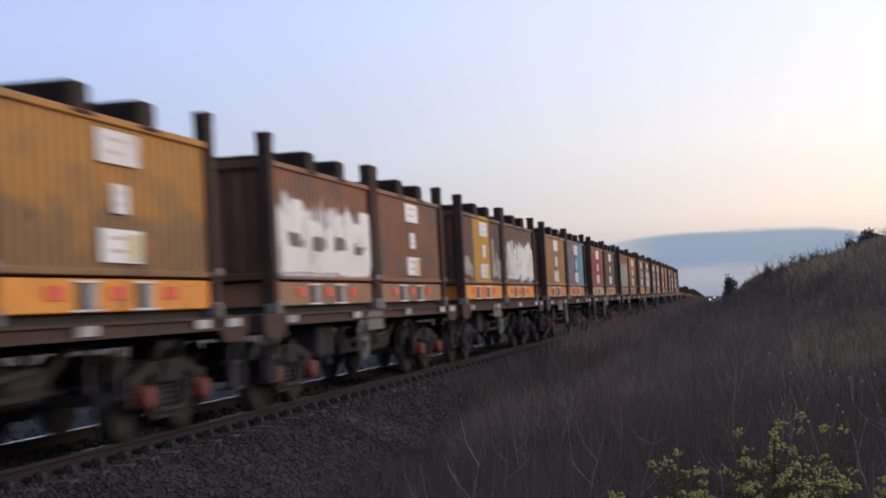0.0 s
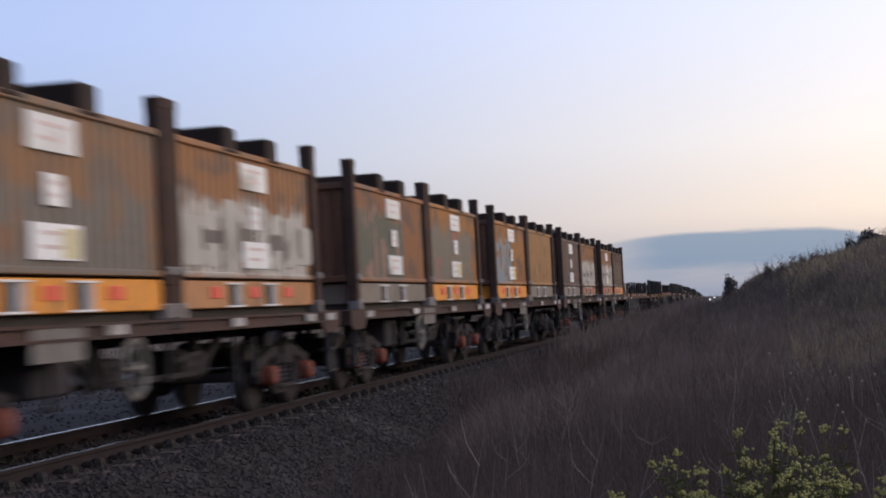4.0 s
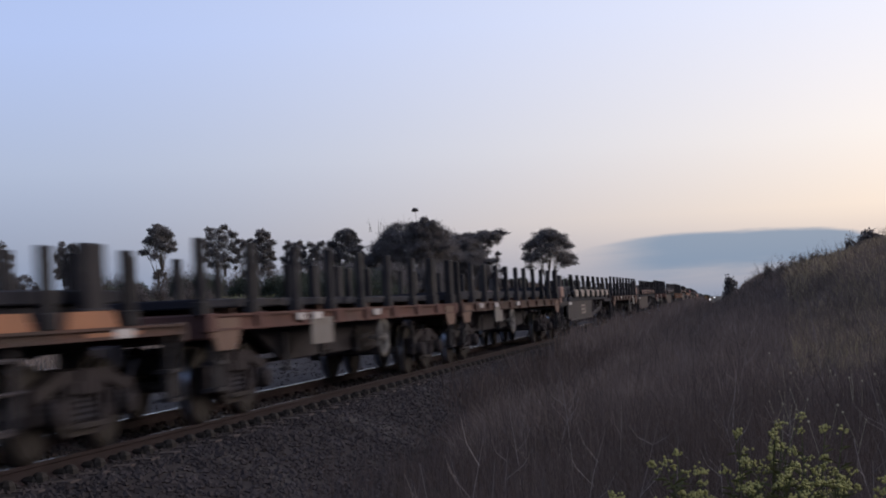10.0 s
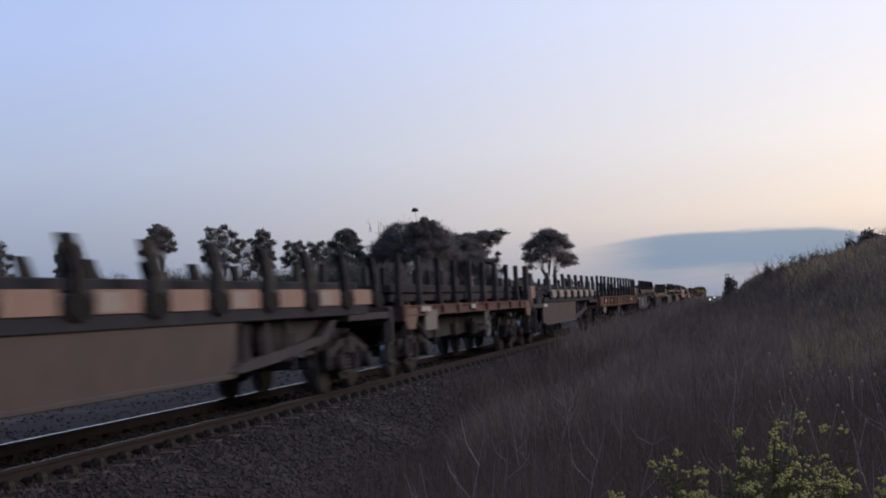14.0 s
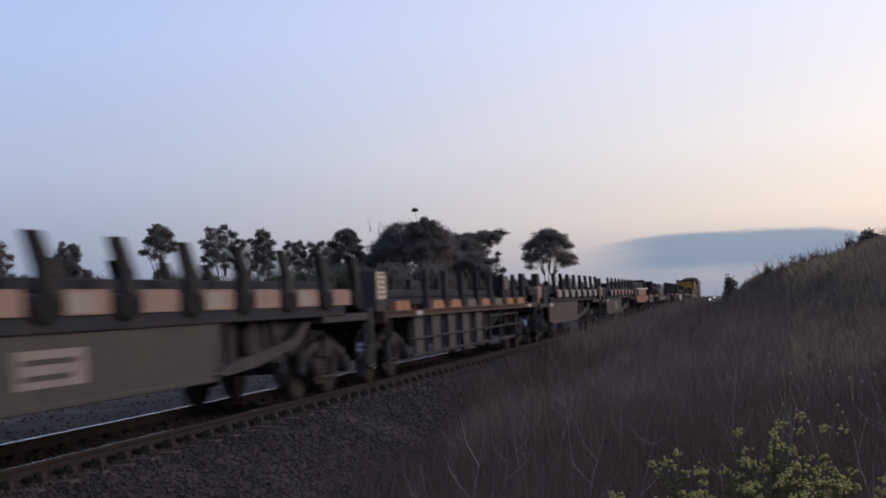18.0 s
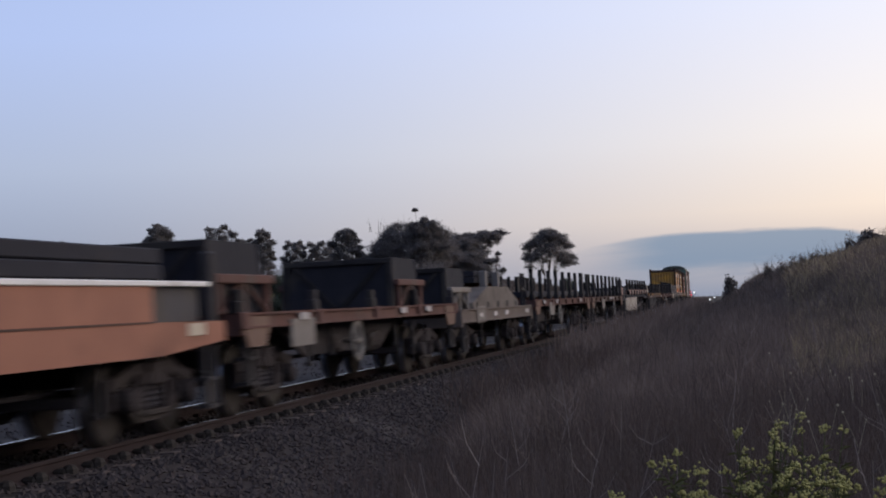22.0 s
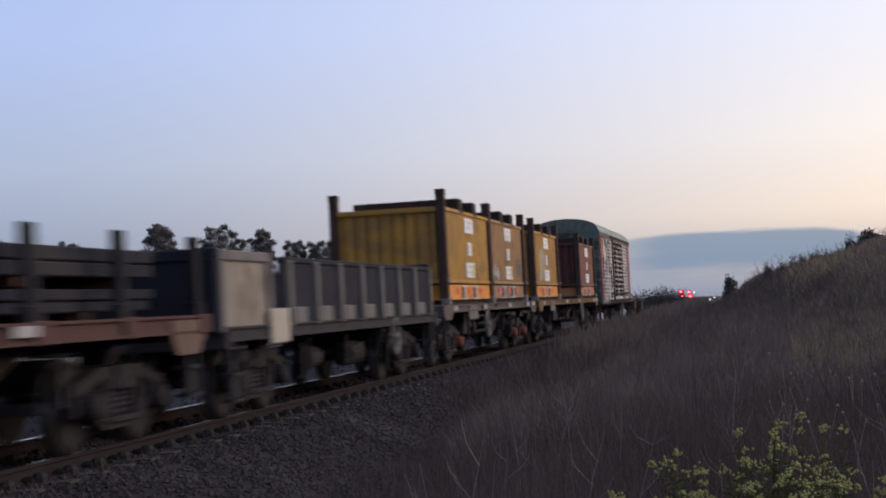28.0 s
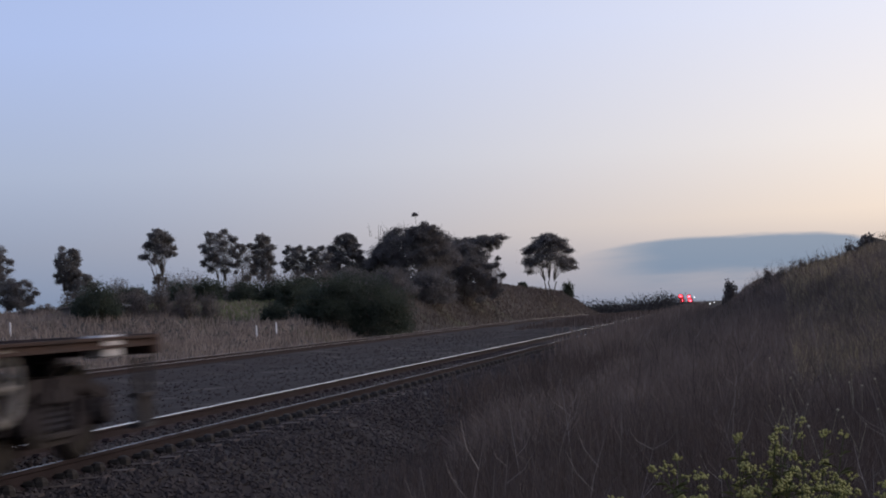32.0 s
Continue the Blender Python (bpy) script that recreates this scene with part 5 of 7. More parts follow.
def cover_wagon(q0, q1):
    half = (q1 - q0) / 2
    w = thing("covered_coil_wagon", "short wagon with a dusty brown-grey sloping cover", "rail wagon", "wagons of the train", (q0 + q1) / 2)
    sill_frame(w, half, 0.88, 1.16, SILL_TAN)
    running_gear(w, half, (-half + 2.1, half - 2.2), gear=False)
    a, b = -half + 2.4, half - 2.4
    part("cover", Build().prism([(a, 1.16), (a, 1.3), (a + 2.1, 1.68), (b - 1.7, 1.68), (b, 1.3), (b, 1.16)], "x", -1.2, 1.2).mesh("cover", COVER_DUST), w, "dusty brown-grey sloping steel cover")
    for y in spaced(a + 0.5, b - 0.5, 5):
        part("cover_rib", Build().box(-0.02, 0.03, -0.05, 0.05, 1.0, 1.32, 0, 0.01).mesh("cover_rib", COVER_DUST), w, at=(1.21, y, 0))
    for y in (a + 2.45, a + 4.4):
        for s in (-1, 1):
            part("stake", Build().box(-0.08, 0.08, -0.13, 0.13, 1.66, 2.06, 0, 0.015).mesh("stake", COVER_GREY), w, "pale grey stake", at=(s * 1.05, y, 0))
    plates(w, 1.29, 1.02, (a + 0.5, a + 2.6, a + 4.4, b + 1.0))
    part("data_board", bx(1.28, 1.3, a + 0.0, a + 1.1, 0.84, 1.22, COVER_PALE, 0.006, "data_board"), w, "pale dirty data board")
    part("end_ladder", Build().box(1.1, 1.16, half - 1.25, half - 1.19, 1.16, 2.06).box(1.1, 1.16, half - 0.75, half - 0.69, 1.16, 2.06).box(1.1, 1.16, half - 1.25, half - 0.7, 1.98, 2.04).box(
        1.1, 1.16, half - 1.25, half - 0.7, 1.6, 1.66).mesh("end_ladder", STAKE), w)
    slab_load((q0 + q1) / 2, [(a + 1.9, b - 1.2, 0.95)], 1.68, 0.3)


salmon_wagon(451.3, 462.9)
flat_wagon(462.9, 478.0, SILL_PINK, 10, load=0.0, tall=1.6, board=-4.5, wheel_y=-1.2, pitch=20, double=())
frame_load(464.0, 1.3, 0.92, SILL_PINK)
frame_load(474.1, 1.3, 0.9, SILL_PINK)
cover_wagon(478.0, 489.9)
frame_load(479.3, 1.16, 0.92, COVER_PALE)
flat_wagon(489.9, 506.5, SILL_PINK, 11, load=0.25, board=-4.1, wheel_y=-1.5, double=(-2,))
flat_wagon(506.5, 522.5, SILL_BROWN, 12, load=0.25, board=-2.7, wheel_y=3.3, double=())
well_wagon(522.5, 543.5, WELL_TAGGED, SADDLE_PINK, False)
skirt_wagon(543.5, 563.4, SILL_OCHRE, 13)
flat_wagon(563.4, 583.5, SILL_PINK, 14, load=0.3, tall=2.2, board=-4.6, wheel_y=-1.9, pitch=2.2, double=(), blocks=((0.3, 4.4, 1.95), (5.0, 9.0, 2.05)))


BULKHEAD = surf("pale_grimy_locker", (0.4, 0.345, 0.28), (0.24, 0.205, 0.17), 2.5, 0.8, stain=(0.17, 0.13, 0.1), stain_amount=0.4)


def gondola_wagon(q0, q1):
    half = (q1 - q0) / 2
    w = thing("gondola_wagon", "dark open gondola wagon with pale side stakes", "rail wagon", "wagons of the train", (q0 + q1) / 2)
    sill_frame(w, half, 0.98, 1.14, STEEL_DARK)
    running_gear(w, half, half - 2.4)
    e = half - 0.75
    n0 = -e + 2.15      # the side walls start behind an end locker
    for s in (-1, 1):
        part("side_wall", Build().box(s * 1.22 - 0.03, s * 1.22 + 0.03, n0, e, 1.14, 1.98, 0, 0.01).mesh("side_wall", LOAD), w)
        part("top_rail", Build().box(s * 1.22 - 0.06, s * 1.22 + 0.06, n0, e, 1.96, 2.04, 0, 0.015).mesh("top_rail", LOAD), w)
        y = e if s > 0 else -half + 0.3
        part("end_wall", Build().box(-1.2, 1.2, y - 0.04, y + 0.04, 1.14, 1.97, 0, 0.01).box(-1.25, 1.25, y - 0.08, y + 0.08, 1.95, 2.1, 0, 0.02).box(
            -1.24, -1.08, y - 0.1, y + 0.1, 1.1, 1.97, 0, 0.01).box(1.08, 1.24, y - 0.1, y + 0.1, 1.1, 1.97, 0, 0.01).mesh("end_wall", LOAD), w)
        box = part("end_locker", Build().box(s * 1.2 - 0.03, s * 1.2 + 0.03, -half + 0.36, -e + 1.5, 1.14, 1.97, 0, 0.01).mesh("end_locker", BULKHEAD), w, "weathered pale tan locker side")
        part("locker_frame", Build().box(s * 1.23 - 0.04, s * 1.23 + 0.04, -half + 0.3, -e + 1.62, 1.95, 2.08, 0, 0.015).box(
            s * 1.23 - 0.04, s * 1.23 + 0.05, -e + 1.45, -e + 1.62, 1.08, 1.95, 0, 0.015).box(s * 1.23 - 0.04, s * 1.23 + 0.05, -half + 0.3, -half + 0.42, 1.08, 1.95, 0, 0.015).mesh(
            "locker_frame", COVER_GREY), box, "grey steel locker frame")
    me_s = Build().box(-0.05, 0.03, -0.07, 0.07, 1.1, 2.0, 0, 0.012).mesh("side_stake", COVER_PALE)
    me_p = Build().box(-0.03, 0.05, -0.28, 0.28, 1.12, 1.36, 0, 0.02).mesh("sill_pad", COVER_PALE)
    for y in spaced(n0 + 0.25, e - 1.5, 7) + [e - 0.1]:
        for s in (-1, 1):
            part("side_stake", me_s, w, "grey side stake", at=(s * 1.28, y, 0))
            part("sill_pad", me_p, w, "pale pad on the sill", at=(s * 1.26, y + 0.45, 0)) if y < e - 1 else None
    part("corner_plate", Build().box(-0.03, 0.03, -0.4, 0.4, 0.9, 1.35, 0, 0.01).mesh("corner_plate", SIGN_CREAM), w, "pale corner plate", at=(1.3, -e + 1.75, 0))
    part("floor_plate", Build().box(-1.18, 1.18, -e, e, 1.14, 1.2).mesh("floor_plate", STEEL_DARK), w)


gondola_wagon(583.52, 597.16)
container_wagon(597.16, 611.84, "grey-brown container flat wagon on two bogies", ME_AXLEBOX_RED, SILL_TAN, board=-3.4, wheel_y=-1.2)
container(601.43, 1.14, PAINTS["yellow"], "orange", WORDS["yellow"], True, True)
c = container(607.31, 1.14, PAINTS["tan"], "rust", "tan-brown steel container with white data plates and faint scrawl", True, True)
spray_bars(c, 31, -2.6, -1.4, 0.7, 1.15, 4, "pale", width=0.6)
spray_bars(c, 32, 1.4, 2.7, 0.75, 1.4, 4, "dark", width=0.5)
container_wagon(611.84, 630.79, "long ochre container flat wagon with a gap between loads", None, SILL_OCHRE, board=-5.7, wheel_y=3.4)
container(615.28, 1.14, PAINTS["yellow_tag"], "orange", WORDS["yellow_tag"], True, True)
container(627.77, 1.14, PAINTS["red_brown"], "tan", WORDS["red_brown"], True, True, RED_END_SHADED)


COVER_CREAM = surf("cream_spray_paint", (0.68, 0.63, 0.54), (0.6, 0.55, 0.47), 1.5, 0.7, bump=0.03, stain=(0.45, 0.4, 0.34), stain_amount=0.2)


def louvre_van(q0, q1):
    half = (q1 - q0) / 2
    w = thing("louvre_van", "tall louvred goods van, dirty white sides and a green end", "rail wagon", "wagons of the train", (q0 + q1) / 2)
    running_gear(w, half, half - 2.3, ME_AXLEBOX_WHITE)
    e, hw, z0, z1 = half - 0.5, 1.36, 1.1, 4.02
    part("underframe", Build().box(-1.25, 1.25, -e, e, 0.92, 1.12, 0, 0.02).box(-0.25, 0.25, -e, e, 0.75, 0.95).mesh("underframe", STEEL_DARK), w)
    arch = [(hw * math.cos(a), z1 + 0.56 * math.sin(a) ** 0.8) for a in [math.pi * k / 14 for k in range(15)]]
    arch = [(hw + 0.04, z1)] + arch[1:-1] + [(-hw - 0.04, z1)]
    roof = part("roof", Build().prism(arch, "y", -e - 0.03, e + 0.03).mesh("roof", VAN_ROOF), w, "pale green arched roof")
    for s in (-1, 1):
        part("gutter", Build().box(s * hw - 0.03, s * hw + 0.06, -e, e, z1 - 0.05, z1 + 0.03, 0, 0.01).mesh("gutter", VAN_ROOF), roof)
    for k in range(9):
        y = -e + 1 + k * (2 * e - 2) / 8
        part("roof_rib", Build().prism([(x * 1.002, zz + 0.006) for x, zz in arch], "y", y - 0.03, y + 0.03).mesh("roof_rib", VAN_ROOF), roof)
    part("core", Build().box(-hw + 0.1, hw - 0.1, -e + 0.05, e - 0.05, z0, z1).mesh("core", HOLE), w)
    for s in (-1, 1):
        en = part("end_wall", Build().box(-hw, hw, s * e - 0.05, s * e + 0.02 * s + 0.03, z0, z1, 0, 0.01).prism([(x * 0.995, zz) for x, zz in arch], "y", s * e - 0.03, s * e + 0.03).mesh(
            "end_wall", VAN_GREEN), w, "faded green end wall")
        for zz in (1.5, 1.95, 2.4, 2.85, 3.3):
            part("end_rib", Build().box(-hw + 0.02, hw - 0.02, s * (e + 0.06) - 0.05, s * (e + 0.06) + 0.05, zz, zz + 0.1, 0, 0.02).mesh("end_rib", VAN_GREEN), en)
    # side: coloured end bays, slatted bays, and a louvred middle door
    def bay(y0, y1, mat, kind, side):
        door = kind == "door"
        # door backing is toned down: the shade between the slats is in its colour
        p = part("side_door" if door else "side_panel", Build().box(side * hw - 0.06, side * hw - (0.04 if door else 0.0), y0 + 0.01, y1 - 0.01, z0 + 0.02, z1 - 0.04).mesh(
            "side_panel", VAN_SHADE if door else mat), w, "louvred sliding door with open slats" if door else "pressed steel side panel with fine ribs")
        n = 0 if kind == "plain" else 13 if door else 18
        if n == 0:
            return
        h = (z1 - z0 - 0.12) / n
        deep, low, high = (0.06, 0.08, 0.66) if door else (0.03, 0.25, 0.7)
        for k in range(n):
            za, x0 = z0 + 0.06 + k * h, side * (hw - (0.02 if door else 0.0))
            b = Build().add([(x0, y0 + 0.03, za), (x0, y1 - 0.03, za), (x0 + side * deep, y0 + 0.03, za + h * low), (x0 + side * deep, y1 - 0.03, za + h * low),
                             (x0 + side * 0.012, y0 + 0.03, za + h * high), (x0 + side * 0.012, y1 - 0.03, za + h * high), (x0, y0 + 0.03, za + h * high), (x0, y1 - 0.03, za + h * high)],
                            [(0, 1, 3, 2), (2, 3, 5, 4), (4, 5, 7, 6), (0, 2, 4, 6), (1, 7, 5, 3)])
            part("slat", b.mesh("slat", mat), p)
    for side in (-1, 1):
        ends = [0.0, 0.48, 1.56] + [1.56 + 0.91 * i for i in range(1, 6)]
        spans = [(a, b_, VAN_CORNER if b_ < 0.6 else VAN_RED if b_ < 1.6 else VAN_WHITE, "plain" if b_ < 0.6 else "slat") for a, b_ in zip(ends, ends[1:])]
        spans += [(6.6, 8.9, VAN_WHITE, "door"), (8.9, 11.5, VAN_WHITE, "door")]
        far = [11.5, 12.4, 13.3, 14.2, 15.0, 2 * e]
        spans += [(a, b_, VAN_RED if a > 14.9 else VAN_WHITE, "slat") for a, b_ in zip(far, far[1:])]
        for a, b_, m, k in spans:
            bay(a - e, b_ - e, m, k, side)
            part("side_post", Build().box(side * hw - 0.02, side * hw + 0.045, a - e - 0.04, a - e + 0.04, z0, z1 - 0.03, 0, 0.008).mesh("side_post", m), w)
        part("door_post", Build().box(side * hw - 0.03, side * hw + 0.07, 6.1 - e, 6.56 - e, z0 - 0.05, z1 - 0.02, 0, 0.02).mesh("door_post", SILL_BROWN), w, "dark stained door post")
        part("door_post", Build().box(side * hw - 0.03, side * hw + 0.06, 11.44 - e, 11.6 - e, z0 - 0.05, z1 - 0.02, 0, 0.02).mesh("door_post", SILL_TAN), w)
        for a in (7.4, 8.15, 9.7, 10.6):
            part("slat_stay", Build().box(side * hw - 0.01, side * hw + 0.05, a - e - 0.05, a - e + 0.05, z0 + 0.2, z1 - 0.2, 0, 0.01).mesh("slat_stay", SILL_BROWN), w)
        part("cantrail", Build().box(side * hw - 0.02, side * hw + 0.05, -e, e, z1 - 0.2, z1 - 0.045, 0, 0.012).mesh("cantrail", SILL_TAN), w, "stained cream rail below the roof")
        part("door_track", Build().box(side * (hw + 0.03), side * (hw + 0.1), -e + 4, e - 1, z0 + 0.42 if False else z0 - 0.02, z0 + 0.05).box(
            side * (hw + 0.03), side * (hw + 0.1), -e + 5, e - 1.5, z1 - 0.12, z1 - 0.05).mesh("door_track", STAKE), w)
        part("side_sill", Build().box(side * hw - 0.06, side * hw + 0.03, -e, e, z0 - 0.1, z0 + 0.03, 0, 0.01).mesh("side_sill", SILL_TAN), w)
    # sprayed shapes near one end
    for name, mat, c0, c1, pts in (("cream_tag", COVER_CREAM, hw + 0.036, hw + 0.04, [(1.45, 3.74), (1.75, 3.76), (2.1, 3.5), (2.75, 3.42), (2.8, 3.0), (2.45, 2.98), (2.3, 2.76), (1.95, 2.8), (1.6, 3.1)]),
                                   ("grey_tag", PANEL_GREY, hw + 0.031, hw + 0.035, [(1.56, 3.78), (2.9, 3.78), (3.35, 3.5), (3.2, 3.25), (2.95, 3.0), (3.1, 2.5), (2.85, 2.2), (2.4, 2.25), (2.3, 2.8), (2.0, 3.4)]),
                                   ("red_tag", VAN_CORNER, hw + 0.036, hw + 0.04, [(2.45, 2.4), (2.5, 2.68), (2.9, 2.66), (2.88, 2.38)])):
        part(name, Build().prism([(a - e, zz) for a, zz in pts], "x", c0, c1).mesh(name, mat), w, "sprayed %s painted shape" % name.split("_")[0])
    plates(w, hw + 0.06, 1.07, (-e + 0.7, -e + 2, e - 0.7))
    part("step_board", Build().box(hw - 0.05, hw + 0.12, -3.6, 6.2, 1.4, 1.46, 0, 0.01).box(hw, hw + 0.05, -3.6, -3.5, 1.2, 1.45).mesh("step_board", STAKE), w)


louvre_van(631.08, 648.78)


DARK_SILL = surf("dark_brown_sill", (0.075, 0.045, 0.036), (0.05, 0.034, 0.03), 3, 0.8, stain=(0.04, 0.032, 0.03))


def tail_wagon(q0, q1):
    half = (q1 - q0) / 2
    w = thing("empty_flat_wagon", "empty low flat wagon, last of the train", "rail wagon", "wagons of the train", (q0 + q1) / 2)
    sill_frame(w, half, 1.08, 1.17, DARK_SILL)
    running_gear(w, half, half - 2.3)
    plates(w, 1.31, 1.1, (-half + 2.4, 2.2))
    part("tool_box", Build().box(1.1, 1.3, -half + 2.2, -half + 3.6, 0.62, 1.08, 0, 0.02).mesh("tool_box", RUST), w, "rust-coloured box on the sill")
    for y in (0.9, half - 1.6, -half + 1.2):
        part("container_lock", Build().box(1.05, 1.29, y - 0.22, y + 0.22, 0.98, 1.2, 0, 0.02).mesh("container_lock", PLATE), w, "dusty white container lock")


tail_wagon(649.32, 662.86)


# ---- the land ----
def smooth(t):
    t = np.clip(t, 0, 1)
    return t * t * (3 - 2 * t)


def land(x, y):
    """Height of the ground sheet."""
    x, y = np.asarray(x, float), np.asarray(y, float)
    drop = np.where(y < 140, 0, np.where(y < 400, -4.7e-5 * (y - 140) ** 2, -4.7e-5 * 260 ** 2 - 0.0244 * (np.minimum(y, 650) - 400)))
    z = -0.72 + drop
    bend = np.where(y > 60, -0.0155 * np.maximum(y - 95, 0), 0)
    xr = x - bend
    # near side: verge, then the cutting bank that closes in on the line
    toe = np.interp(y, [-60, 5, 20, 40, 60, 75, 400], [3.5, 2.2, 0.5, -1.5, -3.7, -5.0, -5.2])
    d = np.maximum(xr - toe, 0)
    bank = np.interp(d, [0, 3.6, 5.5, 7.2, 16], [0, 0.62, 1.88, 2.2, 4.4])
    bank = bank * (1 - 0.9 * smooth((y - 125) / 110))
    verge = 0.5 * smooth((xr + 4.5) / 4.5)
    z = z + bank + verge * (1 - smooth((y - 200) / 150))
    # far side: low field, and the mound with the trees
    left = np.maximum(-22.9 - xr, 0)
    rise = np.interp(y, [-60, 60, 85, 125, 190, 270, 315, 500], [0.6, 0.6, 0.9, 3.2, 4.6, 4.6, 1.0, 0.6])
    z = z + rise * smooth(left / 6.0) + 1.2 * smooth((left - 7) / 12) * (1 - smooth((y - 95) / 40))
    # slow unevenness
    z = z + 0.07 * np.sin(x * 0.9 + 0.7 * np.sin(y * 0.31)) * np.sin(y * 0.43 + 1.3) * smooth(np.abs(xr + 13.5) / 10 - 0.85)
    return z


def grid_mesh(name, xs, ys, fn, mat):
    X, Y = np.meshgrid(xs, ys)
    V = np.stack([X, Y, fn(X, Y)], -1).reshape(-1, 3)
    nx, ny = len(xs), len(ys)
    i = (np.arange(ny - 1)[:, None] * nx + np.arange(nx - 1)[None]).ravel()
    F = np.stack([i, i + 1, i + nx + 1, i + nx], 1)
    return raw_mesh(name, V, F, mat, True)


def raw_mesh(name, V, F, mats, shade=False):
    """Mesh from arrays of points and of faces that all have as many corners."""
    me = bpy.data.meshes.new(name)
    k = F.shape[1]
    me.vertices.add(len(V))
    me.vertices.foreach_set("co", np.ascontiguousarray(V, np.float32).ravel())
    me.loops.add(F.size)
    me.loops.foreach_set("vertex_index", np.ascontiguousarray(F, np.int32).ravel())
    me.polygons.add(len(F))
    me.polygons.foreach_set("loop_start", np.arange(0, F.size, k, dtype=np.int32))
    me.polygons.foreach_set("use_smooth", np.full(len(F), shade))
    me.update(calc_edges=True)
    for m in (mats if isinstance(mats, (list, tuple)) else [mats]):
        me.materials.append(m)
    return me


SOIL = surf("dry_soil_and_litter", (0.082, 0.068, 0.055), (0.058, 0.048, 0.041), 0.35, 0.95, bump=0.6, fine=9, stain=(0.09, 0.095, 0.05), stain_amount=0.4, stain_scale=0.12)
GRAVEL_BED = surf("ballast_bed", (0.0431, 0.0344, 0.0324), (0.0286, 0.0233, 0.0223), 3, 0.95, bump=0.3, fine=17, stain=(0.085, 0.075, 0.065), stain_amount=0.3, stain_scale=0.4)

xs = np.unique(np.concatenate([np.linspace(-1500, -120, 24), np.linspace(-120, -22, 50), np.linspace(-22, 14, 100), np.linspace(14, 60, 16), np.linspace(60, 1200, 16)]))
ys = np.unique(np.concatenate([np.linspace(-1600, -80, 14), np.linspace(-80, 0, 17), np.linspace(0, 130, 160), np.linspace(130, 430, 100), np.linspace(430, 4000, 30)]))
tagged(new("ground", grid_mesh("ground", xs, ys, land, SOIL)), "dry grassy ground that rises to a bank", "ground", kind="structure")


def along(profile, s0, s1, step, mats, name, closed=False, mi=None):
    """A cross-section, in offsets from the track's centre, run along the line."""
    ss = np.arange(s0, s1 + step / 2, step)
    V = []
    for s in ss:
        px, py, pz, _, _ = line_at(float(s))
        V += [(px + o, py, pz + z) for o, z in profile]
    n = len(profile)
    F, M = [], []
    for i in range(len(ss) - 1):
        for k in range(n if closed else n - 1):
            k2 = (k + 1) % n
            F.append((i * n + k, i * n + k2, (i + 1) * n + k2, (i + 1) * n + k))
            M.append(mi[k] if mi else 0)
    me = raw_mesh(name, np.array(V), np.array(F), mats)
    me.polygons.foreach_set("material_index", np.array(M, np.int32))
    return me


SECOND = -12.45     # offset of the second track's centre
bed = [(3.3, -0.95), (2.2, -0.4), (1.65, -0.19), (1.3, -0.168), (-1.3, -0.168), (-2.6, -0.34), (-9.2, -0.4), (-10.8, -0.18), (-14.1, -0.18), (-15.0, -0.5), (-16.2, -0.95)]
tagged(new("ballast_bed", along(bed, -70, 900, 5, GRAVEL_BED, "ballast_bed")), "dark crushed-stone ballast under two tracks", "ballast", kind="structure")


def rail_profile(c):
    r = [(0.07, -0.172), (0.07, -0.16), (0.012, -0.13), (0.012, -0.045), (0.036, -0.035), (0.036, -0.006), (0.031, 0.0), (-0.008 if c > 0.5 else 0.016, 0.0), (-0.026, 0.0), (-0.036, -0.006),
         (-0.036, -0.035), (-0.012, -0.045), (-0.012, -0.13), (-0.07, -0.16), (-0.07, -0.172)]
    return [(c + o, z) for o, z in r]


HEAD, WORN = [0] * 15, [0] * 15
HEAD[7] = 1
WORN[5:8] = [1, 1, 1]     # the wheel-polished head and corner
for c in (GAUGE2, -GAUGE2, SECOND + 0.835, SECOND - 0.835):
    near_track = abs(c) < 2
    tagged(new("rail", along(rail_profile(c), -70, 900, 5, [RAIL_SIDE, RAIL_TOP if near_track else RAIL_DULL], "rail", True, HEAD if 0 < c < 2 else WORN)),
           "steel rail with a bright worn head" if near_track else "dull rusted steel rail", "rail", "rails", "structure")

me_sleeper = Build().prism([(-1.27, -0.4), (-1.27, -0.2), (-1.0, -0.16), (-0.5, -0.18), (0.5, -0.18), (1.0, -0.16), (1.27, -0.15), (1.27, -0.4)], "y", -0.12, 0.12).mesh("sleeper", CONCRETE)
me_clip = Build().box(-0.02, 0.13, -0.1, 0.1, -0.2, -0.1, 0, 0.03).ring("z", (0.13, 0, 0), [(-0.22, 0.085), (-0.11, 0.08), (-0.08, 0.06), (-0.065, 0.025)], 8).mesh("rail_clip", WHEEL)
me_clip_low = Build().box(0.0, 0.13, -0.08, 0.08, -0.19, -0.12, 0, 0.03).mesh("rail_clip", RAIL_SIDE)
track_1 = tagged(new("track_1"), "concrete sleepers and rusty clips of the near track", "track", kind="structure")
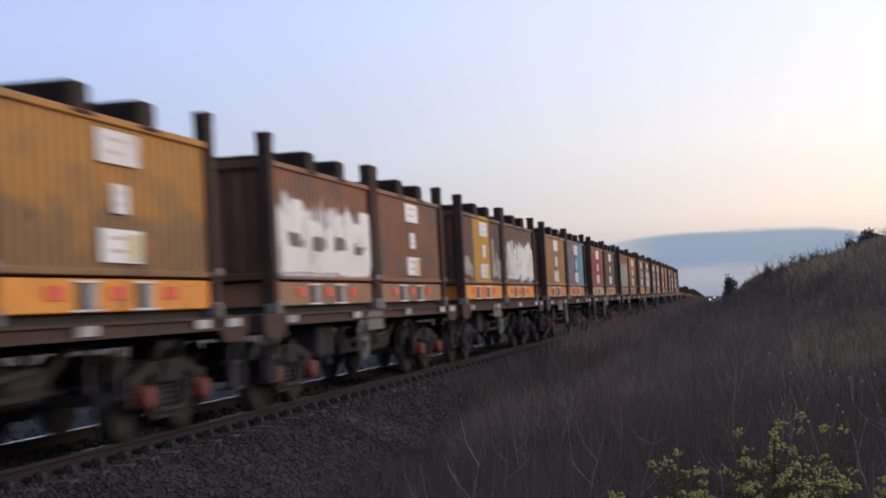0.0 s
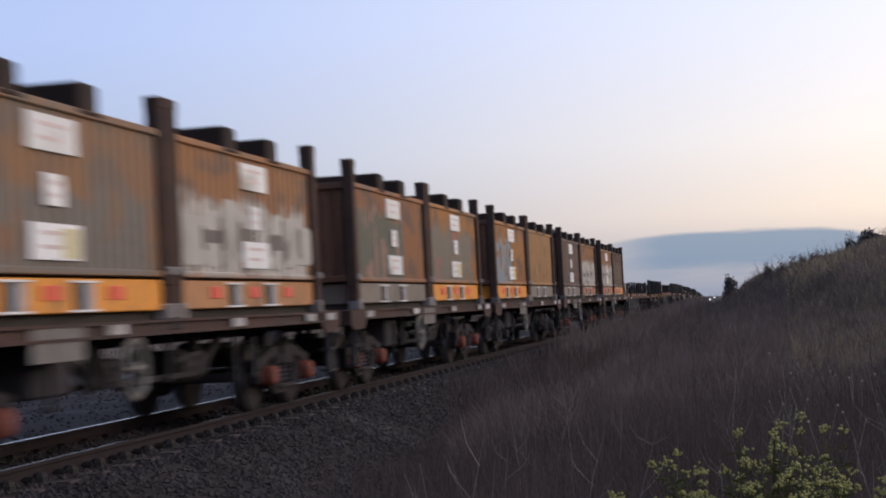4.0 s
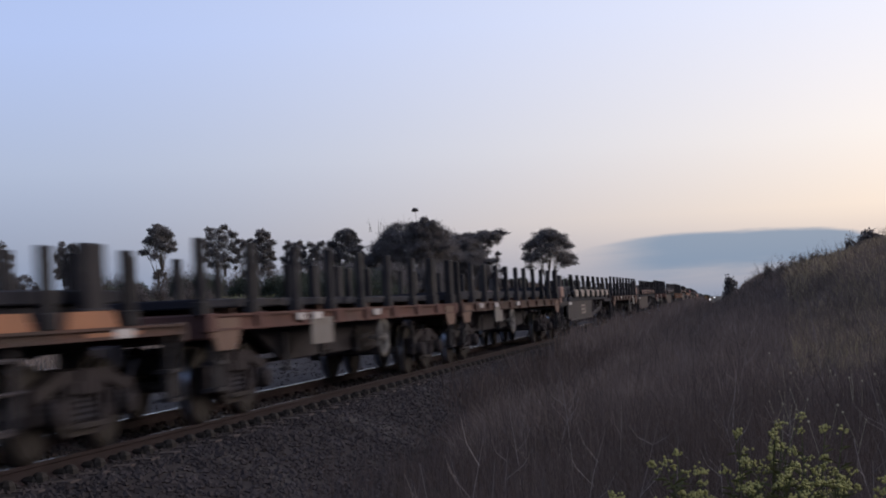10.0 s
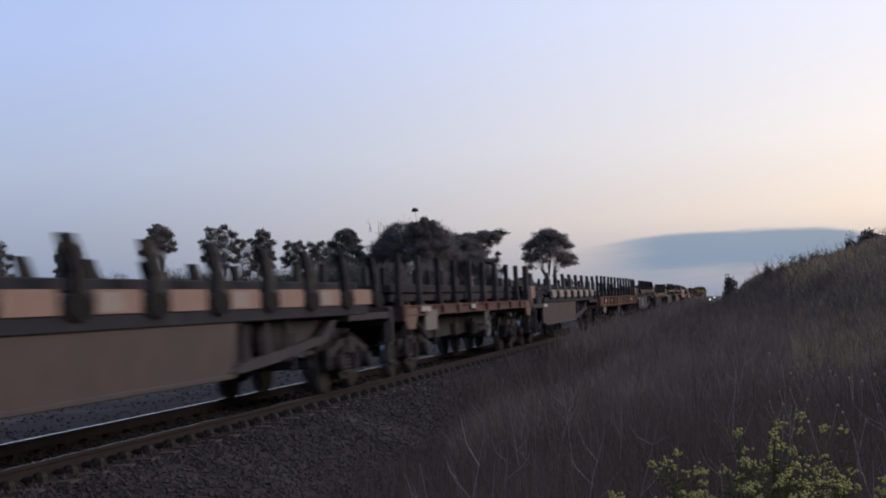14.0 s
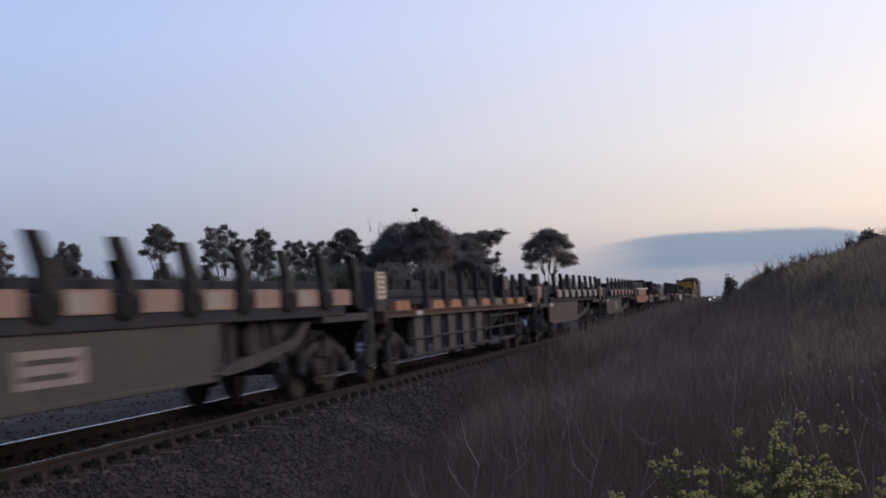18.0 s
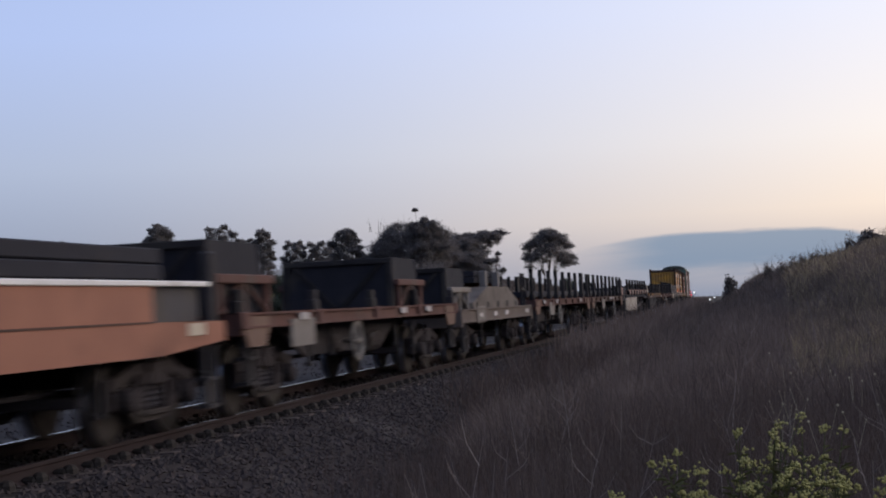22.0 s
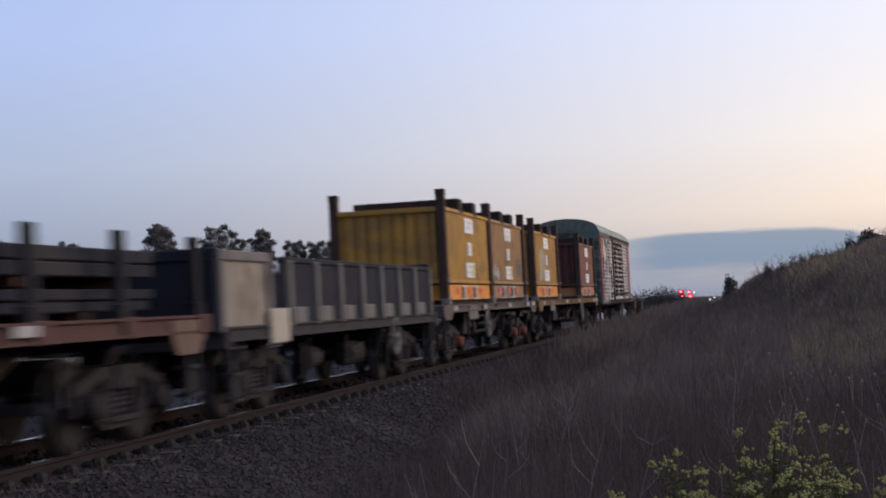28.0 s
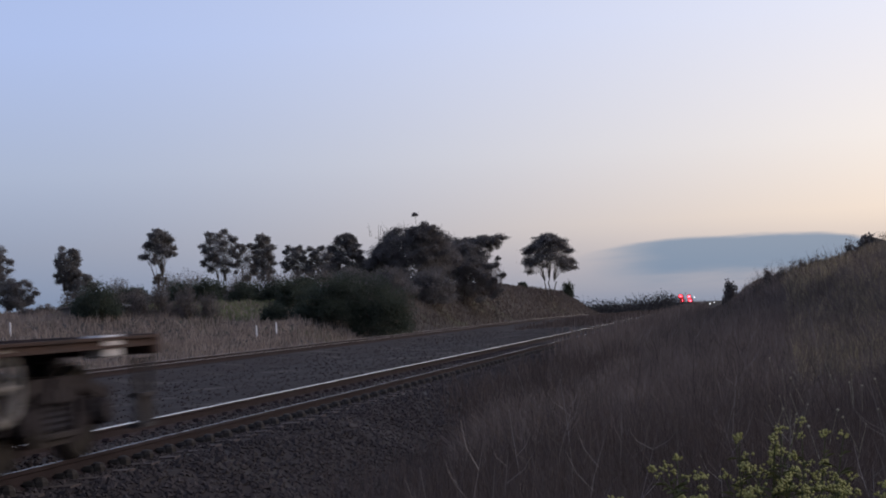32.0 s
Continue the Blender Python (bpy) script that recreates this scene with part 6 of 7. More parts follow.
for k in range(-70, 130):
    s = 9.2 + 0.667 * k
    px, py, pz, head, _ = line_at(s)
    part("sleeper", me_sleeper, track_1, at=(px, py, pz + 0.003), turn=(0, 0, head))
    if 0 <= k < 70:
        part("rail_clip", me_clip, track_1, at=(px + GAUGE2 + 0.035, py, pz), turn=(0, 0, head))
        part("rail_clip", me_clip_low, track_1, at=(px + GAUGE2 - 0.035, py, pz), turn=(0, 0, head + 180))
        part("rail_clip", me_clip_low, track_1, at=(px - GAUGE2 + 0.035, py, pz), turn=(0, 0, head))
        part("rail_clip", me_clip_low, track_1, at=(px - GAUGE2 - 0.035, py, pz), turn=(0, 0, head + 180))


def stones(n, region, seed, size, mats, name, label):
    """Loose ballast: little six-cornered stones, joined."""
    rng = np.random.default_rng(seed)
    o0, o1, s0, s1 = region
    s = s0 + (s1 - s0) * rng.random(n) ** 1.5
    o = rng.uniform(o0, o1, n)
    bx_ = np.array([p[0] for p in bed])[::-1]
    bz_ = np.array([p[1] for p in bed])[::-1]
    z = np.interp(o, bx_, bz_)
    x = o + TRACK_X
    z = np.maximum(z, land(x, s)) 
    r = size * rng.uniform(0.55, 1.3, n)
    octa = np.array([(1, 0, 0), (-1, 0, 0), (0, 1, 0), (0, -1, 0), (0, 0, 0.8), (0, 0, -0.8)], float)
    V = octa[None] * r[:, None, None] * rng.uniform(0.6, 1.25, (n, 6, 1))
    a = rng.uniform(0, 6.28, n)
    b = rng.uniform(-0.7, 0.7, n)
    ca, sa, cb, sb = np.cos(a), np.sin(a), np.cos(b), np.sin(b)
    X = V[..., 0] * cb[:, None] + V[..., 2] * sb[:, None]
    Z = -V[..., 0] * sb[:, None] + V[..., 2] * cb[:, None]
    Y = X * sa[:, None] + V[..., 1] * ca[:, None]
    X = X * ca[:, None] - V[..., 1] * sa[:, None]
    V = np.stack([X + x[:, None], Y + s[:, None], Z + (z + r * 0.08)[:, None]], -1).reshape(-1, 3)
    f = np.array([(0, 2, 4), (2, 1, 4), (1, 3, 4), (3, 0, 4), (2, 0, 5), (1, 2, 5), (3, 1, 5), (0, 3, 5)])
    F = (np.arange(n)[:, None, None] * 6 + f[None]).reshape(-1, 3)
    return tagged(new(name, raw_mesh(name, V, F, mats)), label, "ballast", kind="stuff")


def island_mat(name, dark, light, rough=0.9, trans=0.0):
    """A colour for each joined piece, between two tones."""
    m = bpy.data.materials.new(name)
    m.use_nodes = True
    nt = m.node_tree
    b = nt.nodes["Principled BSDF"]
    b.inputs["Roughness"].default_value = rough
    b.inputs["Specular IOR Level"].default_value = 0.12
    out = nt.nodes["Material Output"]
    g = nt.nodes.new("ShaderNodeNewGeometry")
    r = nt.nodes.new("ShaderNodeValToRGB")
    r.color_ramp.elements[0].color, r.color_ramp.elements[1].color = (*dark, 1), (*light, 1)
    nt.links.new(g.outputs["Random Per Island"], r.inputs[0])
    n = nt.nodes.new("ShaderNodeTexNoise")
    n.inputs["Scale"].default_value = 0.8
    tc = nt.nodes.new("ShaderNodeTexCoord")
    nt.links.new(tc.outputs["Object"], n.inputs["Vector"])
    h = nt.nodes.new("ShaderNodeHueSaturation")
    mr = nt.nodes.new("ShaderNodeMapRange")
    mr.inputs[1].default_value, mr.inputs[2].default_value, mr.inputs[3].default_value, mr.inputs[4].default_value = 0.3, 0.7, 0.7, 1.25
    nt.links.new(n.outputs[0], mr.inputs[0])
    nt.links.new(mr.outputs[0], h.inputs["Value"])
    nt.links.new(r.outputs[0], h.inputs["Color"])
    nt.links.new(h.outputs[0], b.inputs["Base Color"])
    if trans:
        t, mx = nt.nodes.new("ShaderNodeBsdfTranslucent"), nt.nodes.new("ShaderNodeMixShader")
        mx.inputs[0].default_value = trans
        nt.links.new(h.outputs[0], t.inputs["Color"])
        nt.links.new(b.outputs[0], mx.inputs[1])
        nt.links.new(t.outputs[0], mx.inputs[2])
        nt.links.new(mx.outputs[0], out.inputs["Surface"])
    return m


STONE = island_mat("grey_ballast_stone", (0.0491, 0.0405, 0.0397), (0.0658, 0.0549, 0.0536))
stones(24000, (1.35, 5.2, 9, 40), 5, 0.042, STONE, "loose_ballast", "loose grey ballast stones on the shoulder")
stones(9000, (1.35, 3.6, 30, 80), 8, 0.06, STONE, "loose_ballast", "loose grey ballast stones on the shoulder")
stones(9000, (-1.25, 1.3, 9, 60), 9, 0.04, STONE, "loose_ballast", "loose dark ballast stones between the rails")
stones(6000, (-10.8, -1.4, 14, 110), 6, 0.04, STONE, "loose_ballast", "loose grey ballast stones between the tracks")


# ---- plants ----
def blades(name, n, fx, fy, seed, h, w, mat, label, lean=0.6, sink=0.0, grow=0.0, segs=2, category="grass"):
    """Grass: bent tapering strips rooted in the land, as one mesh. grow: extra width for each metre of distance."""
    rng = np.random.default_rng(seed)
    y = fy(rng.random(n))
    x = fx(rng.random(n), y)
    z = land(x, y) - sink
    hh = rng.uniform(h[0], h[1], n) * (0.75 + 0.5 * np.sin(x * 1.1 + 2 * np.sin(y * 0.37)) ** 2)
    ww = (w * rng.uniform(0.6, 1.3, n) + grow * y)
    a, t = rng.uniform(0, 6.28, n), np.abs(rng.normal(0, lean, n))
    dirx, diry = np.cos(a), np.sin(a)
    side = rng.uniform(-0.9, 0.9, n)
    sx, sy = np.cos(side) * ww, np.sin(side) * ww
    V = []
    for k in range(segs + 1):
        u = k / segs
        off = t * hh * u ** 1.6
        cx, cy, cz = x + dirx * off, y + diry * off, z + hh * u * (1 - 0.25 * t * u)
        taper = 1 - 0.8 * u
        V.append(np.stack([cx - sx * taper, cy - sy * taper, cz], -1))
        V.append(np.stack([cx + sx * taper, cy + sy * taper, cz], -1))
    V = np.stack(V, 1).reshape(-1, 3)
    q = np.array([(2 * k, 2 * k + 1, 2 * k + 3, 2 * k + 2) for k in range(segs)])
    F = (np.arange(n)[:, None, None] * (2 * segs + 2) + q[None]).reshape(-1, 4)
    return tagged(new(name, raw_mesh(name, V, F, mat)), label, category, kind="stuff")


DRY = island_mat("dry_grass", (0.0868, 0.0664, 0.0589), (0.169, 0.132, 0.115), 0.9, 0.3)
DRY_BANK = island_mat("bank_grass", (0.144, 0.115, 0.103), (0.26, 0.208, 0.183), 0.9, 0.4)
DRY_PALE = island_mat("bleached_grass", (0.11, 0.09, 0.08), (0.185, 0.152, 0.135), 0.9, 0.4)
STRAW_FIELD = island_mat("straw_field_grass", (0.237, 0.188, 0.161), (0.413, 0.331, 0.27), 0.9, 0.4)
STRAW = island_mat("bare_dry_stalk", (0.0785, 0.0608, 0.0484), (0.189, 0.151, 0.128))
OLIVE = island_mat("olive_grass", (0.263, 0.221, 0.139), (0.474, 0.383, 0.254), 0.9, 0.4)


def verge_x(u, y):
    left = np.interp(y, [4, 14, 22, 30, 45, 70, 130], [-2.4, -3.0, -4.1, -4.8, -5.2, -5.3, -5.4]) - 0.0155 * np.maximum(y - 95, 0)
    right = 0.082 * y + 0.8
    return left + (right - left) * u


blades("dry_grass", 26000, lambda u, y: verge_x(u ** 0.75, y), lambda u: 5.0 + 17 * u ** 0.8, 11, (0.15, 0.6), 0.0035, DRY, "dense dry brown grass on the verge")
blades("dry_grass", 42000, verge_x, lambda u: 18 + 34 * u ** 0.9, 12, (0.2, 0.6), 0.004, DRY_BANK, "dense dry brown grass on the bank", grow=0.00018)
blades("dry_grass", 60000, lambda u, y: verge_x(u, y) , lambda u: 48 + 110 * u, 13, (0.2, 0.5), 0.006, DRY_BANK, "dry brown grass on the far bank", grow=0.00022)
blades("tall_weeds", 3500, lambda u, y: -5.4 + 2.2 * u, lambda u: 26 + 20 * u ** 0.9, 17, (0.45, 0.85), 0.006, DRY, "tall dry weeds along the foot of the bank", grow=0.0002, lean=0.4)
blades("tall_weeds", 13000, lambda u, y: -5.5 - 0.0155 * np.maximum(y - 95, 0) + 2.0 * u, lambda u: 42 + 120 * u ** 0.9, 171, (0.75, 1.3), 0.007, DRY_BANK, "tall thick dry weeds where the bank meets the line", grow=0.0002, lean=0.4)
blades("dry_grass", 7000, lambda u, y: verge_x(0, y) - 1.9 * u ** 1.8, lambda u: 6.0 + 34 * u, 18, (0.12, 0.45), 0.0035, DRY, "thin dry grass straying over the ballast")
blades("dry_grass", 16000, lambda u, y: TRACK_X - 0.0155 * np.maximum(y - 95, 0) - 2.4 - 6.6 * u, lambda u: 112 + 260 * u, 19, (0.5, 0.85), 0.012, DRY, "dry grass between the two tracks far off", grow=0.0003, sink=0.05)
blades("olive_grass", 16000, lambda u, y: 0.02 * y + (0.065 * y + 0.5) * u, lambda u: 22 + 60 * u, 14, (0.2, 0.5), 0.006, OLIVE, "olive green weeds high on the bank", grow=0.0002)
blades("field_grass", 26000, lambda u, y: -22.7 - 0.0155 * np.maximum(y - 95, 0) - 36 * u ** 1.3, lambda u: 55 + 62 * u, 15, (0.15, 0.5), 0.01, STRAW_FIELD, "pale dry grass across the tracks", grow=0.0003)
blades("field_grass", 52000, lambda u, y: -22.7 - 0.0155 * np.maximum(y - 95, 0) - 36 * u ** 1.3, lambda u: 112 + 215 * u, 151, (0.2, 0.6), 0.01, DRY_PALE, "dull dry grass over the mound", grow=0.0003)
blades("green_grass", 5000, lambda u, y: -32 - 14 * u, lambda u: 100 + 22 * u, 16, (0.2, 0.5), 0.01, island_mat("green_field_grass", (0.15, 0.175, 0.09), (0.25, 0.27, 0.14), 0.9, 0.3),
       "patch of green grass below the trees", grow=0.0003)


PALE_STALK = island_mat("bleached_stalk", (0.196, 0.159, 0.144), (0.333, 0.286, 0.254))


def stalks(n, seed, region, h, r, mat, label):
    """Bare branching weed stalks."""
    rnd = random.Random(seed)
    b = Build()
    for _ in range(n):
        y = rnd.uniform(*region)
        lo, hi = float(verge_x(0.0, y)) + 0.4, float(verge_x(1.0, y)) - 0.4
        x = rnd.uniform(lo, hi)
        z = float(land(x, y))
        hh = rnd.uniform(*h)
        rr = r * rnd.uniform(0.7, 1.2) + 0.00006 * y
        lx, ly = rnd.uniform(-0.3, 0.3), rnd.uniform(-0.25, 0.25)
        pts = [(x + lx * hh * u ** 1.4 + rnd.uniform(-0.012, 0.012), y + ly * hh * u, z - 0.05 + hh * u) for u in (0, 0.35, 0.7, 1)]
        b.tube(pts, [rr, rr * 0.85, rr * 0.6, rr * 0.25], 4)
        for _ in range(rnd.randint(1, 4)):
            u = rnd.uniform(0.35, 0.9)
            k = Vector(pts[1]).lerp(Vector(pts[3]), (u - 0.35) / 0.65)
            s = rnd.choice((-1, 1))
            e = k + Vector((s * rnd.uniform(0.06, 0.2), rnd.uniform(-0.1, 0.1), rnd.uniform(0.12, 0.3))) * hh
            b.tube([k, k.lerp(e, 0.5) + Vector((s * 0.02, 0, -0.01)), e], [rr * 0.6, rr * 0.45, rr * 0.2], 3)
    return tagged(new("weed_stalks", b.mesh("weed_stalks", mat)), label, "weeds", kind="stuff")


stalks(44, 21, (5.5, 13), (0.45, 0.95), 0.0034, STRAW, "bare pale weed stalks leaning in the grass")
stalks(24, 24, (6.0, 12), (0.5, 1.05), 0.0042, PALE_STALK, "bleached branching weed stalks leaning in the grass")
stalks(26, 25, (12, 26), (0.6, 1.2), 0.0045, PALE_STALK, "bleached branching weed stalks on the slope")
stalks(260, 22, (12, 34), (0.5, 1.1), 0.0042, STRAW, "bare branching weed stalks on the bank")
stalks(620, 23, (26, 95), (0.5, 1.15), 0.006, STRAW, "bare weed stalks along the bank")

LEAF = island_mat("weed_leaf", (0.0612, 0.0663, 0.0259), (0.115, 0.115, 0.0468), 0.7, 0.4)
PETAL = island_mat("yellow_green_flower", (0.324, 0.306, 0.099), (0.486, 0.45, 0.18), 0.7)
STEMG = island_mat("green_stem", (0.056, 0.068, 0.028), (0.104, 0.112, 0.048), 0.7)


def mustard(x, y, h, seed):
    """A wild mustard plant: branching green stems, narrow leaves, heads of small yellow flowers."""
    rnd = random.Random(seed)
    z = float(land(x, y))
    root = tagged(new("flowering_weed"), "green wild mustard plant with small yellow flower heads", "plant", "flowering weeds")
    root.location = (x, y, z)
    st, lf, fl = Build(), Build(), Build()
    for k in range(rnd.randint(3, 5)):
        ax, ay = rnd.uniform(-0.28, 0.28), rnd.uniform(-0.28, 0.28)
        hh = h * rnd.uniform(0.72, 1.08)
        top = Vector((ax, ay, hh))
        pts = [Vector((ax * 0.1, ay * 0.1, -0.04)), Vector((ax * 0.5, ay * 0.5, hh * 0.5)), top]
        st.tube(pts, [0.006, 0.0045, 0.002], 4)
        heads = [top]
        for _ in range(rnd.randint(2, 4)):
            u = rnd.uniform(0.45, 0.9)
            p = pts[1].lerp(top, (u - 0.45) / 0.55 * 0.9)
            e = p + Vector((rnd.uniform(-0.12, 0.12), rnd.uniform(-0.12, 0.12), rnd.uniform(0.06, 0.2)))
            st.tube([p, e], [0.003, 0.0015], 3)
            heads.append(e)
        for hd in heads:
            for _ in range(rnd.randint(7, 15)):
                c = hd + Vector((rnd.gauss(0, 0.012), rnd.gauss(0, 0.012), rnd.gauss(0, 0.009)))
                r = rnd.uniform(0.005, 0.009)
                fl.add([c + Vector((r, 0, 0)), c + Vector((0, r, 0)), c - Vector((r, 0, 0)), c - Vector((0, r, 0)), c + Vector((0, 0, r)), c - Vector((0, 0, r))],
                       [(0, 1, 4), (1, 2, 4), (2, 3, 4), (3, 0, 4), (1, 0, 5), (2, 1, 5), (3, 2, 5), (0, 3, 5)])
        for _ in range(rnd.randint(30, 46)):
            u = rnd.uniform(0.1, 0.92)
            p = pts[0].lerp(pts[1], u * 2) if u < 0.5 else pts[1].lerp(top, u * 2 - 1)
            a = rnd.uniform(0, 6.28)
            d = Vector((math.cos(a), math.sin(a), rnd.uniform(0.1, 0.8))).normalized()
            ln, wd = rnd.uniform(0.05, 0.14) * (1.1 - 0.5 * u), rnd.uniform(0.009, 0.02)
            sd = Vector((-d.y, d.x, 0)).normalized() * wd
            lf.add([p, p + d * ln * 0.5 + sd, p + d * ln + Vector((0, 0, -0.02)), p + d * ln * 0.5 - sd], [(0, 1, 2, 3)])
    tagged(part("stem", st.mesh("stem", STEMG), root), kind="stuff")
    tagged(part("foliage", lf.mesh("foliage", LEAF), root), kind="stuff")
    tagged(part("blossom", fl.mesh("blossom", PETAL), root, "tiny yellow flower heads"), kind="stuff")


rnd = random.Random(31)
for k, (x, y, h) in enumerate([(-0.4, 6.5, 0.84), (-0.3, 6.8, 0.88), (-0.16, 6.4, 0.9), (-0.04, 6.7, 0.95), (0.08, 6.4, 0.93), (0.16, 6.9, 0.98), (0.36, 6.6, 0.86), (0.5, 6.5, 0.82), (-0.1, 6.0, 0.78),
                               (0.24, 6.0, 0.78), (-0.3, 6.1, 0.72), (0.42, 6.0, 0.72), (-1.34, 6.2, 0.5), (0.62, 6.3, 0.74), (0.72, 6.6, 0.8), (0.1, 5.8, 0.66), (0.3, 5.8, 0.66), (-0.12, 5.8, 0.62), (0.55, 5.9, 0.62),
                               (0.02, 6.2, 0.8), (0.3, 6.3, 0.86), (0.46, 6.25, 0.8), (0.2, 6.55, 0.92), (0.66, 6.0, 0.66), (0.78, 6.3, 0.72), (0.4, 6.75, 0.9), (-0.2, 6.25, 0.8), (0.6, 6.7, 0.84)]):
    mustard(x, y, h - 0.1, 100 + k)

# scattered pale seed heads on the slope
sh = Build()
for _ in range(34):
    y = rnd.uniform(8, 22)
    x = rnd.uniform(0.005 * y, 0.075 * y)
    c = Vector((x, y, float(land(x, y)) + rnd.uniform(0.45, 0.9)))
    r = rnd.uniform(0.004, 0.012)
    sh.add([c + Vector((r, 0, 0)), c + Vector((0, r, 0)), c - Vector((r, 0, 0)), c - Vector((0, r, 0)), c + Vector((0, 0, r)), c - Vector((0, 0, r))],
           [(0, 1, 4), (1, 2, 4), (2, 3, 4), (3, 0, 4), (1, 0, 5), (2, 1, 5), (3, 2, 5), (0, 3, 5)])
    sh.tube([c, c - Vector((rnd.uniform(-0.1, 0.1), 0.02, 0.22))], [0.0012, 0.0018], 3)
tagged(new("seed_heads", sh.mesh("seed_heads", island_mat("pale_seed_head", (0.3, 0.26, 0.18), (0.55, 0.5, 0.36)))), "small pale seed heads on thin stems", "weeds", kind="stuff")


# ---- trees ----
BARK = surf("pale_gum_bark", (0.162, 0.138, 0.113), (0.0972, 0.081, 0.0688), 2, 0.9, stain=(0.07, 0.06, 0.05))
GUM = island_mat("gum_leaf", (0.168, 0.157, 0.152), (0.258, 0.242, 0.233), 0.8, 0.5)
GUM_DARK = island_mat("dark_gum_leaf", (0.146, 0.134, 0.132), (0.213, 0.199, 0.194), 0.8, 0.48)
SHRUB = island_mat("shrub_leaf", (0.0642, 0.0769, 0.0585), (0.0909, 0.105, 0.078), 0.8, 0.5)
BRUSH = island_mat("dry_brush_twig", (0.138, 0.121, 0.114), (0.218, 0.19, 0.176), 0.9, 0.4)


def foliage(pads, n, leaf, seed, broad=0.62, stray=0.0):
    """Leaf sprays scattered through the pads (centre, radii), denser toward their skins; many small bent quads."""
    rng = np.random.default_rng(seed)
    w = np.array([p[3] * p[4] + p[4] * p[5] + p[3] * p[5] for p in pads])
    idx = rng.choice(len(pads), n, p=w / w.sum())
    P = np.array(pads)[idx]
    d = rng.normal(size=(n, 3))
    d /= np.linalg.norm(d, axis=1)[:, None]
    rad = rng.random(n) ** 0.5 * np.where(rng.random(n) < 0.3, 1.35, 1.0)
    c = P[:, :3] + d * P[:, 3:] * rad[:, None]
    # a few sprays stray between the pads
    k = int(n * stray)
    if k:
        other = np.array(pads)[rng.integers(0, len(pads), k), :3]
        c[:k] = c[:k] + (other - c[:k]) * (rng.random((k, 1)) ** 1.5 * 0.7)
    u = rng.normal(size=(n, 3))
    u /= np.linalg.norm(u, axis=1)[:, None]
    v = np.cross(u, rng.normal(size=(n, 3)))
    v /= np.linalg.norm(v, axis=1)[:, None]
    s = leaf * rng.uniform(0.55, 1.3, (n, 1))
    V = np.stack([c - u * s, c + v * s * broad, c + u * s - [0, 0, 0.15] * s, c - v * s * broad], 1).reshape(-1, 3)
    F = np.arange(4 * n).reshape(n, 4)
    return V, F


def crown_pads(rnd, R, z0, z1, shape, n, pr):
    """Leaf pads gathered on limb ends: a dome that hangs at its rim, an upright oval, a fan of tufts, or a thin flat top."""
    pads, limbs = [], []
    per, k = 5, max(4, n // 5)
    spin = rnd.uniform(0, 6)
    for c in range(k):
        a, t = spin + c * 2.4 + rnd.uniform(-0.5, 0.5), (c + rnd.random()) / k
        if shape == "dome":
            u = t ** 0.72
            rr = max(1 - u ** 2.6, 0) ** 0.4 * (rnd.uniform(0.88, 1.0) if u < 0.35 else rnd.uniform(0.35, 1.0) ** 0.4)
        elif shape == "umbrella":
            rr = math.sqrt((c + 0.5) / k)
            u = min(1.0, max(0.0, 1 - 0.85 * rr ** 2.4 + rnd.uniform(-0.1, 0.06) - (rnd.uniform(0, 0.16) if rr > 0.8 else 0)))
        elif shape == "flat":
            u, rr = rnd.uniform(0.4, 1), math.sqrt(t)
        elif shape == "fan":
            u = (c * 0.618 % 1.0) ** 0.6
            rr = (0.3 + 0.7 * math.sin(math.pi * (0.2 + 0.6 * u))) * rnd.uniform(0.35, 1.0) ** 0.4
        else:
            u = t
            rr = max(1 - abs(2 * u - 1) ** 2.6, 0.1) ** 0.4 * rnd.uniform(0.25, 1.0) ** 0.4
        cr = pr * 1.45
        p0 = Vector((rr * (R - 0.75 * cr) * math.cos(a), rr * (R - 0.75 * cr) * math.sin(a), z0 + 0.6 * cr + (z1 - z0 - 1.2 * cr) * u))
        limbs.append(p0)
        for _ in range(per):
            v = Vector((rnd.gauss(0, 1), rnd.gauss(0, 1), rnd.gauss(0, 0.6)))
            v = p0 + v.normalized() * cr * 0.62 * rnd.random() ** 0.5
            p = pr * rnd.uniform(0.35, 1.25)
            pads.append((v.x, v.y, v.z, p * rnd.uniform(0.8, 1.4), p, p * rnd.uniform(0.45, 0.8)))
    return pads, limbs


